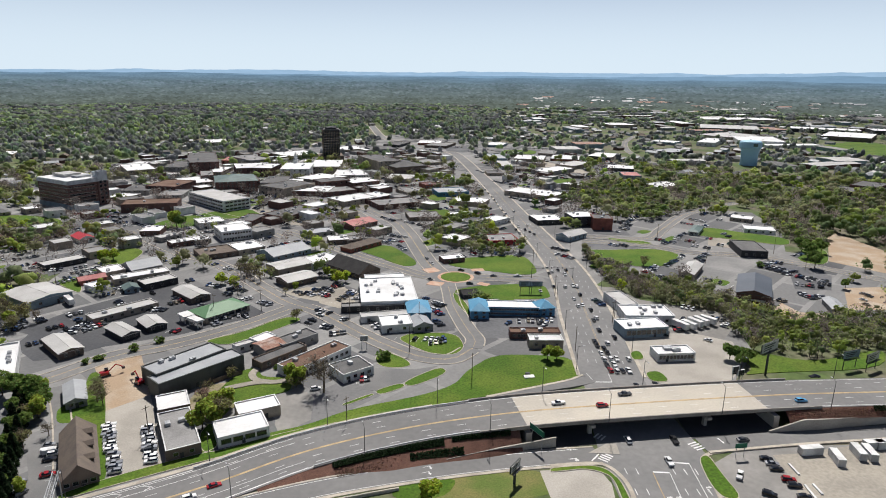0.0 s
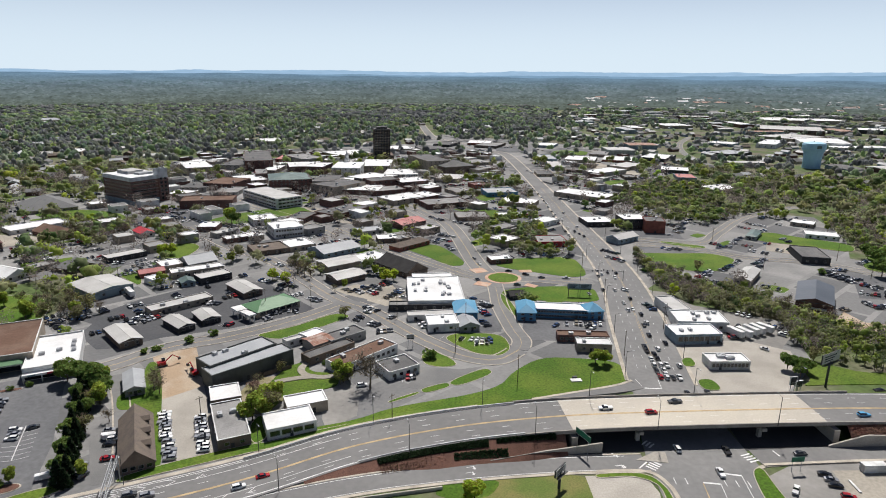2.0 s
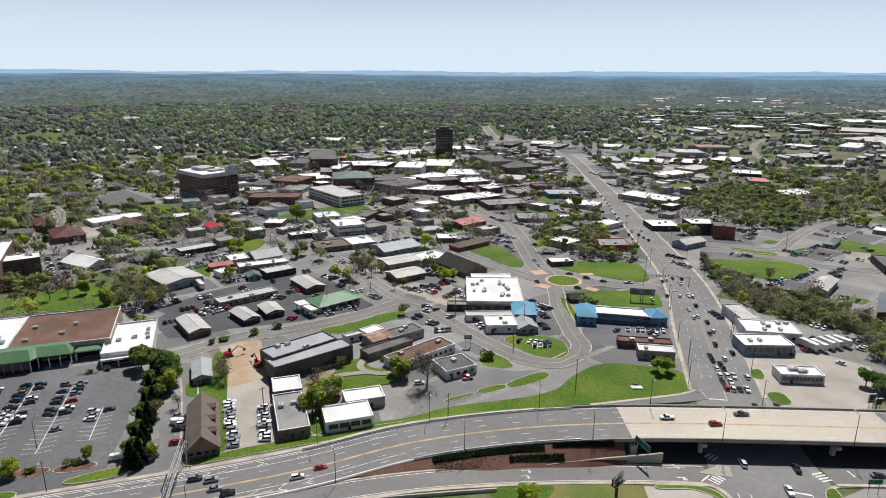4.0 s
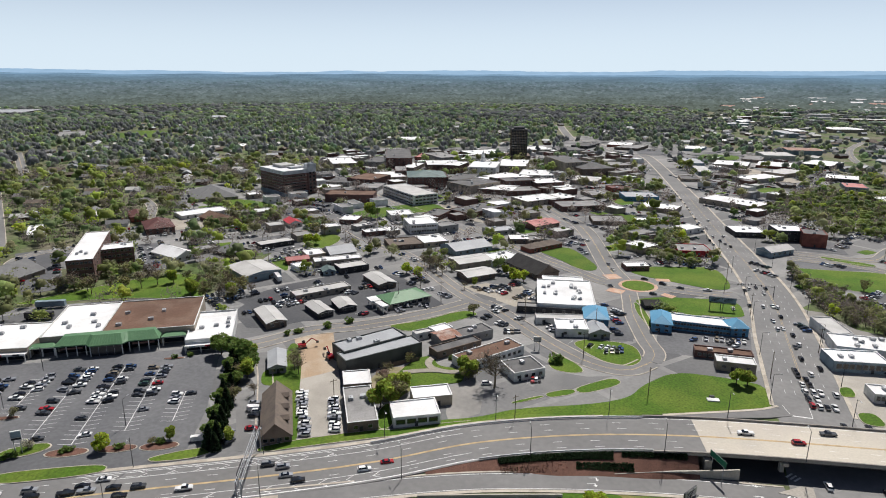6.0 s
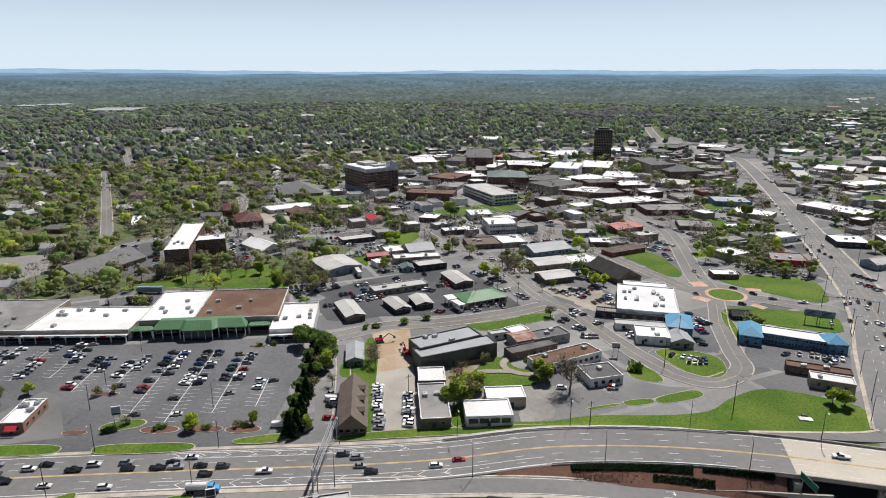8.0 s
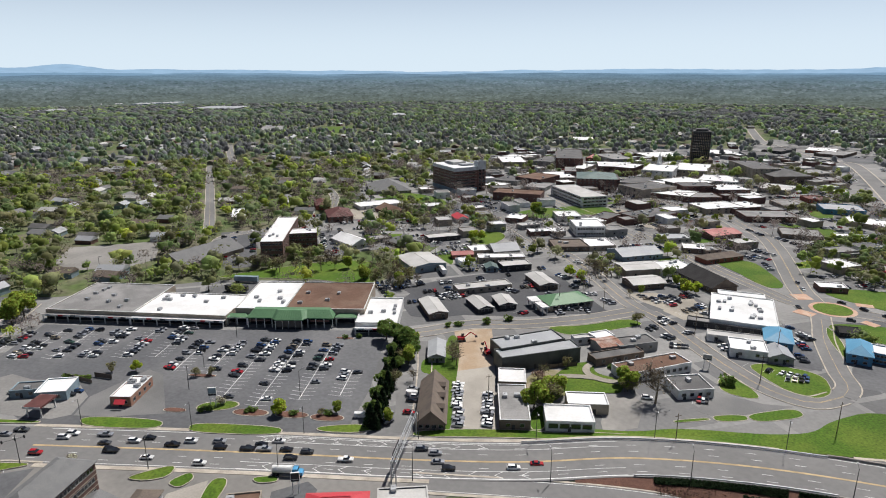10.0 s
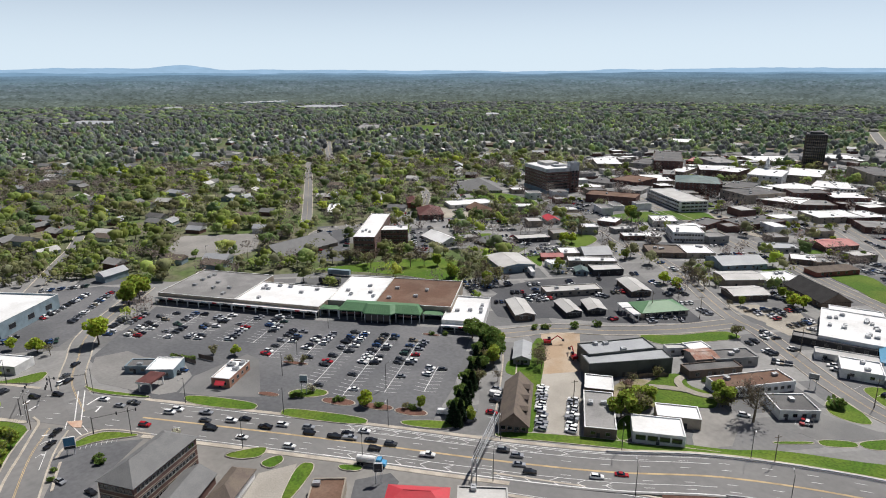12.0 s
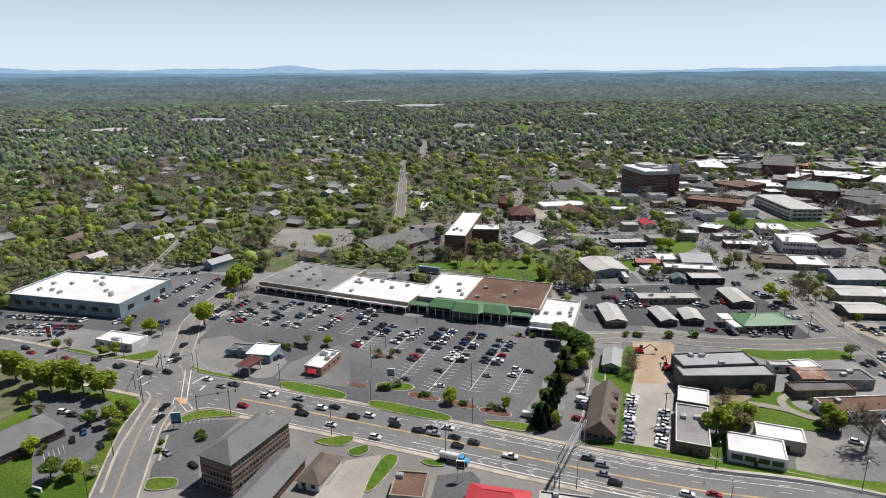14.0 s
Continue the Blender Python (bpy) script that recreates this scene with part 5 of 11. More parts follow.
# dark sheets that paint the bridge's shade onto the ground
sheet("underpass_paving", [(22, 181), (52, 186), (52, 222), (24, 214)], 0.046, M_UNDERPASS_SHADE, "dark oily paving beneath the bridge")
sheet("underpass_paving", [(85, 190), (120, 195), (120, 222), (85, 222)], 0.046, M_UNDERPASS_SHADE, "dark oily paving beneath the bridge")
painted_line([(-249.9, 77.1), (-227.4, 67.3)], 0.35)
painted_line([(-248.2, 78.8), (-225.9, 68.9)], 0.35)
painted_line([(-235.9, 74.7), (-238.4, 80.1)], 0.6)
painted_line([(-228.3, 74.7), (-231.0, 77.7)], 0.6)
painted_line([(-248.1, 59.4), (-249.8, 63.3)], 0.6)
painted_line([(-254.0, 59.4), (-256.0, 62.4)], 0.6)
painted_line([(-223.8, 59.1), (-205.1, 48.7)], 0.2)
painted_line([(-225.8, 56.4), (-223.8, 59.1)], 0.6)
painted_line([(-229.4, 65.7), (-224.4, 63.1)], 0.3)
painted_line([(-223.2, 65.4), (-216.0, 65.2)], 0.3)
painted_line([(-222.1, 67.9), (-216.3, 67.4)], 0.3)
sheet("traffic_island", [(-229.1, 65.4), (-225.6, 69.2), (-220.9, 67.0), (-223.4, 65.2)], 0.2, M_BRICKPAVE, "small brick-paved traffic island at the junction", thick=0.3)
turn_arrow(-213.8, 51.9, 20)
turn_arrow(-220.9, 55.6, 20)
ribbon("kerb", spline([(-207.3, 54.2), (-210.9, 57.1), (-212.7, 59.9), (-215.2, 64.9), (-213.8, 70.8), (-208.7, 75.2), (-198.5, 80.5)], 6), -0.4, 0.4, 0.24, M_KERB, "pale kerb round the office car park", 0.35, "kerb")
ribbon("kerb", spline([(-204.5, 54.6), (-198.3, 51.2), (-190.9, 47.4)], 6), -0.4, 0.4, 0.24, M_KERB, "pale kerb beside the office car park", 0.35, "kerb")
ribbon("kerb", spline([(-241.5, 58.9), (-235.7, 58.7), (-229.2, 54.6), (-218.3, 47.5), (-205.0, 38.8), (-185.8, 29.3)], 6), -0.4, 0.4, 0.24, M_KERB, "pale kerb beside the lawn under cables", 0.35, "kerb")
ribbon("track", spline([(-83.0, 220.7), (-77.1, 224.0), (-71.0, 226.3), (-65.3, 226.7), (-59.5, 228.8)], 6), -1.6, 1.6, 0.56, M_GRAVEL, "worn gravel track across rough grass", 0.5, "path")
ribbon("track", spline([(-74.7, 241.3), (-76.3, 233.5), (-73.3, 228.3), (-67.1, 226.4)], 6), -1.5, 1.5, 0.57, M_GRAVEL, "worn gravel track across rough grass", 0.5, "path")
# roundabout
RB = (8.0, 365.0)
TREE_KEEPOUT.append((8, 365, 50, 50, 0))


def ring_sheet(name, c, r0, r1, z, material, label, category="road"):
    n = 40
    V = [(c[0] + r * math.cos(i * math.tau / n), c[1] + r * math.sin(i * math.tau / n), z - dz) for dz in (0, 0.15) for r in (r0, r1) for i in range(n)]
    F = [(i, n + i, n + (i + 1) % n, (i + 1) % n) for i in range(n)] + [(n + i, 3 * n + i, 3 * n + (i + 1) % n, n + (i + 1) % n) for i in range(n)]
    return tagged(new(name, mesh_of(name, V, F, [material])), label, category, "", "structure")


ring_sheet("roundabout", RB, 11.0, 18.5, 0.12, M_STREET, "roundabout carriageway")
ring_sheet("roundabout_apron", RB, 9.0, 11.0, 0.17, M_BRICKPAVE, "pink brick apron of the roundabout")
ring_sheet("roundabout_lawn", RB, 0.05, 9.0, 0.26, M_GRASS, "round green island of the roundabout", "lawn")
for px_, py_, w_, d_, r_ in ((-7, 378, 9, 9, 30), (-4, 352, 9, 7, -20), (22, 380, 8, 5, 10), (24, 352, 7, 5, -30)):
    b_ = empty("splitter_island", px_, py_, r_)
    tagged(b_, "pink brick paved splitter island", "paving", "", "structure")
    boxed("paving", (-w_ / 2, w_ / 2, -d_ / 2, d_ / 2, 0, 0.2), M_BRICKPAVE, b_)

# ---- buildings, place by place ----

# shopping strip and its neighbours
building(-369.4, 70.6, 69.5, 40.3, 7.011, 34.9, "bluegrey", "white", "vast white-roofed showroom with blue-grey walls", units=12, front=8, win=(4.5, 2.6), side=3, parapet=0.8)
building(-294.9, 65.2, 20.5, 9.9, 3.262, 30.4, "white", "white", "small white flat-roofed sales office", units=2)
building(-239.6, 106.9, 11.0, 11.5, 3.5, 40.0, "bluegrey", "white", "white-roofed pale blue filling station shop", units=0, name='filling_station')
building(-249.3, 101.2, 10.0, 7.0, 2.9, 40.0, "bluegrey", "dark", "dark-roofed wing of the filling station", units=1, name='filling_station')
building(-230.7, 96.5, 6.6, 9.4, 4.6, 28.1, "white", "maroon", "maroon filling station canopy on white columns", name='filling_station_canopy', category='canopy', open_sides=True)
building(-214.3, 121.1, 7.7, 16.5, 3.655, 29.5, "tanbrick", "white", "tan brick fast food restaurant with red front and white roof", units=4, name='restaurant', category='restaurant', side=4)
building(-311.0, 173.4, 45.4, 41.3, 4.966, 26.3, "tan", "grey", "grey gravel-roofed shopping strip wing with glazed shopfronts", name='shopping_strip', category='shops', units=8, front=0, doors=0, arcade=True, rim='white')
building(-266.9, 188.5, 47.2, 29.5, 4.977, 26.2, "tan", "white", "white-roofed shopping strip wing with glazed shopfronts", name='shopping_strip', category='shops', units=8, front=0, doors=0, arcade=True, rim='white')
building(-181.2, 231.8, 19.6, 34.2, 4.688, 30.2, "white", "white", "white flat-roofed shop closing the strip", name='shopping_strip', category='shops', units=5, front=0, doors=0, arcade=True, parapet=0.6)
building(-319.3, 299.9, 14.0, 70.9, 14.099, 36.7, "brick", "white", "four-storey dark brick hotel with white roof", name='hotel', category='hotel', units=3, front=6, side=10, storeys=4)
building(-308.5, 307.3, 22.8, 13.9, 12.11, 43.7, "brick", "white", "dark brick hotel wing with white roof", name='hotel', category='hotel', units=2, front=9, side=3, storeys=4)
building(-425.1, 354.5, 12.2, 34.5, 3.001, 47.1, "white", "white", "low white-roofed office among trees")
building(-347.5, 255.8, 26.0, 48.4, 3.012, 1.6, "tan", "greyshingle", "long low school with grey shingle gable", name='school', form='gable')
building(-350.5, 449.3, 40.6, 20.3, 3.023, 56.6, "white", "white", "long white-roofed motel row", units=0)
building(-319.7, 431.3, 18.3, 34.0, 3.034, 64.5, "brick", "brown", "brown-roofed low brick office", form='gable')
building(-392.4, 520.8, 40.7, 46.7, 3.045, 43.3, "tan", "greyshingle", "spreading clinic with grey hipped roof", form='hip')
building(-286.0, 334.7, 16.2, 27.2, 3.056, 71.3, "white", "white", "small white gabled shop", form='gable')
building(-273.9, 351.5, 14.0, 10.2, 3.067, 61.6, "tan", "grey", "small tan flat-roofed shop", units=1)
building(-256.3, 352.4, 13.4, 17.4, 2.718, 75.7, "brown", "greyshingle", "small brown house with grey hipped roof", name='house', category='house', form='hip')
building(-348.4, 393.2, 20.1, 29.3, 4.529, 47.2, "brick", "maroon", "dark brick house with maroon hipped roof", name='house', category='house', storeys=2, form='hip')
building(-391.4, 419.4, 12.1, 26.6, 4.54, 47.0, "redbrick", "maroon", "two-storey red brick house with hipped roof", name='house', category='house', storeys=2, form='hip')
building(-257.8, 439.0, 10.2, 16.5, 3.111, 47.3, "white", "red", "small house with bright red roof", name='house', category='house', form='gable')

# workshops and sheds
building(-238.0, 379.7, 24.2, 11.3, 3.122, 51.5, "dark", "offwhite", "long shed with pale metal roof", units=0)
building(-252.4, 357.7, 8.9, 18.2, 3.133, 53.4, "brown", "greyshingle", "grey-roofed brown house beside a paved lot", name='house', category='house', form='gable')
building(-197.7, 360.6, 12.0, 14.2, 3.864, 44.1, "tan", "white", "white flat-roofed workshop beside a paved lot")
building(-183.5, 369.9, 17.9, 16.2, 3.875, 45.8, "grey", "steel", "grey metal-roofed workshop beside a paved lot", form='gable')
building(-176.7, 353.2, 30.0, 9.4, 3.526, 36.4, "tan", "white", "long white flat-roofed workshop", units=3)
building(-162.2, 343.1, 18.5, 11.0, 3.537, 46.7, "dark", "offwhite", "pale-roofed shed with dark open front", units=0)
building(-193.0, 333.8, 7.5, 9.1, 3.188, 57.7, "white", "white", "small white shed beside a paved lot", units=0)
building(-202.2, 347.0, 13.9, 7.3, 2.88, 41.8, "redbrick", "palered", "faded red-roofed brick shop", form='gable')
building(-173.0, 332.8, 7.3, 8.8, 2.531, 35.5, "bluegrey", "teal", "teal metal shed beside a paved lot", name='shed', category='shed', form='gable')
building(-214.5, 316.9, 22.3, 26.8, 4.342, 57.6, "bluegrey", "offwhite", "pale metal warehouse with low gable", rise=1.5, front=2, form='gable')
building(-159.9, 297.7, 31.8, 9.5, 2.913, 49.0, "tan", "offwhite", "long low shed with pale roof", units=2)
building(-135.8, 323.9, 10.6, 21.5, 3.284, 47.7, "brown", "offwhite", "brown shed with pale low roof", rise=1.2, form='gable')
building(-147.6, 271.9, 8.0, 17.0, 2.935, 52.0, "dark", "offwhite", "dark workshop with pale low roof", rise=1.2, form='gable')
building(-138.5, 282.0, 8.9, 14.1, 2.946, 43.6, "dark", "offwhite", "dark workshop with pale low roof", rise=1.2, form='gable')
building(-165.1, 254.6, 9.4, 22.0, 3.317, 47.6, "brown", "offwhite", "brown workshop with pale low roof", rise=1.2, form='gable')
building(-112.2, 300.0, 24.4, 15.4, 3.328, 50.5, "tan", "green", "car workshop with green hipped metal roof and bay doors", front=6, win=(3.0, 2.6), rise=3, form='hip')
building(-124.7, 288.9, 5.4, 7.3, 4.099, 46.3, "white", "white", "white canopy beside the green-roofed workshop", name='canopy', category='canopy', open_sides=True)
building(-117.9, 283.2, 3.9, 8.7, 4.11, 53.8, "white", "white", "white canopy beside the green-roofed workshop", name='canopy', category='canopy', open_sides=True)
building(-185.5, 490.3, 19.4, 20.2, 4.441, 34.0, "white", "white", "white two-storey shop beside a paved lot", storeys=2, side=3)
building(-155.5, 455.3, 21.7, 23.3, 7.132, 33.1, "white", "white", "white office with dark glazed front", storeys=2, front=10, side=5)
building(-217.8, 462.3, 14.4, 17.2, 3.743, 8.4, "brick", "white", "brick shop with white roof")
building(-199.2, 444.3, 16.1, 9.4, 3.394, 54.5, "grey", "offwhite", "grey shop with pale roof")
building(-183.4, 430.3, 17.2, 9.7, 3.405, 43.2, "brick", "white", "brick shop with white roof")
building(-174.2, 439.5, 11.4, 13.8, 3.056, 39.1, "tan", "white", "small tan shop with white roof")
building(-151.4, 407.0, 24.1, 20.4, 3.067, 34.2, "brown", "shingle", "brown flat workshop beside a paved lot", units=3)
building(-134.7, 419.0, 18.6, 20.5, 3.438, 38.7, "tan", "white", "tan workshop with white roof")
building(-156.7, 503.9, 26.0, 16.0, 3.809, 80.6, "brick", "dark", "dark-roofed brick block beside a paved lot", units=2)
building(-128.7, 529.9, 44.4, 24.7, 4.18, 60.4, "brick", "dark", "broad brick store with dark tar roof", units=6)
building(-94.6, 374.8, 23.2, 15.8, 4.551, 42.4, "tan", "offwhite", "pale grey warehouse beside a paved lot", rise=1, front=0, form='gable')
building(-78.3, 388.4, 22.7, 16.9, 3.842, 48.1, "white", "white", "white-roofed warehouse beside a paved lot", units=2)
building(-85.3, 352.0, 18.7, 13.6, 3.493, 44.6, "brown", "offwhite", "shed with wide pale gable roof", rise=1.5, overhang=1.0, form='gable')
building(-54.9, 374.3, 30.4, 16.5, 3.144, -43.2, "brown", "black", "long hall with steep black shingle roof", rise=5, form='gable')
building(-106.5, 409.4, 29.0, 20.4, 3.515, 47.4, "bluegrey", "steel", "grey metal-roofed hall beside a paved lot", rise=3, form='gable')
building(-57.1, 428.9, 29.6, 10.5, 3.166, 51.4, "redbrick", "shingle", "red brick row with hipped roof", form='hip')
building(-94.6, 464.4, 22.5, 14.6, 3.177, 33.1, "grey", "steel", "grey shop row beside a paved lot", units=2)
building(-76.0, 443.6, 14.0, 13.8, 3.188, 16.7, "brown", "white", "white-roofed shop beside a paved lot")
building(-66.6, 445.1, 11.7, 12.3, 2.88, 39.3, "tan", "grey", "grey-roofed shop beside a paved lot")
building(-68.4, 494.6, 26.1, 18.3, 3.611, 51.9, "brick", "palered", "brick restaurant with faded red roof", name='restaurant', category='restaurant', rise=2, form='gable')
building(6.0, 399.1, 14.6, 9.6, 2.902, 20.4, "brick", "white", "small brick shop with white roof", units=1)
building(-30.1, 328.6, 29.6, 40.0, 4.353, 8.9, "white", "white", "large white flat-roofed store with rooftop units", units=16, side=0)
building(-34.0, 351.8, 22.8, 7.2, 4.364, 11.2, "white", "white", "white strip at the back of the store", units=0)
building(-35.8, 308.2, 32.1, 6.3, 2.935, 8.1, "dark", "grey", "dark covered sales row", units=0)
building(-12.3, 304.3, 11.3, 16.8, 3.666, 8.5, "blue", "blue", "car showroom with bright blue metal roof", rise=3, form='hip')
building(-22.4, 285.0, 14.7, 12.9, 3.677, 13.5, "white", "white", "white car showroom office", units=2)
building(-28.3, 295.4, 24.5, 6.3, 2.968, 13.3, "white", "offwhite", "long white service shed", units=0)
building(-10.5, 285.5, 9.5, 11.1, 2.979, 20.3, "grey", "steel", "grey gabled service bay", form='gable')
building(36.9, 306.9, 29.3, 10.2, 4.43, -1.1, "blue", "white", "two-storey blue motel with white roof", name='motel', category='motel', storeys=2, front=20, units=0, win=(1.4, 1.6))
building(18.7, 304.9, 9.0, 16.2, 4.441, 1.6, "blue", "blue", "blue motel end pavilion with hipped blue roof", name='motel', category='motel', storeys=2, rise=3, form='hip')
building(52.3, 306.8, 8.1, 9.7, 4.452, 14.3, "blue", "blue", "blue motel end pavilion with hipped blue roof", name='motel', category='motel', storeys=2, rise=3, form='hip')
building(43.4, 276.0, 23.5, 6.0, 3.023, 1.5, "brick", "brown", "brown-roofed brick row beside a paved lot", units=2, front=10)
building(46.9, 265.9, 15.2, 7.1, 3.754, 1.4, "tan", "white", "small tan shop with white roof", units=1)
building(14.7, 331.4, 8.5, 7.9, 2.325, 15.5, "dark", "black", "small dark shed beside a paved lot", name='shed', category='shed', form='gable')
building(42.2, 448.8, 22.0, 19.0, 3.776, 11.5, "red", "grey", "red-fronted store with grey roof")
building(85.9, 518.3, 22.5, 22.0, 3.787, 12.0, "dark", "white", "dark store with white roof")
building(113.0, 511.6, 20.1, 19.3, 8.198, 10.1, "dark", "white", "dark two-storey block with white roof", storeys=2)
building(127.4, 499.6, 15.2, 17.3, 9.209, -3.6, "redbrick", "dark", "windowless red brick hall", front=0)
building(96.7, 463.2, 22.2, 11.5, 3.82, 41.5, "bluegrey", "offwhite", "pale vaulted shed beside a paved lot", rise=2.5, form='gable')
building(92.5, 635.1, 54.0, 29.0, 4.551, -35.8, "tan", "white", "long white-roofed store beside a paved lot", units=3)
building(94.9, 318.4, 9.6, 20.6, 4.562, 12.5, "white", "offwhite", "white-walled service hall beside a paved lot", units=0)
building(102.5, 299.9, 24.1, 15.4, 4.573, 1.6, "white", "white", "white flat-roofed dealership hall", units=6)
building(95.1, 282.6, 21.8, 12.5, 4.584, 9.3, "bluegrey", "white", "white-roofed dealership showroom with glazed front", front=8, win=(3.2, 2.4))
building(100.7, 255.0, 16.9, 8.4, 3.515, 6.0, "white", "white", "small white restaurant with glazed front", name='restaurant', category='restaurant', front=10, win=(1.6, 1.8), units=6)
building(154.7, 377.6, 8.7, 28.1, 3.886, -31.9, "tan", "offwhite", "pale metal shed with roller door", rise=1.5, form='gable')
building(214.4, 430.4, 17.2, 29.6, 4.617, -8.2, "dark", "dark", "dark flat-roofed hall beside a paved lot", units=0)
building(174.6, 337.3, 17.0, 36.2, 6.6, -25.8, "brick", "slate", "brick hall with dark blue-grey metal gable", rise=2.5, form='gable')
building(167.9, 324.3, 13.9, 8.4, 4.0, -37.5, "white", "offwhite", "pale lean-to canopy beside a paved lot", name='canopy', category='canopy', open_sides=True)
building(200.0, 487.7, 7.1, 23.0, 2.891, -31.0, "palegreen", "teal", "small pale green office", form='hip')
building(252.0, 493.2, 22.5, 15.4, 2.902, -18.6, "white", "white", "long low white shed", units=0)
building(257.1, 534.3, 17.0, 16.3, 2.913, -31.1, "tan", "white", "low white-roofed shed beside a paved lot", units=1)
building(208.8, 318.1, 6.8, 16.9, 2.924, -13.5, "grey", "steel", "small grey shed beside a paved lot", name='shed', category='shed', form='gable')

# beyond the wood
building(365.7, 699.7, 22.7, 35.3, 4.375, -14.4, "dark", "dark", "low dark flat-roofed works building", units=2, name='industrial_hall', front=3, doors=0, win=(2.4, 2.0))
building(375.4, 674.3, 19.7, 30.4, 3.666, -8.0, "dark", "dark", "low dark flat-roofed works building", units=2, name='industrial_hall', front=3, doors=0, win=(2.4, 2.0))
building(434.2, 677.0, 26.2, 35.0, 4.397, -55.8, "dark", "dark", "low dark flat-roofed works building", units=2, name='industrial_hall', front=3, doors=0, win=(2.4, 2.0))
building(470.0, 694.1, 26.7, 44.1, 7.088, -48.1, "brick", "dark", "low dark flat-roofed works building", units=2, name='industrial_hall', front=3, doors=0, win=(2.4, 2.0))
building(485.2, 691.3, 13.7, 35.1, 4.419, -26.1, "dark", "dark", "low dark flat-roofed works building", units=2, name='industrial_hall', front=3, doors=0, win=(2.4, 2.0))
building(244.2, 696.5, 27.1, 36.2, 3.71, -58.9, "tan", "white", "long industrial hall with white roof", units=2, name='industrial_hall', front=3, doors=0, win=(2.4, 2.0))
building(573.0, 1293.0, 77.5, 106.8, 8.121, -57.3, "tan", "offwhite", "long industrial hall with pale roof", units=2, name='industrial_hall', front=3, doors=0, win=(2.4, 2.0))
building(491.5, 1181.8, 31.1, 96.3, 7.132, -31.8, "white", "white", "long industrial hall with white roof", units=2, name='industrial_hall', front=3, doors=0, win=(2.4, 2.0))
building(591.9, 1216.7, 77.9, 105.9, 8.143, -14.9, "white", "white", "long industrial hall with white roof", units=2, name='industrial_hall', front=3, doors=0, win=(2.4, 2.0))
building(621.6, 1146.2, 106.8, 28.7, 4.474, 9.3, "white", "white", "long industrial hall with white roof", units=2, name='industrial_hall', front=3, doors=0, win=(2.4, 2.0))
building(838.2, 1329.6, 87.0, 138.9, 8.165, -37.2, "brown", "white", "long industrial hall with white roof", units=2, name='industrial_hall', front=3, doors=0, win=(2.4, 2.0))
building(879.2, 1488.1, 140.5, 72.8, 8.176, -26.2, "dark", "white", "long industrial hall with white roof", units=2, name='industrial_hall', front=3, doors=0, win=(2.4, 2.0))
building(653.1, 1480.3, 123.3, 125.4, 10.187, -21.2, "brown", "offwhite", "long industrial hall with pale roof", units=2, name='industrial_hall', front=3, doors=0, win=(2.4, 2.0))
building(817.2, 1808.6, 206.4, 97.6, 9.198, 1.3, "tan", "white", "long industrial hall with white roof", units=2, name='industrial_hall', front=3, doors=0, win=(2.4, 2.0))
building(1176.6, 3207.0, 228.1, 100.1, 10.209, 35.1, "tan", "white", "long industrial hall with white roof", units=2, name='industrial_hall', front=3, doors=0, win=(2.4, 2.0))
building(369.7, 1036.9, 58.2, 40.8, 3.82, 35.9, "dark", "steel", "grey metal works hall", units=2, name='industrial_hall', front=3, doors=0, win=(2.4, 2.0))
building(408.3, 1180.7, 44.2, 39.2, 4.551, -39.0, "bluegrey", "white", "long industrial hall with white roof", units=2, name='industrial_hall', front=3, doors=0, win=(2.4, 2.0))
building(997.7, 1475.5, 39.7, 76.1, 8.242, -18.8, "dark", "white", "long industrial hall with white roof", units=2, name='industrial_hall', front=3, doors=0, win=(2.4, 2.0))
building(1041.3, 2407.3, 121.8, 175.6, 8.253, -2.8, "grey", "offwhite", "long industrial hall with pale roof", units=2, name='industrial_hall', front=3, doors=0, win=(2.4, 2.0))
building(1283.5, 1916.1, 99.0, 165.9, 7.264, -24.5, "brown", "dark", "low dark flat-roofed works building", units=2, name='industrial_hall', front=3, doors=0, win=(2.4, 2.0))
building(2187.8, 4220.8, 210.8, 410.0, 8.275, -55.1, "bluegrey", "white", "long industrial hall with white roof", units=2, name='industrial_hall', front=3, doors=0, win=(2.4, 2.0))
building(137.7, 797.7, 55.0, 25.8, 4.606, 44.0, "grey", "white", "low commercial block with white roof", units=1, front=3, doors=0)
building(175.7, 855.0, 50.3, 28.2, 4.617, 49.7, "tan", "offwhite", "low commercial block with pale roof", units=1, front=3, doors=0)
building(124.2, 916.6, 41.7, 47.0, 4.628, -12.9, "tan", "white", "low commercial block with white roof", units=1, front=3, doors=0)
building(195.9, 1025.4, 42.2, 49.8, 7.0, 5.1, "palegreen", "offwhite", "low commercial block with pale roof", units=1, front=3, doors=0)
building(240.8, 959.1, 37.7, 55.9, 4.331, -30.3, "dark", "white", "low commercial block with white roof", units=1, front=3, doors=0)
building(232.5, 834.2, 32.8, 33.6, 3.622, -14.3, "dark", "white", "low commercial block with white roof", units=1, front=3, doors=0)
building(228.1, 773.1, 21.4, 32.9, 3.633, -5.8, "bluegrey", "palered", "low commercial block with red roof", units=1, front=3, doors=0)
building(421.3, 1575.3, 69.2, 72.1, 7.044, 13.6, "tan", "white", "low commercial block with white roof", units=1, front=3, doors=0)
building(6.8, 640.2, 32.1, 26.7, 4.375, 14.8, "blue", "steel", "metal-roofed commercial hall beside a paved lot", units=1, front=3, doors=0)
building(25.6, 592.4, 32.0, 23.5, 3.666, -17.1, "tan", "white", "low commercial block with white roof", units=1, front=3, doors=0)
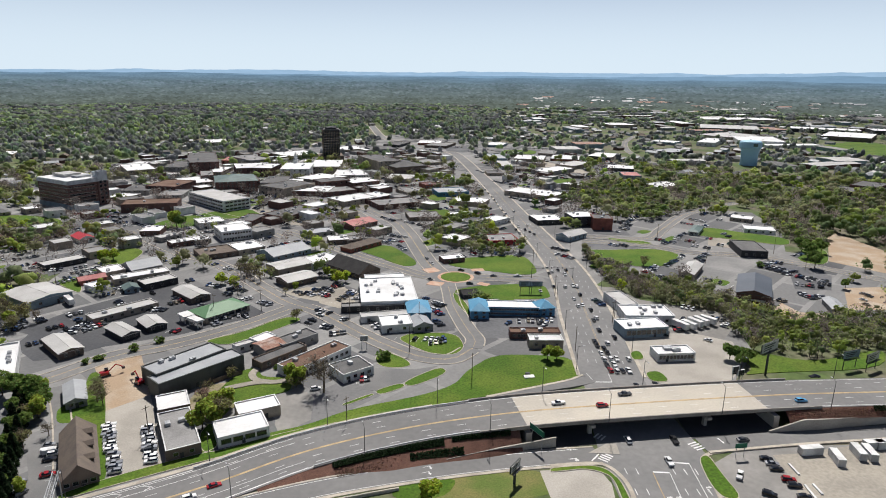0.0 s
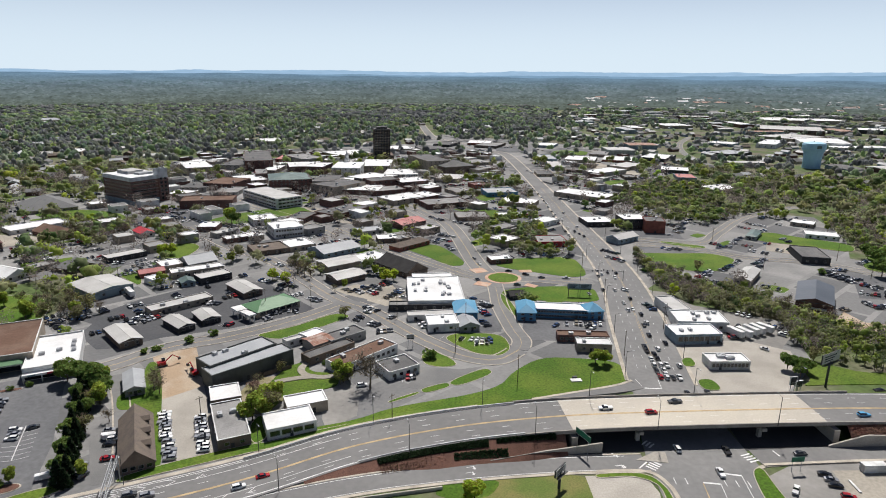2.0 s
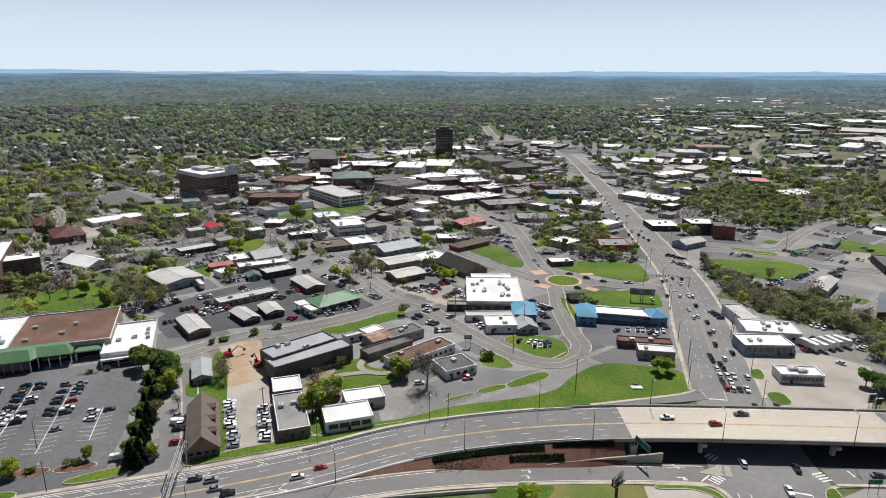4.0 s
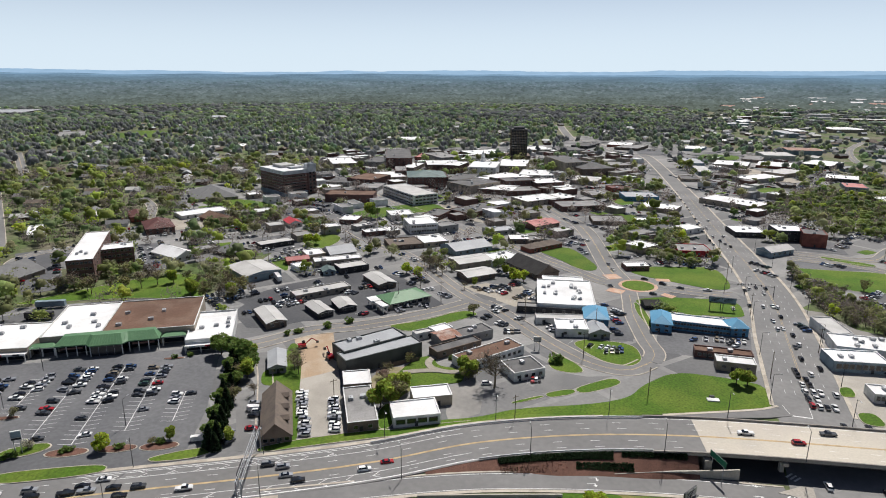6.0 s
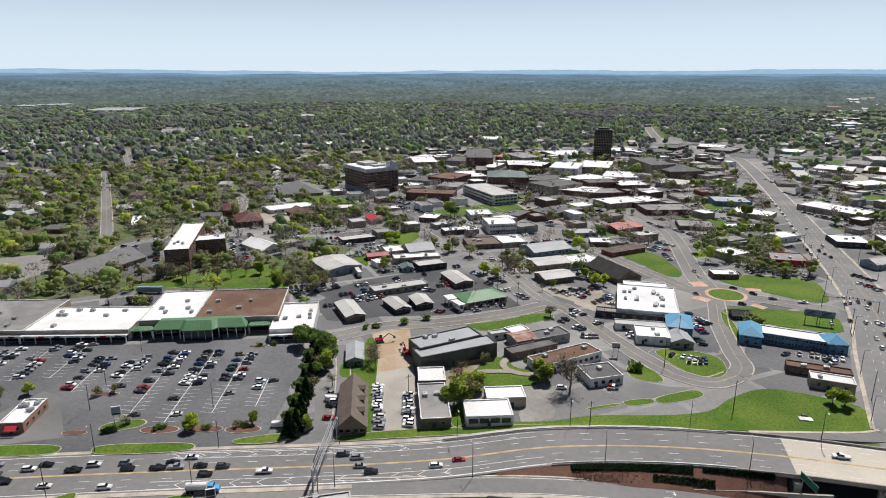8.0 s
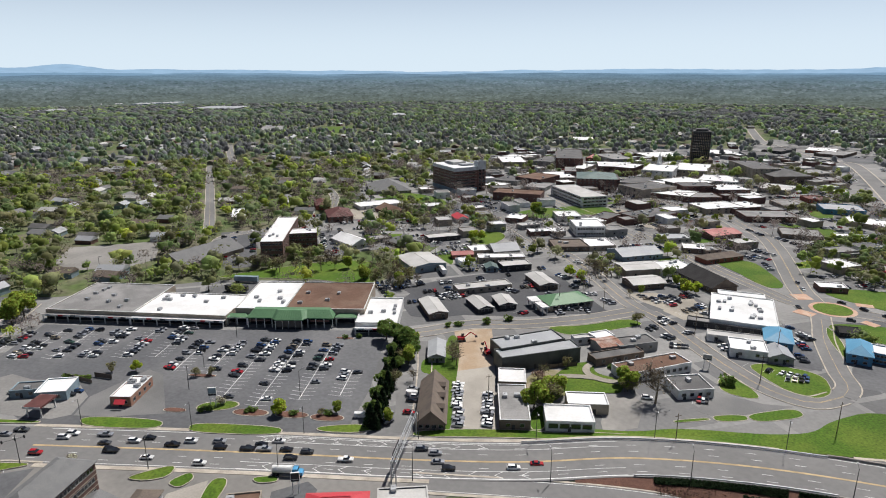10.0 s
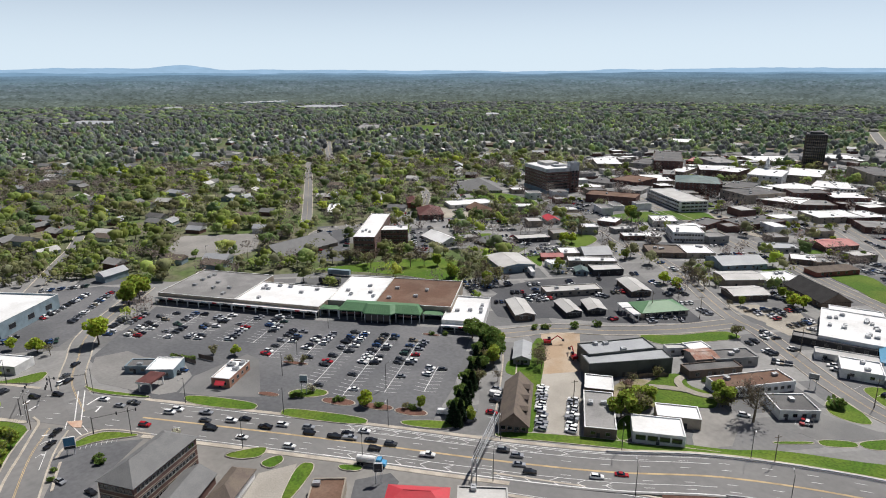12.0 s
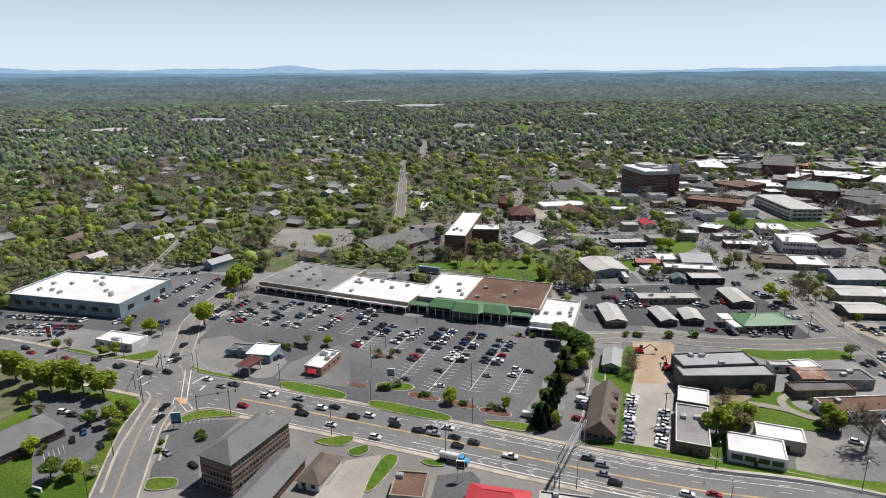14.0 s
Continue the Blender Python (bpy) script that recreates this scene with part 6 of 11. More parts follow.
building(16.3, 533.5, 22.3, 14.0, 2.957, 14.5, "tan", "white", "low commercial block with white roof", units=1, front=3, doors=0)
building(-17.1, 527.5, 27.1, 23.1, 2.968, 12.0, "brown", "grey", "low commercial block with gravel roof", units=1, front=3, doors=0)
building(-39.3, 579.4, 34.2, 18.9, 3.699, 27.0, "dark", "grey", "low commercial block with gravel roof", units=1, front=3, doors=0)
building(-33.6, 652.0, 22.1, 27.0, 2.99, 20.7, "tan", "grey", "low commercial block with gravel roof", units=1, front=3, doors=0)
building(-15.3, 682.7, 17.9, 16.8, 3.721, 27.7, "redbrick", "maroon", "low commercial block with red roof", units=1, front=3, doors=0)
building(73.7, 903.0, 22.3, 52.5, 7.132, 4.6, "bluegrey", "steel", "metal-roofed commercial hall beside a paved lot", units=1, front=3, doors=0)
building(80.8, 853.9, 16.4, 73.6, 4.463, 4.2, "bluegrey", "offwhite", "low commercial block with pale roof", units=1, front=3, doors=0)
building(162.3, 994.0, 25.9, 52.3, 3.754, -14.7, "tan", "grey", "low commercial block with gravel roof", units=1, front=3, doors=0)
building(103.7, 818.2, 20.3, 25.2, 3.045, -7.5, "brown", "dark", "low commercial block with tar roof", units=1, front=3, doors=0)
building(160.8, 765.4, 13.9, 22.0, 3.056, 3.8, "brown", "greyshingle", "low commercial block with red roof", units=1, front=3, doors=0)
building(178.7, 934.1, 40.4, 49.1, 3.067, -13.9, "redbrick", "white", "low commercial block with white roof", units=1, front=3, doors=0)
building(90.6, 1105.1, 29.6, 47.8, 3.798, -16.0, "bluegrey", "white", "low commercial block with white roof", units=1, front=3, doors=0)
building(-6.2, 1088.7, 37.8, 59.3, 3.809, -16.4, "brown", "grey", "low commercial block with gravel roof", units=1, front=3, doors=0)
building(-80.3, 1091.9, 28.6, 55.1, 3.82, -16.5, "dark", "dark", "low commercial block with tar roof", units=1, front=3, doors=0)
building(321.7, 1530.3, 33.1, 69.6, 3.831, 7.3, "tan", "white", "low commercial block with white roof", units=1, front=3, doors=0)
building(244.1, 685.7, 12.4, 44.2, 4.562, -50.4, "tan", "white", "low commercial block with white roof", units=1, front=3, doors=0)
building(62.1, 778.8, 20.4, 26.8, 3.133, 3.9, "tan", "dark", "low commercial block with tar roof", units=1, front=3, doors=0)
building(145.4, 1248.6, 22.4, 32.3, 3.864, -18.3, "tan", "white", "low commercial block with white roof", units=1, front=3, doors=0)

# downtown
building(-131.9, 636.5, 36.7, 32.7, 4.595, -3.7, "brick", "white", "downtown block with white flat roof", units=2, side=2, front=5, storeys=2, win=(1.6, 1.7))
building(-119.6, 670.7, 33.5, 22.5, 8.286, 33.8, "brick", "dark", "downtown block with dark tar roof", units=2, side=2, front=5, storeys=2, win=(1.6, 1.7))
building(-133.6, 694.3, 39.8, 41.0, 7.297, -29.7, "tan", "white", "downtown block with white flat roof", units=2, side=2, front=5, storeys=2, win=(1.6, 1.7))
building(-86.2, 592.1, 38.9, 26.2, 4.628, 45.8, "tan", "white", "downtown block with white flat roof", units=2, side=2, front=5, storeys=2, win=(1.6, 1.7))
building(-69.2, 604.8, 34.3, 24.1, 4.32, 50.1, "brick", "white", "downtown block with white flat roof", units=2, side=2, front=5, storeys=2, win=(1.6, 1.7))
building(-90.0, 677.9, 31.2, 28.1, 7.011, 34.4, "brick", "white", "downtown block with white flat roof", units=2, side=2, front=5, storeys=2, win=(1.6, 1.7))
building(-113.2, 733.1, 25.4, 43.0, 7.022, 2.5, "grey", "white", "downtown block with white flat roof", units=2, side=2, front=5, storeys=2, win=(1.6, 1.7))
building(-44.8, 577.3, 41.9, 25.7, 4.353, 27.8, "brick", "grey", "downtown block with gravel roof", units=2, side=2, front=5, storeys=2, win=(1.6, 1.7))
building(-49.3, 724.1, 29.5, 35.5, 4.364, -9.1, "grey", "offwhite", "downtown block with pale flat roof", units=2, side=2, front=5, storeys=2, win=(1.6, 1.7))
building(-71.9, 671.3, 22.8, 16.0, 3.655, 31.5, "tan", "white", "downtown block with white flat roof", units=2, side=2, front=5, storeys=1, win=(1.6, 1.7))
building(-145.8, 792.6, 35.6, 62.0, 9.066, 5.6, "tan", "white", "downtown block with white flat roof", units=2, side=2, front=5, storeys=2, win=(1.6, 1.7))
building(-172.3, 745.0, 33.2, 53.3, 12.077, 5.4, "white", "white", "downtown block with white flat roof", units=2, side=2, front=5, storeys=3, win=(1.6, 1.7))
building(-211.8, 756.0, 23.4, 38.3, 10.088, -3.4, "brick", "white", "downtown block with white flat roof", units=2, side=2, front=5, storeys=2, win=(1.6, 1.7))
building(-177.8, 668.9, 24.7, 45.9, 8.099, 3.8, "grey", "dark", "downtown block with dark tar roof", units=2, side=2, front=5, storeys=2, win=(1.6, 1.7))
building(-83.1, 811.6, 30.2, 68.9, 14.11, 29.0, "tan", "dark", "downtown block with dark tar roof", units=2, side=2, front=5, storeys=4, win=(1.6, 1.7))
building(-151.0, 1012.9, 40.8, 45.6, 3.721, 30.1, "tan", "white", "downtown block with white flat roof", units=2, side=2, front=5, storeys=1, win=(1.6, 1.7))
building(-100.9, 1013.7, 40.0, 45.7, 4.452, 21.7, "grey", "dark", "downtown block with dark tar roof", units=2, side=2, front=5, storeys=2, win=(1.6, 1.7))
building(-157.8, 663.6, 19.1, 33.2, 7.143, 12.6, "bluegrey", "white", "downtown block with white flat roof", units=2, side=2, front=5, storeys=2, win=(1.6, 1.7))
building(-109.6, 634.6, 35.9, 25.8, 4.474, 31.3, "brick", "grey", "downtown block with gravel roof", units=2, side=2, front=5, storeys=2, win=(1.6, 1.7))
building(-100.1, 734.1, 15.4, 42.9, 7.165, 21.3, "white", "white", "downtown block with white flat roof", units=2, side=2, front=5, storeys=2, win=(1.6, 1.7))
building(-216.4, 929.0, 56.1, 52.4, 4.496, 41.2, "tan", "white", "downtown block with white flat roof", units=2, side=2, front=5, storeys=2, win=(1.6, 1.7))
building(-11.1, 680.3, 16.5, 20.5, 3.787, -1.9, "redbrick", "maroon", "downtown block with red roof", units=2, side=2, front=5, storeys=1, win=(1.6, 1.7))
building(-23.1, 865.3, 31.7, 33.1, 3.798, 40.2, "tan", "grey", "downtown block with gravel roof", units=2, side=2, front=5, storeys=1, win=(1.6, 1.7))
building(-8.4, 812.5, 19.2, 27.9, 3.809, 21.4, "brick", "grey", "downtown block with gravel roof", units=2, side=2, front=5, storeys=1, win=(1.6, 1.7))
building(-203.7, 677.2, 7.5, 41.4, 8.22, 21.3, "brick", "dark", "downtown block with dark tar roof", units=2, side=2, front=5, storeys=2, win=(1.6, 1.7))
building(-34.0, 644.5, 21.4, 26.0, 3.111, 30.6, "tan", "grey", "downtown block with gravel roof", units=2, side=2, front=5, storeys=1, win=(1.6, 1.7))
building(4.6, 736.7, 12.5, 15.1, 3.122, 21.3, "tan", "white", "downtown block with white flat roof", units=2, side=2, front=5, storeys=1, win=(1.6, 1.7))
building(-24.8, 1123.8, 39.1, 47.0, 3.853, -3.7, "redbrick", "white", "downtown block with white flat roof", units=2, side=2, front=5, storeys=1, win=(1.6, 1.7))
building(-54.7, 797.2, 42.9, 55.8, 9.264, 33.6, "brown", "dark", "civic hall with dark hipped roof", rise=5, form='hip')
building(-307.7, 810.8, 33.8, 102.0, 12.275, 21.6, "brick", "dark", "downtown block with dark tar roof", units=2, side=2, front=5, storeys=3, win=(1.6, 1.7))
building(-231.0, 763.9, 40.7, 42.2, 9.286, 21.5, "brick", "white", "downtown block with white flat roof", units=2, side=2, front=5, storeys=2, win=(1.6, 1.7))
building(-252.5, 829.2, 30.7, 57.7, 10.297, 44.1, "grey", "grey", "downtown block with gravel roof", units=2, side=2, front=5, storeys=2, win=(1.6, 1.7))
building(-361.7, 746.5, 30.4, 57.6, 8.308, 33.5, "tan", "white", "downtown block with white flat roof", units=2, side=2, front=5, storeys=2, win=(1.6, 1.7))
building(-388.7, 795.6, 22.8, 53.2, 4.32, -9.4, "tan", "white", "downtown block with white flat roof", units=2, side=2, front=5, storeys=2, win=(1.6, 1.7))
building(-279.5, 644.2, 32.0, 40.5, 7.011, -7.6, "brick", "brown", "brick block with brown roof", units=2, side=2, front=5, storeys=2, win=(1.6, 1.7))
building(-321.0, 773.3, 26.7, 47.0, 8.022, 2.4, "grey", "dark", "downtown block with dark tar roof", units=2, side=2, front=5, storeys=2, win=(1.6, 1.7))
building(-270.3, 681.5, 28.4, 43.3, 4.353, 38.1, "tan", "white", "downtown block with white flat roof", units=2, side=2, front=5, storeys=2, win=(1.6, 1.7))
building(-305.2, 595.2, 21.2, 23.4, 2.924, -5.8, "tan", "white", "downtown block with white flat roof", units=2, side=2, front=5, storeys=1, win=(1.6, 1.7))
building(-159.4, 640.5, 34.5, 44.5, 8.055, -31.9, "tan", "dark", "downtown block with dark tar roof", units=2, side=2, front=5, storeys=2, win=(1.6, 1.7))
building(-379.2, 1061.4, 33.5, 52.8, 7.066, 21.9, "tan", "white", "downtown block with white flat roof", units=2, side=2, front=5, storeys=2, win=(1.6, 1.7))
building(-304.2, 630.9, 26.4, 36.5, 4.397, 4.8, "grey", "dark", "downtown block with dark tar roof", units=2, side=2, front=5, storeys=2, win=(1.6, 1.7))
building(-263.2, 611.2, 23.7, 33.0, 3.688, 4.6, "grey", "grey", "downtown block with gravel roof", units=2, side=2, front=5, storeys=1, win=(1.6, 1.7))
building(-278.5, 834.0, 17.5, 41.4, 8.099, 5.5, "redbrick", "palered", "downtown block with red roof", units=2, side=2, front=5, storeys=2, win=(1.6, 1.7))
building(-269.1, 760.9, 16.6, 44.7, 4.43, 0.5, "tan", "white", "downtown block with white flat roof", units=2, side=2, front=5, storeys=2, win=(1.6, 1.7))
building(-610.3, 892.8, 16.5, 41.7, 4.441, 21.8, "tan", "white", "downtown block with white flat roof", units=2, side=2, front=5, storeys=2, win=(1.6, 1.7))
building(-1031.4, 1424.3, 37.6, 89.0, 4.452, 22.7, "tan", "white", "downtown block with white flat roof", units=2, side=2, front=5, storeys=2, win=(1.6, 1.7))
building(-267.6, 712.1, 13.4, 38.0, 7.143, 21.4, "brick", "grey", "downtown block with gravel roof", units=2, side=2, front=5, storeys=2, win=(1.6, 1.7))
building(-256.6, 547.9, 45.5, 23.4, 7.154, 13.8, "brick", "brown", "broad low brick office with brown roof", units=1, side=5)
building(-206.0, 571.6, 25.5, 65.0, 9.165, 47.9, "white", "offwhite", "pale concrete parking garage with open decks", name='parking_garage', category='garage', units=0, storeys=3, front=6, side=14, win=(4.2, 1.5), doors=0)
building(-215.4, 650.2, 39.8, 43.5, 12.176, 21.3, "brick", "teal", "brick office block with teal hipped roof", storeys=4, side=6, front=9, rise=4, form='hip')

# far left of the woods
building(-2133.0, 1410.3, 66.0, 143.9, 7.187, 41.5, "bluegrey", "steel", "far grey-roofed hall above the woods", units=0, name='distant_hall', front=4, win=(3, 2))
building(-2112.4, 1492.9, 62.2, 148.9, 7.198, 41.3, "bluegrey", "steel", "far dark hall above the woods", units=0, name='distant_hall', front=4, win=(3, 2))
building(-2273.9, 1359.8, 97.5, 105.2, 4.529, 12.1, "tan", "steel", "far grey-roofed hall above the woods", units=0, name='distant_hall', front=4, win=(3, 2))
building(-2066.1, 1304.0, 52.5, 127.8, 4.54, 42.0, "tan", "offwhite", "far white-roofed hall above the woods", units=0, name='distant_hall', front=4, win=(3, 2))
building(-1609.0, 622.9, 122.8, 123.5, 3.831, 35.9, "tan", "steel", "far grey-roofed hall above the woods", units=0, name='distant_hall', front=4, win=(3, 2))
building(-1569.5, 243.5, 110.1, 57.7, 3.842, 17.7, "dark", "steel", "far grey-roofed hall above the woods", units=0, name='distant_hall', front=4, win=(3, 2))
building(-1009.5, 947.4, 46.9, 101.8, 3.853, 44.8, "brick", "grey", "far white-roofed hall above the woods", units=0, name='distant_hall', front=4, win=(3, 2))
building(-2032.9, 1043.4, 114.1, 181.9, 4.584, 25.8, "tan", "steel", "far grey-roofed hall above the woods", units=0, name='distant_hall', front=4, win=(3, 2))
building(-1470.8, 370.5, 68.7, 81.7, 3.875, 34.4, "tan", "offwhite", "far white-roofed hall above the woods", units=0, name='distant_hall', front=4, win=(3, 2))
building(-1686.4, 1375.7, 138.9, 166.9, 7.286, 28.5, "dark", "steel", "far dark hall above the woods", units=0, name='distant_hall', front=4, win=(3, 2))
building(-1050.5, 1443.5, 43.8, 93.4, 4.617, 43.6, "tan", "steel", "far grey-roofed hall above the woods", units=0, name='distant_hall', front=4, win=(3, 2))

# close by the highway
building(-169.2, 67.3, 11.9, 25.8, 10.522, 23.2, "brick", "greyshingle", "three-storey brick office with grey hipped roof", storeys=3, front=8, side=16, rise=4, form='hip')
building(-154.9, 67.2, 9.9, 24.8, 3.273, 31.7, "brick", "greyshingle", "low brick wing with grey roof", rise=3, form='gable')
office = [o for o in scene.objects if o.get("label", "").startswith("three-storey brick office")][0]
for z_ in (0.9, 3.0, 4.4, 6.5, 7.9, 10.1):      # pale stone bands round the brick
    boxed("stone_band", [(-6.02, 6.02, -12.97, -12.904, z_, z_ + 0.3), (5.954, 6.02, -12.9, 12.9, z_, z_ + 0.3), (-6.02, -5.954, -12.9, 12.9, z_, z_ + 0.3)], M_WALL["tan"], office, "pale stone band")
building(-230.7, 12.1, 30.1, 15.3, 3.284, 104.8, "brick", "greyshingle", "brick clinic with broad grey hipped roof", rise=4, front=12, form='hip')
building(-150.1, 81.5, 7.0, 14.2, 2.935, 30.2, "white", "shingle", "white house with brown shingle roof", name='house', category='house', rise=2.5, form='hip')
building(-125.1, 96.1, 9.6, 11.5, 3.666, 41.2, "tan", "brown", "flat brown-roofed shop with yellow edge", units=1)
building(-103.7, 110.5, 17.0, 9.7, 3.677, 35.2, "white", "red", "shop with bright red metal roof", rise=2.5, form='hip')
building(-90.7, 123.6, 14.1, 5.6, 3.688, 36.9, "dark", "offwhite", "shop with flat pale roof and dark rim", units=1)
building(-112.9, 173.6, 10.0, 30.5, 2.619, 30.0, "brown", "shingle", "long brown-shingled hall with dormers", rise=5, side=8, front=4, form='gable')
building(-135.8, 212.2, 6.9, 16.4, 2.9, 31.5, "grey", "steel", "small grey gabled shed", name='shed', category='shed', form='gable')
building(-95.8, 227.5, 35.3, 9.1, 6.421, 48.7, "greengrey", "steel", "large dark sheet-metal warehouse with grey roof", front=0, units=0)
building(-102.9, 233.2, 30.2, 11.2, 7.032, 52.5, "greengrey", "steel", "raised back hall of the grey warehouse", front=0, units=3)
building(-96.7, 205.6, 10.6, 11.6, 3.4, 27.5, "brown", "white", "white front office of the flat store", units=0)
building(-87.1, 186.9, 10.5, 25.6, 3.614, 29.0, "brown", "grey", "flat store with weathered gravel roof and white rim", units=2, rim='white')
building(-67.2, 189.5, 16.5, 11.4, 3.765, 28.0, "white", "white", "white-roofed car wash hall with dark open front", units=0, front=4, win=(3.5, 3.0))
building(-65.4, 202.8, 14.4, 8.8, 3.776, 28.0, "tan", "white", "white-roofed store shed beside a paved lot", units=0, front=0)
building(-75.4, 256.0, 10.0, 9.7, 3.787, 48.0, "grey", "rust", "shed with rusting metal roof", rise=1, form='gable')
building(-65.7, 263.3, 18.8, 9.0, 3.798, 48.0, "grey", "dark", "dark tar-roofed workshop beside a paved lot")
building(-86.8, 257.6, 9.5, 4.2, 3.089, 45.1, "white", "offwhite", "pale-roofed shed beside a paved lot", units=0)
building(-80.1, 263.3, 9.5, 6.9, 3.46, 52.4, "white", "white", "white-roofed shed beside a paved lot", units=0)
building(-68.7, 248.2, 23.4, 6.7, 3.111, 50.6, "brown", "dark", "long dark shed beside a paved lot", units=0)
building(-52.9, 244.3, 31.3, 10.3, 3.842, 52.1, "white", "brown", "long white workshop with rusty brown flat roof", front=10)
building(-36.7, 235.7, 14.0, 12.2, 3.493, 38.3, "white", "dark", "small white shop with dark flat roof", front=4, units=1)


# ---- tall landmarks ----
def office_tower(x, y, rot, w, d, h):
    b = empty("office_tower", x, y, rot)
    tagged(b, "black glazed office tower with vertical ribs", "tower")
    boxed("wall", (-w / 2, w / 2, -d / 2, d / 2, 0, h), M_WALL["dark"], b)
    boxed("podium", (-w / 2 - 7, w / 2 + 5, -d / 2 - 5, d / 2 + 4, 0, 7), M_WALL["brown"], b)
    boxed("penthouse", (-w * 0.34, w * 0.34, -d * 0.34, d * 0.34, h + 1.1, h + 3.5), M_WALL["dark"], b)
    boxed("roof", (-w / 2 + 0.4, w / 2 - 0.4, -d / 2 + 0.4, d / 2 - 0.4, h, h + 1.1), M_ROOF["dark"], b)
    rib = box_mesh("rib", 0.5, 0.5, h - 8, M_WALL["brown"], 7.5)
    for i in range(11):
        for s in (-1, 1):
            o = under("rib", rib, b)
            o.matrix_basis = pose((i / 10 - 0.5) * w, s * (d / 2 + 0.25), 0)
    for i in range(1, 9):
        for s in (-1, 1):
            o = under("rib", rib, b)
            o.matrix_basis = pose(s * (w / 2 + 0.25), (i / 9 - 0.5) * d, 0)
    for k in range(9):
        for s in (-1, 1):
            o = under("window", box_mesh("window_band", w * 0.94, 0.12, 1.7, M_GLASS), b)
            o.matrix_basis = pose(0, s * (d / 2 + 0.03), 9 + k * (h - 10) / 9)
            o = under("window", box_mesh("window_band", 0.12, d * 0.94, 1.7, M_GLASS), b)
            o.matrix_basis = pose(s * (w / 2 + 0.03), 0, 9 + k * (h - 10) / 9)
    TREE_KEEPOUT.append((x, y, w + 14, d + 14, rot))


office_tower(-159, 898, 14, 22, 24, 42)


def hospital(x, y, rot, w, d, h):
    b = empty("office_block", x, y, rot)
    tagged(b, "seven-storey dark brick office block with white top band", "office")
    top = h - 3.4
    boxed("wall", (-w / 2, w / 2, -d / 2, d / 2, 0, top), M_WALL["brick"], b)
    boxed("top_storey", (-w / 2 - 0.4, w / 2 + 0.4, -d / 2 - 0.4, d / 2 + 0.4, top, h), M_WALL["palegrey"], b)
    boxed("roof", (-w / 2 + 0.2, w / 2 - 0.2, -d / 2 + 0.2, d / 2 - 0.2, h, h + 0.25), M_ROOF["white"], b)
    boxed("plant_room", (-w * 0.22, w * 0.22, -d * 0.05, d * 0.34, h + 0.25, h + 3.0), M_ROOF["offwhite"], b)
    boxed("plant_room", (-w * 0.1, w * 0.3, -d * 0.3, -d * 0.12, h + 0.25, h + 1.9), M_ROOF["steel"], b)
    boxed("stair_tower", (w / 2 - 9, w / 2 + 0.8, -d / 2 - 0.9, -d / 2 + 6, 0, top), M_WALL["brick"], b)
    boxed("stair_head", [(w / 2 - 9, w / 2 + 0.8, -d / 2 - 0.9, -d / 2 - 0.3, top, h + 5.5), (w / 2 + 0.2, w / 2 + 0.8, -d / 2 - 0.3, -d / 2 + 6, top, h + 5.5),
                         (w / 2 - 9, w / 2 - 8.4, -d / 2 - 0.3, -d / 2 + 6, top, h + 5.5), (w / 2 - 8.4, w / 2 + 0.2, -d / 2 + 5.4, -d / 2 + 6, top, h + 5.5)], M_WALL["palegrey"], b, "pale framed stair head")
    boxed("base", (-w / 2 - 0.6, w / 2 - 9.2, -d / 2 - 0.6, d / 2 + 0.6, 0, 4.2), M_WALL["bluegrey"], b)
    for k in range(1, 6):       # pale string courses between storeys
        z = 4.2 + k * (top - 4.2) / 6
        boxed("string_course", [(-w / 2 - 0.08, w / 2 - 9.1, -d / 2 - 0.08, -d / 2 - 0.004, z, z + 0.25), (-w / 2 - 0.08, -w / 2 - 0.004, -d / 2, d / 2, z, z + 0.25)], M_WALL["tan"], b)
    facade(b, w - 12, d / 2, 0, 9, 6, h - 5, 1.9, 2.6, 1.6, x_mid=-5.5)
    facade(b, d * 0.95, w / 2, -90, 12, 6, h - 5, 1.9, 2.4, 1.6)
    facade(b, d * 0.95, w / 2, 90, 12, 6, h - 5, 1.9, 2.4, 1.6)
    facade(b, 8, d / 2 + 0.9, 0, 2, 6, top, 2.4, 2.6, 1.8, x_mid=w / 2 - 4)
    TREE_KEEPOUT.append((x, y, w + 8, d + 8, rot))


hospital(-336, 568, 60, 35, 47, 25)


def lathe(bm, prof, n=24, cx=0.0, cy=0.0):
    rows = [[bm.verts.new((cx + r * math.cos(i * math.tau / n), cy + r * math.sin(i * math.tau / n), z)) for i in range(n)] for r, z in prof]
    for a, b in zip(rows, rows[1:]):
        for i in range(n):
            bm.faces.new((a[i], a[(i + 1) % n], b[(i + 1) % n], b[i]))
    bm.faces.new(rows[-1])


M_TANK = mat("pale_blue_paint", (0.36, 0.58, 0.71), 0.5, 0.05, 0.1, 1.0, second=(0.33, 0.54, 0.67))
wt = empty("water_tower", 430, 897)
tagged(wt, "pale blue water tower on a fluted column", "water tower")
bm = bmesh.new()
lathe(bm, [(11.6, 0), (11.2, 4), (11.2, 14), (12.0, 20), (13.4, 23.5)])
part("column", bm, M_TANK, wt)
bm = bmesh.new()
lathe(bm, [(13.4, 23.5), (14.7, 24.8), (14.8, 31), (13.9, 33.2), (9, 34.6), (3, 35.1)])
part("tank", bm, M_TANK, wt)
TREE_KEEPOUT.append((410, 857, 36, 120, -25.6))
boxed("emblem", (-3, 3, -14.98, -14.7, 27, 31), M_ROOF["teal"], wt, "dark teal emblem panel")

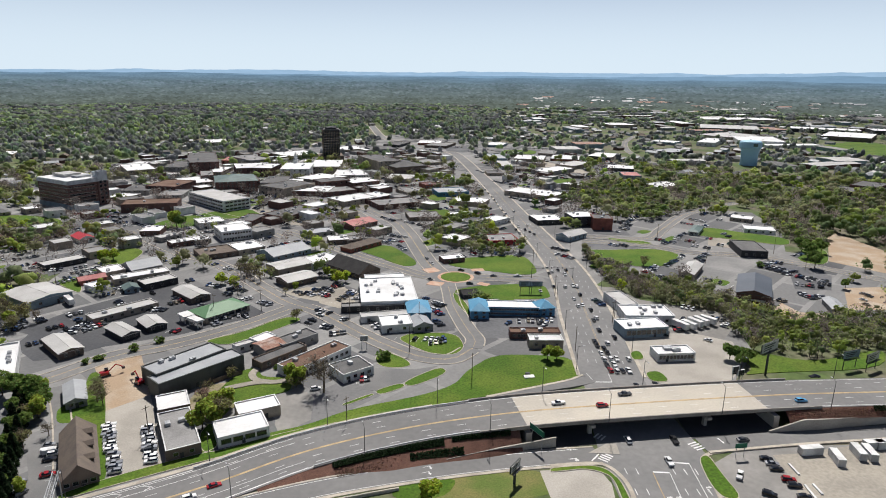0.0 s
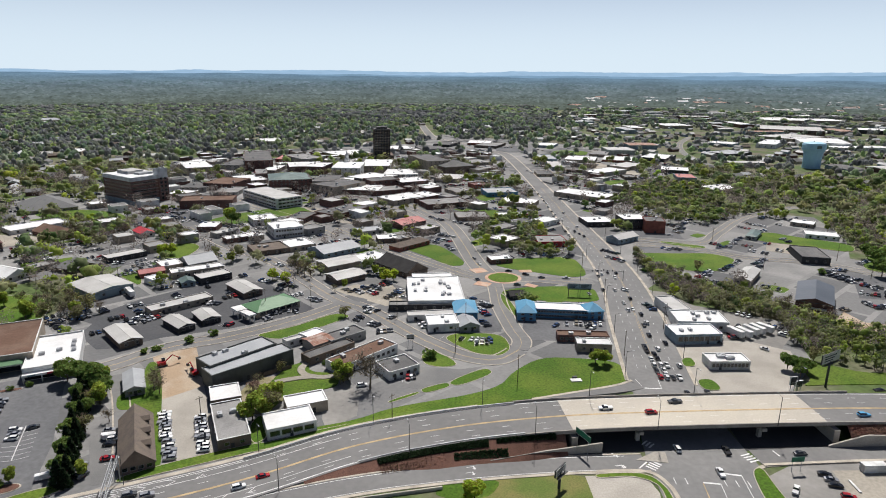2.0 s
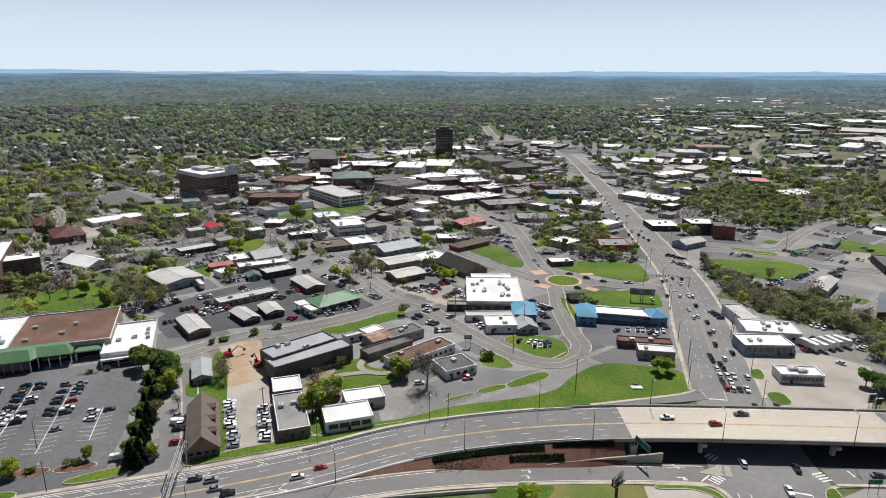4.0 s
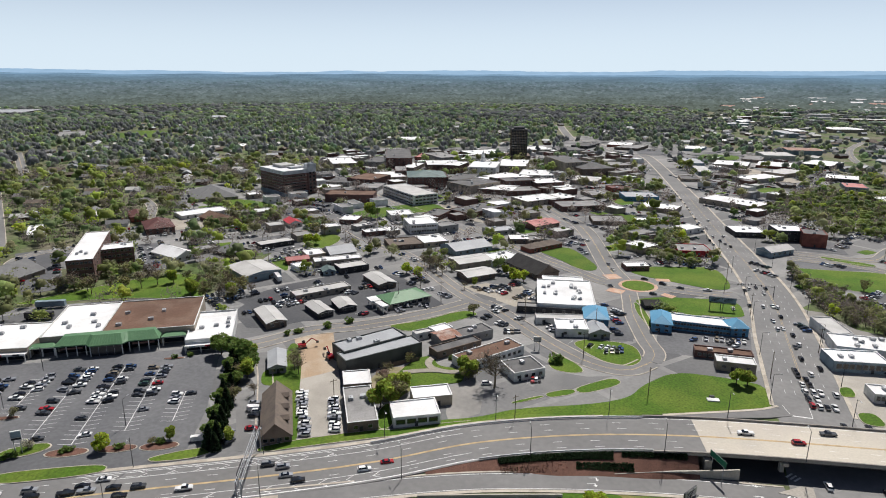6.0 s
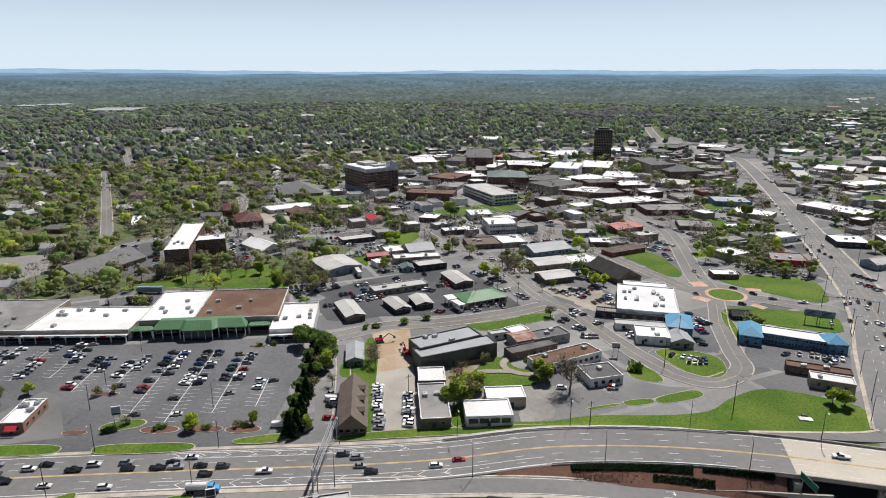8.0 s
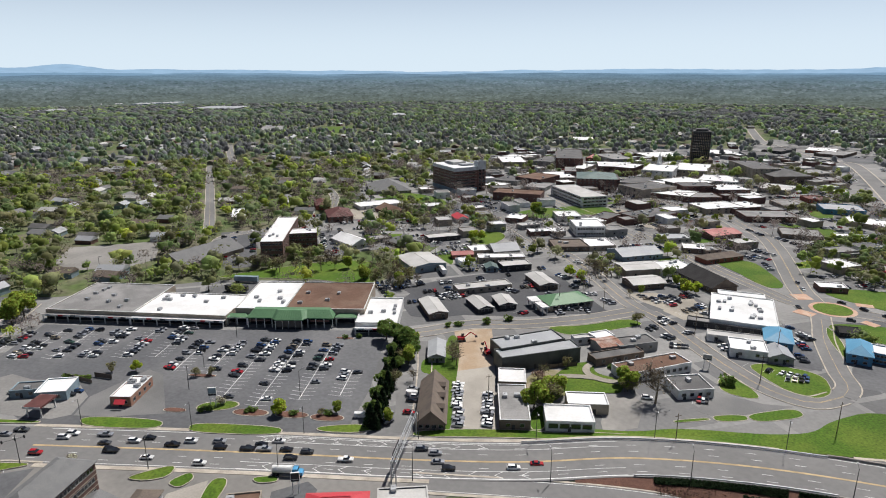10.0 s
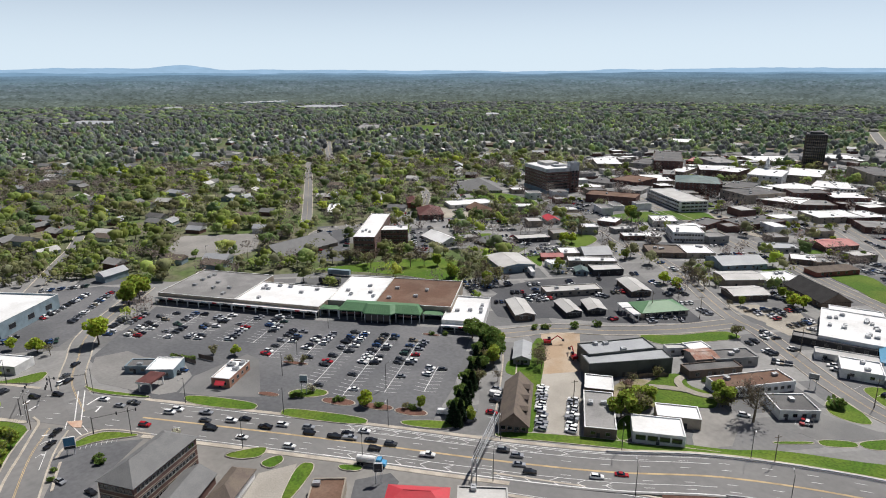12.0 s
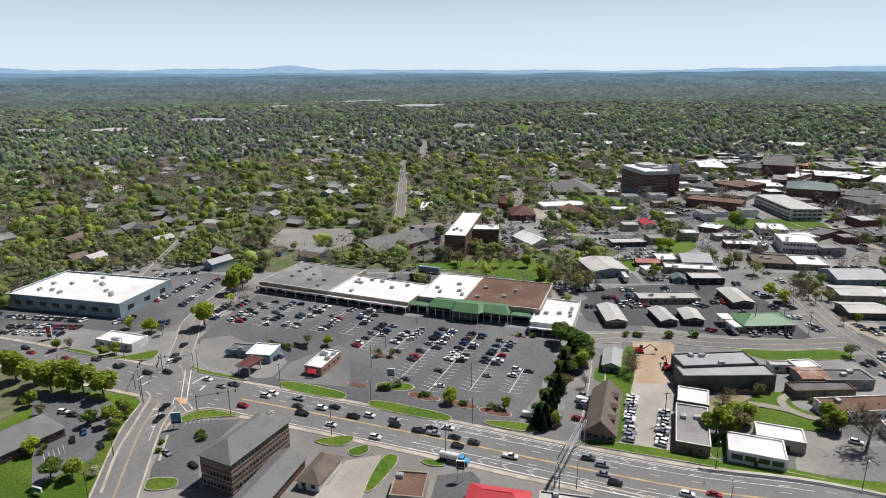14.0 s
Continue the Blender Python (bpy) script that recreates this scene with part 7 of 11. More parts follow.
# courthouse cupola
cup = empty("cupola", *(-180.4, 772.1), z=12.2)
tagged(cup, "small white cupola on the courthouse roof", "cupola")
bm = bmesh.new()
lathe(bm, [(3, 0), (3, 4), (2.2, 4.2), (2.2, 8), (2.4, 8.3), (1.6, 10), (0.3, 12.5), (0.1, 15)], 8)
part("drum", bm, M_WALL["white"], cup)


# ---- supermarket canopy ----
def hip_canopy(x, y, w, d, rot, eave, ridge, label):
    b = empty("shop_canopy", x, y, rot)
    tagged(b, label, "canopy")
    X, Y, q = w / 2, d / 2, max(w / 2 - d * 0.45, 0.4)
    V = [(-X, -Y, eave), (X, -Y, eave), (X, Y, eave), (-X, Y, eave), (-q, Y * 0.6, ridge), (q, Y * 0.6, ridge)] + [(a, c, eave - 0.5) for a, c in ((-X, -Y), (X, -Y), (X, Y), (-X, Y))]
    F = [(0, 1, 5, 4), (1, 2, 5), (2, 3, 4, 5), (3, 0, 4), (0, 6, 7, 1), (1, 7, 8, 2), (2, 8, 9, 3), (3, 9, 6, 0), (9, 8, 7, 6)]
    under("roof", mesh_of("roof", V, F, [M_ROOF["green"]]), b)
    n = max(2, round(w / 7) + 1)
    me_ = box_mesh("column", 0.5, 0.5, eave - 0.5, M_WALL["white"])
    for i in range(n):
        o = under("column", me_, b)
        o.matrix_basis = pose((i / (n - 1) - 0.5) * (w - 1), -Y + 0.6, 0)
    boxed("shopfront", (-X + 0.6, X - 0.6, Y - 0.3, Y - 0.05, 0.3, eave - 0.6), M_GLASS, b, "dark glazed shopfront")
    boxed("fascia", (-X - 0.03, X + 0.03, -Y - 0.06, -Y - 0.005, eave - 0.55, eave - 0.05), M_WALL["palegreen"], b)




def long_canopy(x, y, rot):
    """The supermarket's long green metal canopy: a middle bay stands forward of two wings, glass behind columns below."""
    b = empty("shop_canopy", x, y, rot)
    tagged(b, "long green metal canopy over dark glazed supermarket front", "canopy")
    eave, ridge, top = 5.2, 7.9, 5.0
    E = [(-20.8, top), (-20.8, -2.4), (-8.4, -2.4), (-6.6, -4.9), (6.6, -4.9), (8.4, -2.4), (21.0, -2.4), (21.0, top)]
    T = [(-18.2, top), (-18.2, 2.0), (-7.4, 2.0), (-5.4, -0.4), (5.4, -0.4), (7.4, 2.0), (18.4, 2.0), (18.4, top)]
    n = len(E)
    V = [(*p, eave) for p in E] + [(*p, ridge + (0.5 if abs(p[0]) < 6 else 0)) for p in T] + [(*p, eave - 0.45) for p in E]
    F = [(k, k + 1, n + k + 1, n + k) for k in range(n - 1)] + [(k, 2 * n + k, 2 * n + k + 1, k + 1) for k in range(n - 1)]
    F += [tuple(range(2 * n - 1, n - 1, -1))[::-1], tuple(range(3 * n - 1, 2 * n - 1, -1))]
    under("roof", mesh_of("roof", V, F, [M_ROOF["green"]]), b)
    bm = bmesh.new()        # standing seams on the slopes
    for k in range(1, n - 2):
        (ax, ay), (bx, by), (cx, cy), (dx, dy) = E[k], E[k + 1], T[k], T[k + 1]
        m = max(2, int(math.hypot(bx - ax, by - ay) / 1.2))
        for i in range(1, m):
            u = i / m
            p0, p1 = Vector((ax + (bx - ax) * u, ay + (by - ay) * u, eave + 0.03)), Vector((cx + (dx - cx) * u, cy + (dy - cy) * u, ridge + (0.5 if abs(cx) < 6 and abs(dx) < 6 else 0.0) + 0.03))
            q = [bm.verts.new(p + Vector((w_, 0, h_))) for p in (p0, p1) for w_, h_ in ((-0.05, 0), (0.05, 0), (0.0, 0.09))]
            bm.faces.new((q[0], q[2], q[5], q[3]))
            bm.faces.new((q[2], q[1], q[4], q[5]))
    part("standing_seams", bm, M_ROOF["green"], b)
    column = box_mesh("column", 0.35, 0.35, eave - 0.45, M_WALL["white"])
    for u in (-20.2, -16.2, -12.2, -8.6, -6.3, 6.3, 8.6, 12.4, 16.4, 20.4):
        o = under("column", column, b)
        o.matrix_basis = pose(u, -4.5 if abs(u) < 7 else -2.0, 0)
    boxed("shopfront", (-20.2, 20.4, 2.2, 2.4, 0.2, eave - 0.5), M_GLASS, b, "dark glazed shopfront")
    boxed("shopfront", (-6.1, 6.1, -4.3, -4.1, 0.2, eave - 0.6), M_GLASS, b, "dark glazed entrance bay")
    for u in (-14.2, 14.4):
        boxed("sign_band", (u - 4.5, u + 4.5, -2.15, -2.05, 3.3, 4.1), M_WALL["brick"], b, "dark red sign band without writing")
    for k in range(3):
        boxed("mullion", (-6.1 + 3.05 * (k + 1) - 0.06, -6.1 + 3.05 * (k + 1) + 0.06, -4.38, -4.302, 0.2, eave - 0.6), M_WALL["white"], b)


long_canopy(-212.6, 202.2, 30.4)
hip_canopy(-236.5, 190.7, 10.5, 4.0, 30.4, 4.2, 5.2, "low green shop canopy")
hip_canopy(-191.3, 217.7, 10.2, 4.0, 30.4, 4.4, 5.4, "low green shop canopy")
building(-238.9, 215.2, 24.3, 40.3, 7.0, 30.4, "tan", "white", "white-roofed supermarket hall behind a green canopy", name="supermarket", category="shops", units=5, front=0, doors=0, rim="white")
building(-211.7, 231.1, 38.8, 40.3, 7.0, 30.4, "tan", "brown", "brown-roofed supermarket hall behind a green canopy", name="supermarket", category="shops", units=4, front=0, doors=0, rim="white")

# ---- trees ----
def rand_unit(rs, n):
    v = rs.normal(size=(n, 3))
    return v / np.linalg.norm(v, axis=1)[:, None]


def leaf_cards(rs, centres, size, droop=0.3):
    """Small four-cornered leaf clumps, freely turned, lying mostly flat."""
    n = len(centres)
    nrm = rand_unit(rs, n)
    nrm[:, 2] = np.abs(nrm[:, 2]) + droop
    nrm /= np.linalg.norm(nrm, axis=1)[:, None]
    t = np.cross(nrm, rand_unit(rs, n))
    t /= np.linalg.norm(t, axis=1)[:, None] + 1e-9
    u = np.cross(nrm, t)
    s = (size * rs.uniform(0.6, 1.3, n))[:, None]
    c = centres
    bend = nrm * s * rs.uniform(-0.25, 0.25, (n, 1))
    V = np.stack([c - t * s - u * s * 0.55, c + t * s * 0.7 - u * s * 0.75 + bend, c + t * s + u * s * 0.6, c - t * s * 0.6 + u * s * 0.8 + bend], 1).reshape(-1, 3)
    F = np.arange(4 * n).reshape(n, 4)
    return V, F


def crown_points(rs, n, r, h0, h1, lobes=7, fill=0.35):
    """Points on the shells of several lobes: uneven outline with gaps."""
    L = rs.uniform(-1, 1, (lobes, 3)) * np.array([r * 0.62, r * 0.62, (h1 - h0) * 0.32]) + np.array([0, 0, (h0 + h1) / 2])
    R = rs.uniform(0.42, 0.62, lobes) * r
    k = rs.integers(0, lobes, n)
    d = rand_unit(rs, n) * (1 - fill * rs.random(n) ** 2)[:, None]
    d[:, 2] *= 0.8
    return L[k] + d * R[k][:, None]


def limb_mesh(rs, h, r, spread, n_limbs, twigs=0, start=0.3):
    """A tapered trunk with limbs; twigs adds finer branches, for bare trees."""
    V, F = [], []

    def stick(a, b, ra, rb, sides=5):
        a, b = np.array(a, float), np.array(b, float)
        d = (b - a) / (np.linalg.norm(b - a) + 1e-9)
        t = np.cross(d, [0.3, 0.9, 0.2])
        t /= np.linalg.norm(t)
        u = np.cross(d, t)
        k = len(V)
        for c, rr in ((a, ra), (b, rb)):
            for i in range(sides):
                q = i * math.tau / sides
                V.append(tuple(c + rr * (math.cos(q) * t + math.sin(q) * u)))
        for i in range(sides):
            F.append((k + i, k + (i + 1) % sides, k + sides + (i + 1) % sides, k + sides + i))
    top = np.array([rs.uniform(-0.4, 0.4), rs.uniform(-0.4, 0.4), h * 0.8])
    mid = top * 0.5 + np.array([rs.uniform(-0.2, 0.2), rs.uniform(-0.2, 0.2), 0])
    stick((0, 0, -0.2), mid, r, r * 0.7, 7)
    stick(mid, top, r * 0.7, r * 0.2, 6)
    for i in range(n_limbs):
        z = h * rs.uniform(start, 0.72)
        a = np.array([0, 0, z]) + np.array([top[0], top[1], 0]) * z / (h * 0.8)
        q = rs.uniform(0, math.tau)
        e = a + np.array([math.cos(q) * spread * rs.uniform(0.6, 1), math.sin(q) * spread * rs.uniform(0.6, 1), h * rs.uniform(0.12, 0.3)])
        stick(a, e, r * 0.35, r * 0.1, 4)
        for j in range(twigs):
            s = rs.uniform(0.35, 1.0)
            b = a + (e - a) * s
            f = b + np.array([rs.normal() * spread * 0.3, rs.normal() * spread * 0.3, h * rs.uniform(0.03, 0.16)])
            stick(b, f, 0.07, 0.035, 3)
            for _ in range(2):
                g = b + (f - b) * rs.uniform(0.4, 1)
                stick(g, g + np.array([rs.normal() * 0.8, rs.normal() * 0.8, rs.uniform(0.2, 1.0)]), 0.04, 0.02, 3)
    return V, F


def make_tree_kind(name, seed, h, r, leafname, n_cards, card, label, twigs=0, conical=False, base=0.28):
    rs = np.random.default_rng(seed)
    V, F = limb_mesh(rs, h, 0.045 * h ** 0.9 * 0.6 + 0.08, r * 0.8, 7 if not twigs else 14, twigs)
    root = new(name, mesh_of("trunk", V, F, [M_BARK if not twigs else M_TWIG]))
    tagged(root, label, "tree")
    if n_cards:
        if conical:
            z = h * (0.06 + 0.94 * rs.random(n_cards) ** 1.3)
            rr = r * (1 - z / h) ** 0.8 * (0.55 + 0.5 * rs.random(n_cards)) + 0.15
            q = rs.uniform(0, math.tau, n_cards)
            pts = np.c_[rr * np.cos(q), rr * np.sin(q), z]
        else:
            pts = crown_points(rs, n_cards, r, h * base, h * 0.98, 8)
        LV, LF = leaf_cards(rs, pts, card)
        under("crown", mesh_of("crown", LV.tolist(), LF.tolist(), [M_LEAF[leafname]]), root)
    return root


KINDS = {
    "lime": [make_tree_kind("tree", 11, 9, 4.0, "lime", 1500, 0.44, "bright yellow-green spring tree"), make_tree_kind("tree", 12, 8, 3.4, "lime", 1300, 0.44, "bright yellow-green spring tree")],
    "spring": [make_tree_kind("tree", 13, 10, 4.4, "spring", 1500, 0.48, "fresh green broadleaf tree in spring leaf"), make_tree_kind("tree", 14, 9, 3.8, "spring", 1400, 0.45, "fresh green broadleaf tree in spring leaf")],
    "green": [make_tree_kind("tree", 15, 11, 4.6, "green", 1600, 0.48, "full dark green broadleaf tree")],
    "olive": [make_tree_kind("tree", 16, 10, 4.4, "olive", 700, 0.36, "half-leafed olive tree showing its limbs", twigs=3)],
    "bare": [make_tree_kind("tree", 17, 11, 5.0, "bare", 160, 0.25, "nearly bare brown tree with fine twigs", twigs=9), make_tree_kind("tree", 18, 10, 4.6, "olive", 200, 0.25, "nearly bare brown tree with fine twigs", twigs=8)],
    "pine": [make_tree_kind("tree", 19, 9, 2.6, "pine", 900, 0.4, "dark evergreen conical tree", conical=True)],
    "pink": [make_tree_kind("tree", 20, 7, 3.4, "pink", 500, 0.35, "pale pink blossoming tree", twigs=3)],
    "white": [make_tree_kind("tree", 21, 5, 2.8, "white", 500, 0.32, "small white blossoming ornamental tree", twigs=3)],
    "bush": [make_tree_kind("shrub", 22, 2.2, 1.5, "green", 260, 0.28, "rounded dark green shrub", base=0.05)],
}
for k_ in KINDS.values():
    for o_ in k_:
        o_["used"] = 0
tree_rng = random.Random(5)


def tree(kind, x, y, h=None):
    """Plants a tree of that kind, about h metres tall."""
    src = tree_rng.choice(KINDS[kind])
    base_h = max(v.co.z for v in src.data.vertices) / 0.8 if kind != "bush" else 2.2
    s = (h or base_h) / base_h * tree_rng.uniform(0.92, 1.08)
    m = pose(x, y, 0, 0, 0, tree_rng.uniform(0, 360)) @ Matrix.Diagonal((s * tree_rng.uniform(0.9, 1.1), s, s, 1))
    if not src["used"]:
        src["used"] = 1
        src.matrix_basis = m
        return src
    o = copy_thing(src, m)
    o.matrix_basis = m
    return o


tree("spring", -81.3, 192.3, 12)
tree("olive", -77.0, 197.6, 12)
tree("spring", -78.4, 194.8, 9)
tree("pink", -89.2, 213.4, 7)
tree("bare", -44.9, 219.4, 20)
tree("spring", -56.3, 223.2, 10)
tree("bare", -53.6, 223.7, 8)
tree("lime", -156.4, 140.4, 6)
tree("spring", -140.2, 151.9, 5.5)
tree("olive", -143.6, 148.0, 4)
tree("white", -179.5, 133.5, 5)
tree("olive", -239.9, 128.2, 6)
tree("lime", -231.2, 133.5, 5)
tree("olive", -207.0, 143.6, 5)
tree("olive", -202.9, 148.1, 5)
tree("spring", -284.1, 22.8, 14)
tree("spring", -275.1, 27.8, 14)
tree("spring", -265.7, 31.7, 14)
tree("spring", -261.5, 36.3, 14)
tree("spring", -255.0, 40.5, 14)
tree("spring", -247.4, 45.7, 14)
tree("spring", -258.1, 23.3, 8)
tree("olive", -248.8, 25.1, 6)
tree("green", -228.7, 36.7, 7)
tree("lime", -222.4, 18.2, 6)
tree("green", -202.2, 19.8, 9)
tree("spring", -199.3, 25.0, 9)
tree("spring", -224.3, 42.9, 9)
tree("spring", -225.3, 47.2, 8)
tree("white", -189.2, 84.7, 5)
tree("spring", -216.2, 41.7, 7)
tree("white", -196.6, 30.0, 4)
tree("spring", -308.2, 41.6, 6)
tree("olive", -307.8, 46.4, 6)
tree("spring", -286.4, 55.5, 6)
tree("spring", -285.8, 60.2, 6)
tree("lime", -312.7, 73.4, 6)
tree("lime", -300.5, 79.5, 7)
tree("bare", -293.7, 82.3, 7)
tree("lime", -289.2, 100.7, 12)
tree("spring", -328.9, 132.0, 15)
tree("spring", -333.1, 139.6, 15)
tree("green", -341.6, 146.4, 14)
tree("spring", -343.8, 140.7, 14)
tree("olive", -358.0, 163.6, 12)
tree("lime", -127.1, 345.1, 8)
tree("lime", -117.4, 339.0, 7)
tree("bare", -116.7, 359.2, 11)
tree("bare", -111.2, 356.1, 11)
tree("bare", -121.0, 362.8, 11)
tree("bare", -105.8, 350.7, 9)
tree("olive", -116.2, 364.7, 10)
tree("spring", -82.5, 336.3, 6)
tree("lime", -60.7, 349.0, 8)
tree("lime", -56.6, 352.8, 7)
tree("spring", -68.9, 362.3, 7)
tree("bare", -85.9, 328.5, 6)
tree("spring", 45.7, 250.4, 8)
tree("spring", 49.7, 250.5, 8)
tree("lime", -2.5, 155.0, 7)
tree("spring", -58.6, 228.2, 9)
tree("bush", -25.2, 248.7, 4)
tree("green", 125.5, 253.8, 9)
tree("green", 127.8, 251.2, 9)
tree("green", 130.8, 252.6, 8)
tree("green", 127.2, 245.9, 7)
tree("green", 131.7, 249.9, 8)
tree("olive", 140.8, 264.0, 9)
tree("green", -42.9, 472.9, 6)
tree("green", -48.0, 476.6, 6)
tree("olive", -71.6, 292.3, 8)
tree("spring", -117.7, 546.3, 6)
tree("olive", -61.6, 354.7, 8)
tree("spring", -64.6, 359.2, 7)
tree("olive", -68.7, 553.9, 8)
tree("spring", -80.0, 548.1, 7)
tree("bare", -275.6, 407.8, 11)
tree("bare", -273.9, 426.6, 10)
tree("bare", -269.3, 433.3, 12)
tree("bare", -221.4, 409.8, 10)
tree("bare", -217.9, 416.1, 11)
tree("spring", -209.2, 484.0, 14)
tree("green", -203.8, 480.1, 13)
tree("lime", -216.2, 387.2, 8)
tree("lime", -211.5, 390.1, 8)
tree("spring", -116.6, 388.0, 7)
tree("bush", -133.9, 254.3, 3.5)
tree("bush", -127.1, 263.1, 3)
tree("bush", -148.4, 241.9, 2.4)
tree("bush", -143.7, 245.9, 2.4)
tree("bush", -145.5, 245.1, 2.2)
tree("bare", -130.6, 187.0, 7)
tree("bare", -127.4, 213.7, 11)
tree("bare", -123.3, 207.7, 10)
tree("bare", -126.3, 209.6, 10)
tree("green", 240.5, 392.5, 15)
tree("green", 248.4, 415.3, 14)
tree("green", 254.4, 434.0, 13)
tree("green", 264.8, 428.1, 13)
tree("bush", 206.0, 394.0, 4)
tree("green", 235.1, 351.3, 8)
tree("olive", 130.4, 394.0, 9)
tree("bare", 114.9, 377.8, 10)
tree("bare", 157.3, 330.4, 9)
tree("spring", -76.8, 206.7, 9)
tree("spring", -79.1, 202.8, 10)
tree("olive", -84.1, 230.7, 6)
tree("green", -150.9, 208.2, 13)
tree("green", -158.1, 211.3, 12)
tree("green", -147.0, 208.1, 11)
tree("green", -164.2, 213.9, 12)
tree("spring", -120.7, 156.3, 6)
tree("spring", -54.9, 225.7, 9)
tree("olive", -57.1, 221.8, 8)
tree("bare", -88.4, 216.2, 9)
tree("bush", -68.2, 238.7, 2)
tree("bush", -60.2, 228.1, 2)
tree("pine", -153.1, 206.5, 9.5)
tree("pine", -149.6, 205.1, 8)
tree("green", -149.6, 199.9, 8.5)
tree("pine", -146.2, 198.6, 9)
tree("pine", -146.3, 193.5, 9.5)
tree("pine", -143.0, 192.3, 8)
tree("green", -143.1, 187.4, 8.5)
tree("pine", -140.0, 186.3, 9)
tree("pine", -140.1, 181.7, 9.5)
tree("pine", -137.1, 180.7, 8)
tree("green", -137.2, 176.1, 8.5)
tree("pine", -134.3, 175.2, 9)
tree("pine", -134.5, 170.9, 9.5)
tree("pine", -131.6, 170.0, 8)
tree("green", -131.8, 165.8, 8.5)
tree("pine", -129.1, 165.0, 9)
tree("pine", -129.3, 161.0, 9.5)
tree("pine", -126.6, 160.3, 8)
tree("green", -126.9, 156.3, 8.5)
tree("pine", -124.3, 155.7, 9)
tree("pine", -124.6, 151.9, 9.5)
tree("pine", -122.0, 151.3, 8)
tree("olive", -149.8, 206.9, 9)
tree("green", -145.2, 205.4, 9)
tree("spring", -147.6, 212.7, 9)
tree("olive", -143.0, 196.1, 9)
tree("green", -140.5, 189.2, 9)
tree("spring", -141.0, 198.3, 9)
tree("olive", -134.8, 180.1, 9)
tree("green", -142.3, 204.6, 9)
tree("bush", -167.2, 136.3, 2.0)
tree("bush", -166.2, 137.5, 2.0)
tree("bush", -167.9, 135.6, 2.0)
tree("bush", -152.9, 142.6, 2.0)
tree("bush", -152.1, 143.5, 2.0)
tree("bush", -142.6, 149.1, 2.0)
tree("bush", -141.6, 149.7, 2.0)
tree("bush", -182.1, 127.3, 2.0)
tree("bush", -180.5, 129.1, 2.0)
tree("bush", -181.9, 128.8, 2.0)
tree("bush", -181.1, 204.6, 2.0)
tree("bush", -176.3, 208.6, 2.0)
tree("bush", -16.6, 195.3, 2)
tree("bush", -14.7, 193.9, 2)
tree("bush", -13.1, 195.3, 2)
tree("bush", -18.9, 191.7, 2)
tree("bush", -8.8, 197.2, 2)
tree("bush", -11.0, 196.9, 2)
tree("olive", -89.8, 505.5, 5.4)
tree("spring", -104.8, 532.4, 6.7)
tree("spring", -96.2, 521.4, 4.8)
tree("olive", -77.5, 558.4, 6.8)
tree("spring", -69.3, 505.2, 6.4)
tree("olive", -103.3, 545.3, 6.6)
tree("bare", -99.9, 512.9, 6.0)
tree("olive", -99.0, 526.9, 4.2)
tree("bare", -109.4, 542.6, 6.1)
tree("bare", -270.2, 514.8, 5.2)
tree("bare", -285.6, 525.0, 4.9)
tree("spring", -286.3, 510.7, 6.9)
tree("green", -280.5, 527.7, 6.0)
tree("spring", -285.1, 523.2, 5.8)
tree("bare", -284.8, 512.5, 5.7)
tree("olive", -277.3, 531.1, 4.1)
tree("olive", -280.0, 507.7, 6.5)
tree("spring", -287.3, 523.6, 5.3)
tree("spring", -189.9, 676.9, 6.8)
tree("bare", -164.8, 620.9, 4.0)
tree("bare", -189.2, 671.5, 5.9)
tree("spring", -189.1, 668.4, 5.3)
tree("olive", -182.0, 639.9, 4.4)
tree("spring", -182.2, 650.6, 5.0)
tree("bare", -165.6, 648.3, 5.3)
tree("olive", -185.7, 668.4, 4.1)
tree("spring", -171.1, 644.4, 6.9)
tree("spring", -99.1, 540.4, 4.9)
tree("spring", -121.7, 543.7, 6.3)
tree("green", -99.1, 573.2, 4.6)
tree("green", -114.9, 587.6, 5.2)
tree("olive", -96.0, 553.4, 4.6)
tree("olive", -131.5, 566.7, 4.7)
tree("olive", -89.6, 554.6, 4.7)
tree("bare", -118.6, 512.8, 5.6)
tree("green", -77.0, 535.8, 6.6)
tree("spring", -159.1, 641.9, 4.6)
tree("olive", -158.5, 603.5, 6.3)
tree("bare", -134.8, 621.1, 5.9)
tree("bare", -162.7, 619.5, 5.4)
tree("bare", -125.1, 615.6, 4.1)
tree("olive", -141.1, 636.3, 6.5)
tree("olive", -142.6, 622.4, 5.4)
tree("green", -133.0, 643.1, 4.0)
tree("olive", -171.9, 584.3, 4.3)
tree("green", -47.3, 475.7, 6.6)
tree("olive", -63.5, 467.7, 6.4)
tree("green", -46.8, 479.3, 4.2)
tree("spring", -55.0, 463.4, 5.8)
tree("olive", -68.7, 482.2, 6.6)
tree("spring", -61.5, 476.5, 4.2)
tree("green", -57.8, 464.6, 4.9)
tree("olive", -49.0, 466.0, 5.2)
tree("spring", -64.6, 467.0, 6.6)
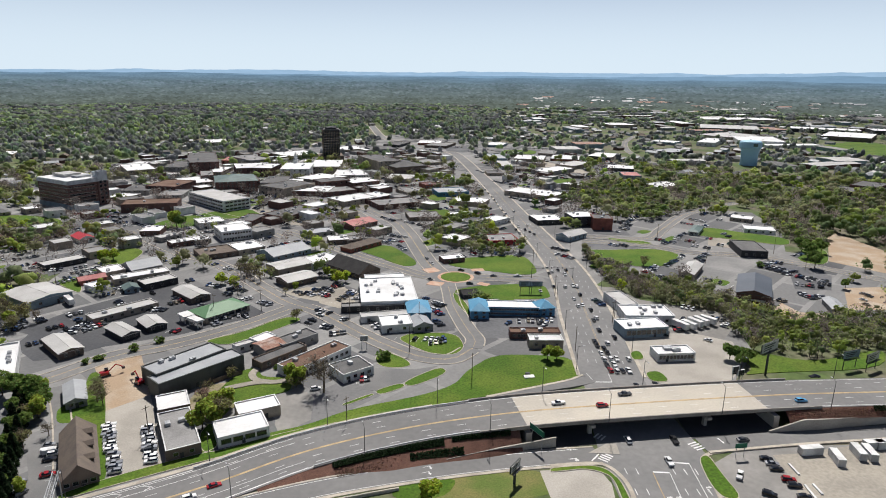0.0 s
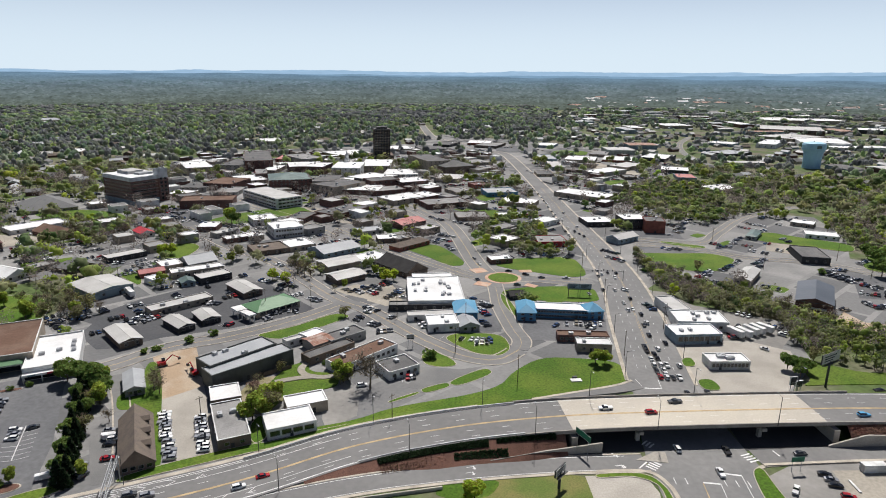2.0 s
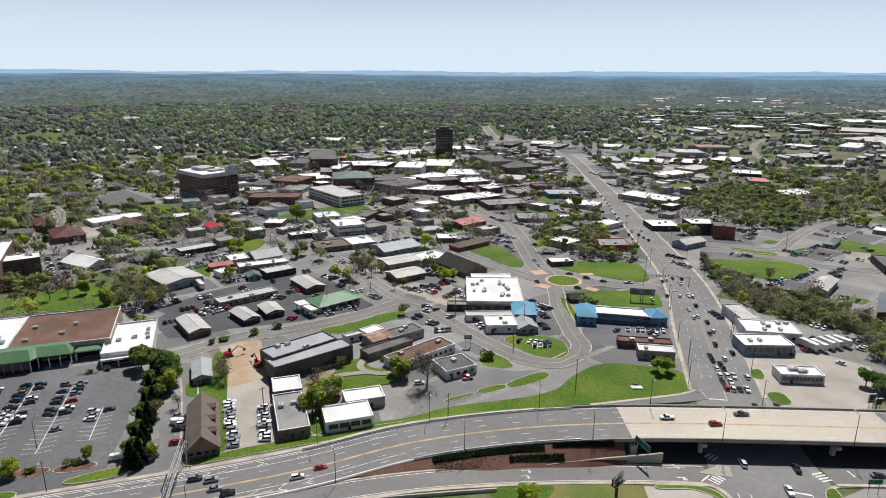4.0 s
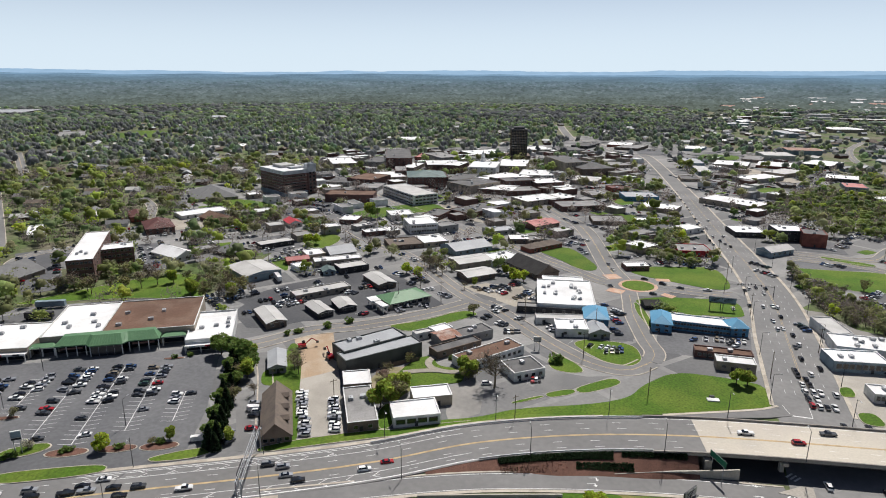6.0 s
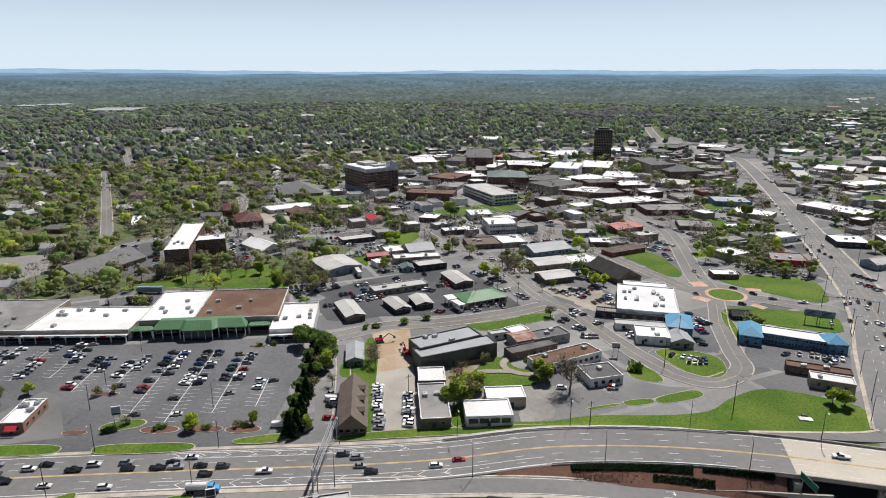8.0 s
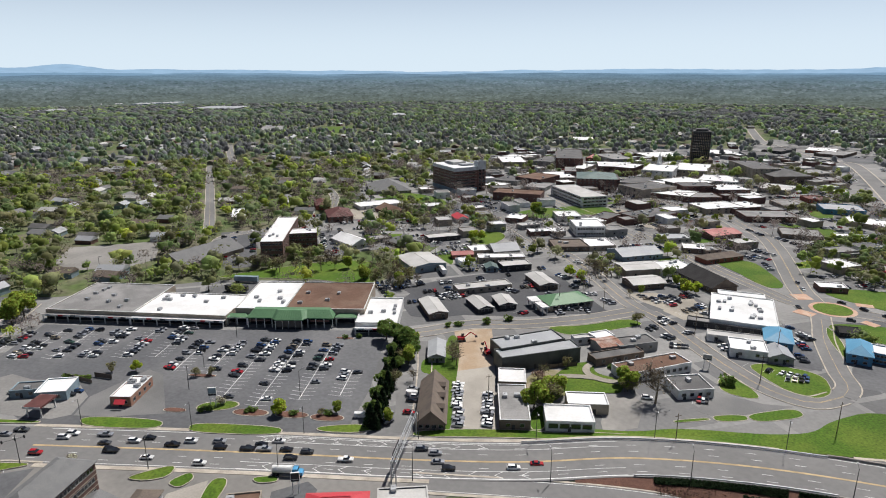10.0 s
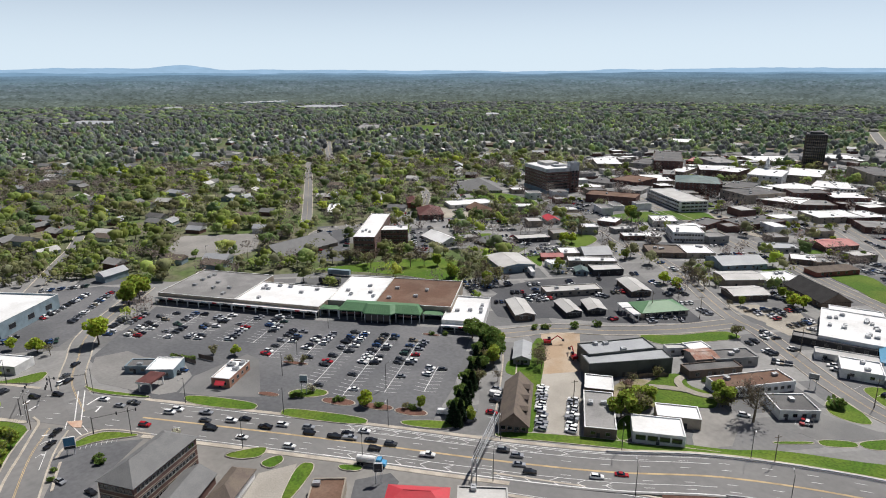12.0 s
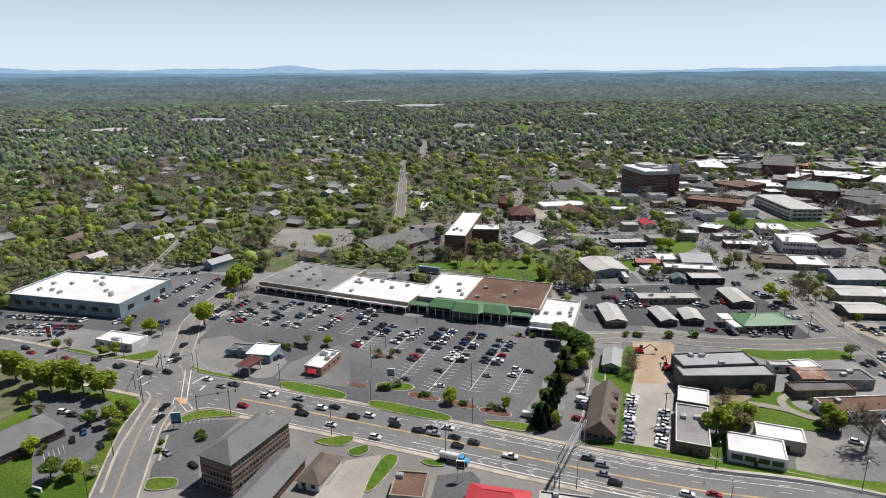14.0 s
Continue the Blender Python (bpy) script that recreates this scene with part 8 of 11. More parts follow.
# grove on the lawn behind the supermarket
for x, y, h, kind in ((-299, 256, 12, "bare"), (-292, 260, 13, "bare"), (-285, 262, 11, "olive"), (-279, 259, 13, "bare"), (-272, 265, 12, "bare"), (-267, 271, 12, "olive"),
                      (-261, 276, 13, "bare"), (-256, 283, 11, "bare"), (-249, 288, 10, "spring"), (-269, 290, 11, "bare"), (-280, 286, 11, "bare"), (-289, 271, 10, "bare"), (-242, 291, 11, "bare"),
                      (-226, 273, 10, "spring"), (-217, 274, 12, "olive"), (-209, 275, 12, "bare"), (-200, 275, 10, "olive"), (-231, 286, 10, "bare"), (-222, 286, 13, "bare"), (-212, 286, 12, "bare"),
                      (-203, 286, 12, "olive"), (-195, 284, 9, "bare"), (-228, 279, 9, "spring"), (-215, 293, 12, "bare"), (-206, 281, 10, "spring")):
    tree(kind, x, y, h)
tree("bush", -251.6, 115.4, 1.6)
tree("bush", -250.8, 115.7, 1.6)
tree("bush", -250.0, 116.1, 1.6)
tree("bush", -249.3, 116.4, 1.6)
tree("bush", -248.5, 116.8, 1.6)
tree("bush", -247.7, 117.1, 1.6)
tree("bush", -247.0, 117.5, 1.6)
tree("bush", -246.2, 117.9, 1.6)
tree("bush", -245.4, 118.2, 1.6)
tree("bush", -244.6, 118.6, 1.6)
tree("bush", -243.9, 118.9, 1.6)
tree("bush", -243.1, 119.3, 1.6)
tree("bush", -242.3, 119.6, 1.6)
tree("bush", -241.6, 120.0, 1.6)
tree("bush", -226.6, 22.8, 1.6)
tree("bush", -228.5, 24.3, 1.6)
tree("bush", -223.6, 21.5, 1.6)
tree("bush", -229.8, 26.6, 1.6)
tree("bush", -220.6, 20.2, 1.6)
tree("bush", -200.7, 51.7, 1.6)
tree("bush", -196.5, 49.4, 1.6)
tree("bush", -196.0, 63.0, 2.2)
tree("bush", -197.5, 62.6, 2.2)
tree("bush", -194.0, 62.8, 2.2)

# ---- shrub beds on the embankments ----
def shrub_bed(name, line, off0, off1, z_of, n, kind, size, label):
    rs = np.random.default_rng(31)
    seg = np.r_[0, np.cumsum(np.linalg.norm(np.diff(line[:, :2], axis=0), axis=1))]
    s, u = rs.uniform(0, seg[-1], n), rs.random(n)
    a, b = offset_line(line, off0), offset_line(line, off1)
    X = np.interp(s, seg, a[:, 0]) * (1 - u) + np.interp(s, seg, b[:, 0]) * u
    Y = np.interp(s, seg, a[:, 1]) * (1 - u) + np.interp(s, seg, b[:, 1]) * u
    Z = np.interp(s, seg, line[:, 2]) * (1 - z_of[0] - (z_of[1] - z_of[0]) * u) + rs.uniform(0.1, 0.7, n)
    V, F = leaf_cards(rs, np.c_[X, Y, Z], size)
    return tagged(new(name, mesh_of(name, V.tolist(), F.tolist(), [M_LEAF[kind]])), label, "shrubs", "", "stuff")


def plant_rows(line, off0, off1, z_of, along, across, label):
    """Young groundcover set out in rows: a small tuft at each place, the rows slightly uneven."""
    rs = np.random.default_rng(8)
    seg = np.r_[0, np.cumsum(np.linalg.norm(np.diff(line[:, :2], axis=0), axis=1))]
    a, b = offset_line(line, off0), offset_line(line, off1)
    n_rows = max(2, int(abs(off1 - off0) / across))
    s, u = np.meshgrid(np.arange(0.5, seg[-1], along), (np.arange(n_rows) + 0.5) / n_rows)
    s, u = s.ravel() + rs.uniform(-0.15, 0.15, s.size), u.ravel() + rs.uniform(-0.015, 0.015, s.size)
    P = [np.interp(s, seg, a[:, k]) * (1 - u) + np.interp(s, seg, b[:, k]) * u for k in (0, 1)]
    Z = np.interp(s, seg, line[:, 2]) * (1 - z_of[0] - (z_of[1] - z_of[0]) * u)
    c = np.repeat(np.c_[P[0], P[1], Z + 0.22], 4, 0) + rs.normal(0, 0.14, (4 * len(s), 3))
    V, F = leaf_cards(rs, c, 0.24, 0.8)
    return tagged(new("shrub_rows", mesh_of("shrub_rows", V.tolist(), F.tolist(), [M_LEAF["russet"]])), label, "shrubs", "", "stuff")


shrub_bed("shrub_bed", near(HWY, -38, 2), 10.2, 12.2, (0.05, 0.4), 5200, "pine", 0.3, "dark green low shrubs along the embankment top")
shrub_bed("shrub_bed", near(HWY, 2, 22), 10.2, 11.4, (0.05, 0.35), 1600, "pine", 0.3, "dark green low shrubs along the embankment top")
shrub_bed("shrub_bed", near(HWY, -14, 6), 13.4, 15.6, (0.5, 0.9), 1500, "pine", 0.3, "oval bed of dark shrubs in the mulch")
plant_rows(near(HWY, -40, -14), 12.4, 16.4, (0.42, 0.95), 0.9, 0.8, "rows of russet groundcover in the mulch")
plant_rows(near(HWY, -14, 24), 11.6, 15.0, (0.38, 0.9), 0.9, 0.8, "rows of russet groundcover in the mulch")
plant_rows(near(HWY, 120, 230), 10.4, 13.8, (0.05, 0.3), 0.9, 0.8, "rows of russet groundcover in the mulch")
shrub_bed("shrub_bed", near(HWY, 150, 190), 10.2, 11.6, (0.02, 0.2), 2000, "pine", 0.3, "dark green low shrubs along the embankment top")

# ---- woods: far trees joined by kind ----
WS = np.random.default_rng(77)


def inside(px_, py_, poly):
    c = np.zeros(len(px_), bool)
    q = np.array(poly)
    j = len(q) - 1
    for i in range(len(q)):
        xi, yi, xj, yj = q[i][0], q[i][1], q[j][0], q[j][1]
        cond = ((yi > py_) != (yj > py_)) & (px_ < (xj - xi) * (py_ - yi) / (yj - yi + 1e-12) + xi)
        c ^= cond
        j = i
    return c


def clear_of(X, Y, margin):
    ok = np.ones(len(X), bool)
    for bx, by, w, d, rot in TREE_KEEPOUT:
        c, s = math.cos(radians(rot)), math.sin(radians(rot))
        u, v = (X - bx) * c + (Y - by) * s, -(X - bx) * s + (Y - by) * c
        ok &= ~((np.abs(u) < w / 2 + margin) & (np.abs(v) < d / 2 + margin))
    for poly in ZONES_CLEAR:
        ok &= ~inside(X, Y, poly)
    for line, half in ROADS:
        d2 = np.full(len(X), 1e9)
        for a, b in zip(line[:-1], line[1:]):
            ab = b - a
            t = np.clip(((X - a[0]) * ab[0] + (Y - a[1]) * ab[1]) / (ab @ ab + 1e-9), 0, 1)
            d2 = np.minimum(d2, (X - a[0] - t * ab[0]) ** 2 + (Y - a[1] - t * ab[1]) ** 2)
        ok &= d2 > (half + margin * 0.8) ** 2
    return ok


TOWN = ZONES_TOWN[0]


def jitter_grid(r0, r1, step, az0=-92.0, az1=42.0):
    """Uneven rows of places over the sector that the drone overlooks; az clockwise from +y."""
    n = int(2 * r1 / step)
    gx, gy = np.meshgrid(np.arange(-n // 2, n // 2 + 1) * step, np.arange(-n // 2, n // 2 + 1) * step)
    X = gx.ravel() + WS.uniform(-0.5, 0.5, gx.size) * step
    Y = gy.ravel() + WS.uniform(-0.5, 0.5, gx.size) * step
    R = np.hypot(X, Y)
    A = np.degrees(np.arctan2(X, Y))
    k = (R > r0) & (R < r1) & (A > az0) & (A < az1)
    return X[k], Y[k]


def patchy(X, Y, scale, seed):
    return np.array([noise.noise(Vector((x / scale, y / scale, seed))) for x, y in zip(X, Y)])




# ---- houses among the trees ----
HOUSE_ROOFS = ["greyshingle", "shingle", "dark", "grey", "offwhite", "greyshingle", "steel", "steel"]
HOUSE_WALLS = ["tan", "white", "white", "bluegrey", "brick", "white"]


def house_arrays(w, d, h, rise):
    o = 0.4
    X, Y, a, b = w / 2, d / 2, w / 2 + o, d / 2 + o
    WV = [(-X, -Y, 0), (X, -Y, 0), (X, Y, 0), (-X, Y, 0), (-X, -Y, h), (X, -Y, h), (X, Y, h), (-X, Y, h), (-X, 0, h + rise * 0.93), (X, 0, h + rise * 0.93)]
    WF = [(0, 1, 5, 4), (1, 2, 6, 9, 5), (2, 3, 7, 6), (3, 0, 4, 8, 7)]
    RV = [(-a, -b, h - 0.1), (a, -b, h - 0.1), (a, 0, h + rise), (-a, 0, h + rise), (a, b, h - 0.1), (-a, b, h - 0.1), (-a, -b, h - 0.3), (a, -b, h - 0.3), (a, b, h - 0.3), (-a, b, h - 0.3)]
    RF = [(0, 1, 2, 3), (3, 2, 4, 5), (0, 6, 7, 1), (4, 8, 9, 5), (1, 7, 8, 4, 2), (5, 9, 6, 0, 3)]
    return WV, WF, RV, RF


# small blocks that fill the old town's streets
IX, IY = jitter_grid(430, 1000, 27, -36, 12)
keep = inside(IX, IY, TOWN) & clear_of(IX, IY, 7.5) & (WS.random(len(IX)) < 0.8)
ir = random.Random(3)
for x, y in zip(IX[keep], IY[keep]):
    w, d, h = ir.uniform(10, 20), ir.uniform(10, 16), round(ir.choice((3.2, 3.6, 4, 4.5, 5.5)) + ir.random() * 0.4, 2)
    rf = ir.choice(("white", "white", "grey", "grey", "offwhite", "dark"))
    building(round(x, 1), round(y, 1), w, d, h, 48 + ir.choice((0, 90)) + ir.uniform(-4, 4), ir.choice(("brick", "tan", "white", "tan", "grey", "white")), rf,
             "small downtown block with %s flat roof" % {"white": "white", "grey": "gravel", "dark": "dark tar", "offwhite": "pale"}[rf], front=2 if y < 600 else 0, side=0, units=0, doors=0)

# grass plots between the blocks
GX, GY = jitter_grid(300, 1000, 30, -50, 25)
keep = inside(GX, GY, TOWN) & clear_of(GX, GY, 4) & (WS.random(len(GX)) < 0.4)
GV, GF = [], []
for x, y in zip(GX[keep], GY[keep]):
    m = pose(x, y, 0.062, 0, 0, 48 + ir.uniform(-5, 5))
    a, b, k = ir.uniform(4, 14), ir.uniform(2.5, 7), len(GV)
    GV += [tuple(m @ Vector((u * a, v * b, -dz))) for dz in (0, 0.06) for u, v in ((-1, -0.7), (-0.6, -1), (0.7, -1), (1, -0.5), (0.9, 0.8), (0.4, 1), (-0.8, 0.9))]
    GF += [tuple(range(k, k + 7))] + [(k + i, k + (i + 1) % 7, k + 7 + (i + 1) % 7, k + 7 + i)[::-1] for i in range(7)]
tagged(new("grass_plots", mesh_of("grass_plots", GV, GF, [M_GRASS])), "small uneven grass plots between downtown blocks", "grass", "", "stuff")

HX, HY = jitter_grid(300, 1500, 31)
keep = ~inside(HX, HY, TOWN) & clear_of(HX, HY, 10) & (WS.random(len(HX)) < 0.62) & ~((HX > 60) & (HY < 760))
FX, FY = jitter_grid(1500, 2300, 52)
far = WS.random(len(FX)) < 0.5
HX, HY = np.r_[HX[keep], FX[far]], np.r_[HY[keep], FY[far]]
order = np.argsort(np.hypot(HX + 300, HY - 250))
far_house = {}
hr = random.Random(9)
for rank, i in enumerate(order):
    w, d, h = hr.uniform(11, 17), hr.uniform(8, 11), hr.uniform(2.8, 4.2)
    rot = 25 + hr.choice((0, 90)) + hr.uniform(-12, 12)
    WV, WF, RV, RF = house_arrays(round(w / 2) * 2, round(d / 2) * 2, round(h * 2) / 2, 2.4)
    wk, rk = hr.choice(HOUSE_WALLS), hr.choice(HOUSE_ROOFS)
    TREE_KEEPOUT.append((HX[i], HY[i] - 3, w + 4, d + 7, rot))
    if rank < 150:
        key = (len(WV), WV[2], h > 3.4, wk)
        ob = new("house", cached(("hw", WV[9], WV[2], wk), lambda: mesh_of("house_wall", WV, WF, [M_WALL[wk]])))
        ob.matrix_basis = pose(HX[i], HY[i], 0, 0, 0, rot)
        tagged(ob, "small house with a low gabled roof among trees", "house", "houses among the trees")
        under("roof", cached(("hr", RV[2], RV[4], rk), lambda: mesh_of("house_roof", RV, RF, [M_ROOF[rk]])), ob)
        if hr.random() < 0.15:
            boxed_ = under("chimney", box_mesh("chimney", 0.8, 0.8, 2.2, M_WALL["redbrick"], h + 1.2), ob)
            boxed_.matrix_basis = pose(w * 0.25, 0.6, 0)
    else:
        m = pose(HX[i], HY[i], 0, 0, 0, rot)
        for tag, V, F in (("w" + wk, WV, WF), ("r" + rk, RV, RF)):
            vs, fs = far_house.setdefault(tag, ([], []))
            n = len(vs)
            vs += [tuple(m @ Vector(v)) for v in V]
            fs += [tuple(k + n for k in f) for f in F]
for tag, (vs, fs) in far_house.items():
    tagged(new("distant_houses", mesh_of("distant_houses", vs, fs, [M_WALL[tag[1:]] if tag[0] == "w" else M_ROOF[tag[1:]]])), "distant house walls and roofs among the woods", "houses", "", "stuff")

# the wooded plain climbs slowly towards the skyline: distance, height
PLAIN_ROWS = [(2300, 0.4), (2550, 1.5), (2800, 4), (3050, 9), (3300, 16), (3600, 30), (4000, 52), (4400, 77), (4850, 106)]
# works and stores of the flat land beyond the water tower
DX, DY = jitter_grid(960, 2300, 74, 6, 42)
keep = clear_of(DX, DY, 18) & (WS.random(len(DX)) < 0.75) & (DX > 140)
PX, PY = jitter_grid(2300, 3300, 120, 7, 40)
more = WS.random(len(PX)) < 0.6
DX, DY = np.r_[DX[keep], PX[more]], np.r_[DY[keep], PY[more]]
sheds = {}
for x, y in zip(DX, DY):
    z_ = float(np.interp(math.hypot(x, y), *zip(*PLAIN_ROWS)))
    w, d, h = hr.uniform(28, 95), hr.uniform(18, 42), hr.uniform(4.5, 8) if z_ < 0.5 else 2.0
    rise = 1.2 if z_ < 0.5 else 5.0
    rot = hr.choice((8, 98, 20)) + hr.uniform(-4, 4)
    rk, wk = hr.choice(("white", "offwhite", "offwhite", "grey", "steel", "steel", "dark", "rust")), hr.choice(("tan", "grey", "white", "bluegrey", "brick"))
    TREE_KEEPOUT.append((x, y - 9, w + 14, d + 34, rot if rot < 60 else rot - 90) if rot < 60 else (x, y - 9, d + 34, w + 14, rot - 90))
    m = pose(x, y, z_, 0, 0, rot)
    X, Y, o = w / 2, d / 2, 0.5
    for tag, V, F in (("w" + wk, [(u, v, z) for z in (0, h) for u, v in ((-X, -Y), (X, -Y), (X, Y), (-X, Y))], [(0, 1, 5, 4), (1, 2, 6, 5), (2, 3, 7, 6), (3, 0, 4, 7)]),
                      ("r" + rk, [(-X - o, -Y - o, h), (X + o, -Y - o, h), (X + o, Y + o, h), (-X - o, Y + o, h), (-X - o, 0, h + rise), (X + o, 0, h + rise)], [(0, 1, 5, 4), (4, 5, 2, 3), (1, 2, 5), (3, 0, 4)])):
        vs, fs = sheds.setdefault(tag, ([], []))
        n = len(vs)
        vs += [tuple(m @ Vector(v)) for v in V]
        fs += [tuple(k + n for k in f) for f in F]
for tag, (vs, fs) in sheds.items():
    tagged(new("distant_warehouses", mesh_of("distant_warehouses", vs, fs, [M_WALL[tag[1:]] if tag[0] == "w" else M_ROOF[tag[1:]]])), "distant low warehouses and stores among the trees", "warehouses", "", "stuff")


DOME_V, DOME_F = None, None
_bm = bmesh.new()
bmesh.ops.create_icosphere(_bm, subdivisions=1, radius=1.0)
for _v in list(_bm.verts):
    if _v.co.z < -0.6:
        _bm.verts.remove(_v)
_bm.verts.index_update()
_bm.verts.ensure_lookup_table()
DOME_V = np.array([v.co[:] for v in _bm.verts])
DOME_F = np.array([[v.index for v in f.verts] for f in _bm.faces])
_bm.free()

MIX = [("spring", 0.24), ("green", 0.15), ("olive", 0.21), ("bare", 0.33), ("lime", 0.07)]
WOOD = {}


def wood_add(kind, V, F, tone):
    WOOD.setdefault(kind, []).append((V, F, np.tile(tone, (len(V), 1))))


def pick_kinds(X, Y, seed, bare=1.0):
    """Kinds in drifts: one noise per kind pushes its share up and down."""
    w = np.stack([np.log(p * (bare if k == "bare" else 1)) + 1.6 * patchy(X, Y, 70, seed + i) + 1.2 * patchy(X, Y, 400, seed + 9 + i) + WS.gumbel(size=len(X)) * 0.75 for i, (k, p) in enumerate(MIX)], 1)
    return w.argmax(1)


def plant_cards(X, Y, n_cards, h_lo, h_hi, card, seed=3, spread=(0.46, 0.66), bare=1.0):
    """Trees of a few rounded masses with loose leaf clumps round them; bare ones of twig clumps alone."""
    kinds = pick_kinds(X, Y, seed, bare)
    for x, y, k in zip(X, Y, kinds):
        h = WS.uniform(h_lo, h_hi)
        r = h * WS.uniform(*spread)
        name = MIX[k][0]
        tone = WS.beta(1.6, 1.6, 3)
        close = math.hypot(x, y) < 380
        n = int(n_cards * (1.3 if name == "bare" else 0.8 if name == "olive" else 0.5) * (1.7 if close else 1))
        pts = crown_points(WS, n, r, h * 0.15, h, 6, 0.15) + np.array([x, y, 0])
        V, F = leaf_cards(WS, pts, card * (0.5 if name == "bare" else 0.75) * (0.72 if close else 1))
        wood_add(name, V, F, tone)
        for _ in range(0 if name == "bare" else 2 if name == "olive" else 4):
            q, rr = WS.uniform(0, math.tau), r * WS.uniform(0.15, 0.55)
            s = r * WS.uniform(0.38, 0.62) * (0.66 if close else 1)
            D = DOME_V * WS.uniform(0.6, 1.3, (len(DOME_V), 1)) * np.array([s, s, s * 0.85])
            D += np.array([x + rr * math.cos(q), y + rr * math.sin(q), h * WS.uniform(0.42, 0.78)])
            LOBES.setdefault(name, []).append((D, DOME_F, np.tile(tone, (len(D), 1))))
        w_ = 0.22
        T = np.array([(x - w_, y - w_, 0), (x + w_, y - w_, 0), (x, y + w_, 0), (x - w_ * .4, y, h * .5), (x + w_ * .4, y, h * .5), (x, y + w_ * .4, h * .5)])
        wood_add("bare", T, np.array([[0, 1, 4, 3], [1, 2, 5, 4], [2, 0, 3, 5]]), tone)


def plant_domes(X, Y, h_lo, h_hi, ratio, lobes, into=None, Z=None, clumps=0, card=1.5):
    kinds = pick_kinds(X, Y, 4)
    n = len(X)
    tones = WS.beta(1.6, 1.6, (n, 3))
    for k, (name, _) in enumerate(MIX):
        for _l in range(lobes):
            s = np.where(kinds == k)[0]
            if not len(s):
                continue
            h = WS.uniform(h_lo, h_hi, len(s))
            r = h * WS.uniform(ratio * 0.75, ratio * 1.2, len(s)) * (1.0 if lobes == 1 else 0.56)
            jit = WS.uniform(0.8, 1.2, (len(s), len(DOME_V), 1))
            off = WS.uniform(-1, 1, (len(s), 2)) * (0 if lobes == 1 else 1) * (h * ratio * 0.55)[:, None]
            V = DOME_V[None] * jit * np.stack([r, r, h * 0.42], 1)[:, None, :]
            V[:, :, 0] += (X[s] + off[:, 0])[:, None]
            V[:, :, 1] += (Y[s] + off[:, 1])[:, None]
            V[:, :, 2] += (h * WS.uniform(0.5, 0.62, len(s)))[:, None] + (0 if Z is None else Z[s][:, None])
            F = (DOME_F[None] + (np.arange(len(s)) * len(DOME_V))[:, None, None]).reshape(-1, 3)
            (DOMES if into is None else into).setdefault(name, []).append((V.reshape(-1, 3), F, np.repeat(tones[s], len(DOME_V), 0)))
            if clumps:      # loose leaf clumps round the mass
                d = rand_unit(WS, len(s) * clumps)
                d[:, 2] = np.abs(d[:, 2]) * 1.1 - 0.25
                q = np.repeat(np.arange(len(s)), clumps)
                c = np.c_[X[s][q] + off[q, 0], Y[s][q] + off[q, 1], (h * 0.56)[q]] + d * np.stack([r, r, h * 0.44], 1)[q] * WS.uniform(0.75, 1.15, (len(q), 1))
                CV, CF = leaf_cards(WS, c, card * (0.7 if name == "bare" else 1.0))
                FARCARDS.setdefault(name, []).append((CV, CF, np.repeat(tones[s][q], 4, 0)))


DOMES, LOBES, PLAIN, FARCARDS = {}, {}, {}, {}
WOOD_POLYS = []
WOOD_POLYS.append([(96.1, 421.7), (101.4, 401.3), (115.1, 370.4), (127.4, 349.3), (142.2, 355.0), (151.9, 330.2), (160.2, 324.7), (169.8, 301.8), (177.8, 293.9), (211.7, 309.8), (227.3, 303.4), (216.4, 287.2), (188.5, 272.1), (155.7, 274.0), (140.0, 279.3), (139.1, 299.4), (126.2, 318.1), (105.0, 334.7), (99.5, 350.1), (93.6, 367.3), (90.0, 392.6)])
WOOD_POLYS.append([(-11.3, 462.7), (-2.4, 512.8), (15.0, 552.7), (37.9, 533.6), (42.2, 457.4), (31.8, 439.3), (56.1, 420.7), (29.8, 409.3), (15.3, 422.3), (1.7, 441.6)])
WOOD_POLYS.append([(67.4, 598.8), (94.0, 600.2), (122.8, 637.6), (183.8, 760.7), (245.4, 821.6), (258.3, 748.2), (200.8, 573.3), (175.5, 577.3), (134.9, 585.8), (120.7, 601.6)])
WOOD_POLYS.append([(-250.3, 300.7), (-247.7, 319.9), (-218.8, 304.8), (-216.1, 280.1)])
WOOD_POLYS.append([(-310.1, 301.8), (-291.5, 312.5), (-272.7, 292.6), (-283.8, 276.3)])
WOOD_POLYS.append([(-360.4, 492.9), (-305.7, 501.8), (-275.9, 461.8), (-281.6, 405.8), (-304.4, 417.9)])
WOOD_POLYS.append([(-130.1, 384.8), (-118.7, 395.2), (-101.1, 357.5), (-110.4, 348.9)])
WOOD_POLYS.append([(-256.4, 447.7), (-225.1, 448.9), (-207.7, 422.7), (-235.8, 415.4)])
WOOD_POLYS.append([(139.2, 282.5), (218.4, 291.3), (203.1, 268.5), (161.6, 253.3), (142.2, 267.0)])
WOOD_POLYS.append([(-495.1, 129.4), (-480.3, 167.2), (-375.9, 167.2), (-386.6, 147.5), (-397.0, 120.8), (-406.1, 103.4), (-463.5, 40.5), (-516.6, 47.4)])
WOOD_POLYS.append([(-344.9, 213.6), (-316.4, 244.8), (-310.8, 234.4), (-331.0, 208.4)])
WOOD_POLYS.append([(152.4, 582.6), (263.9, 599.8), (254.2, 555.5), (218.3, 564.1), (178.7, 522.9), (158.0, 561.2)])
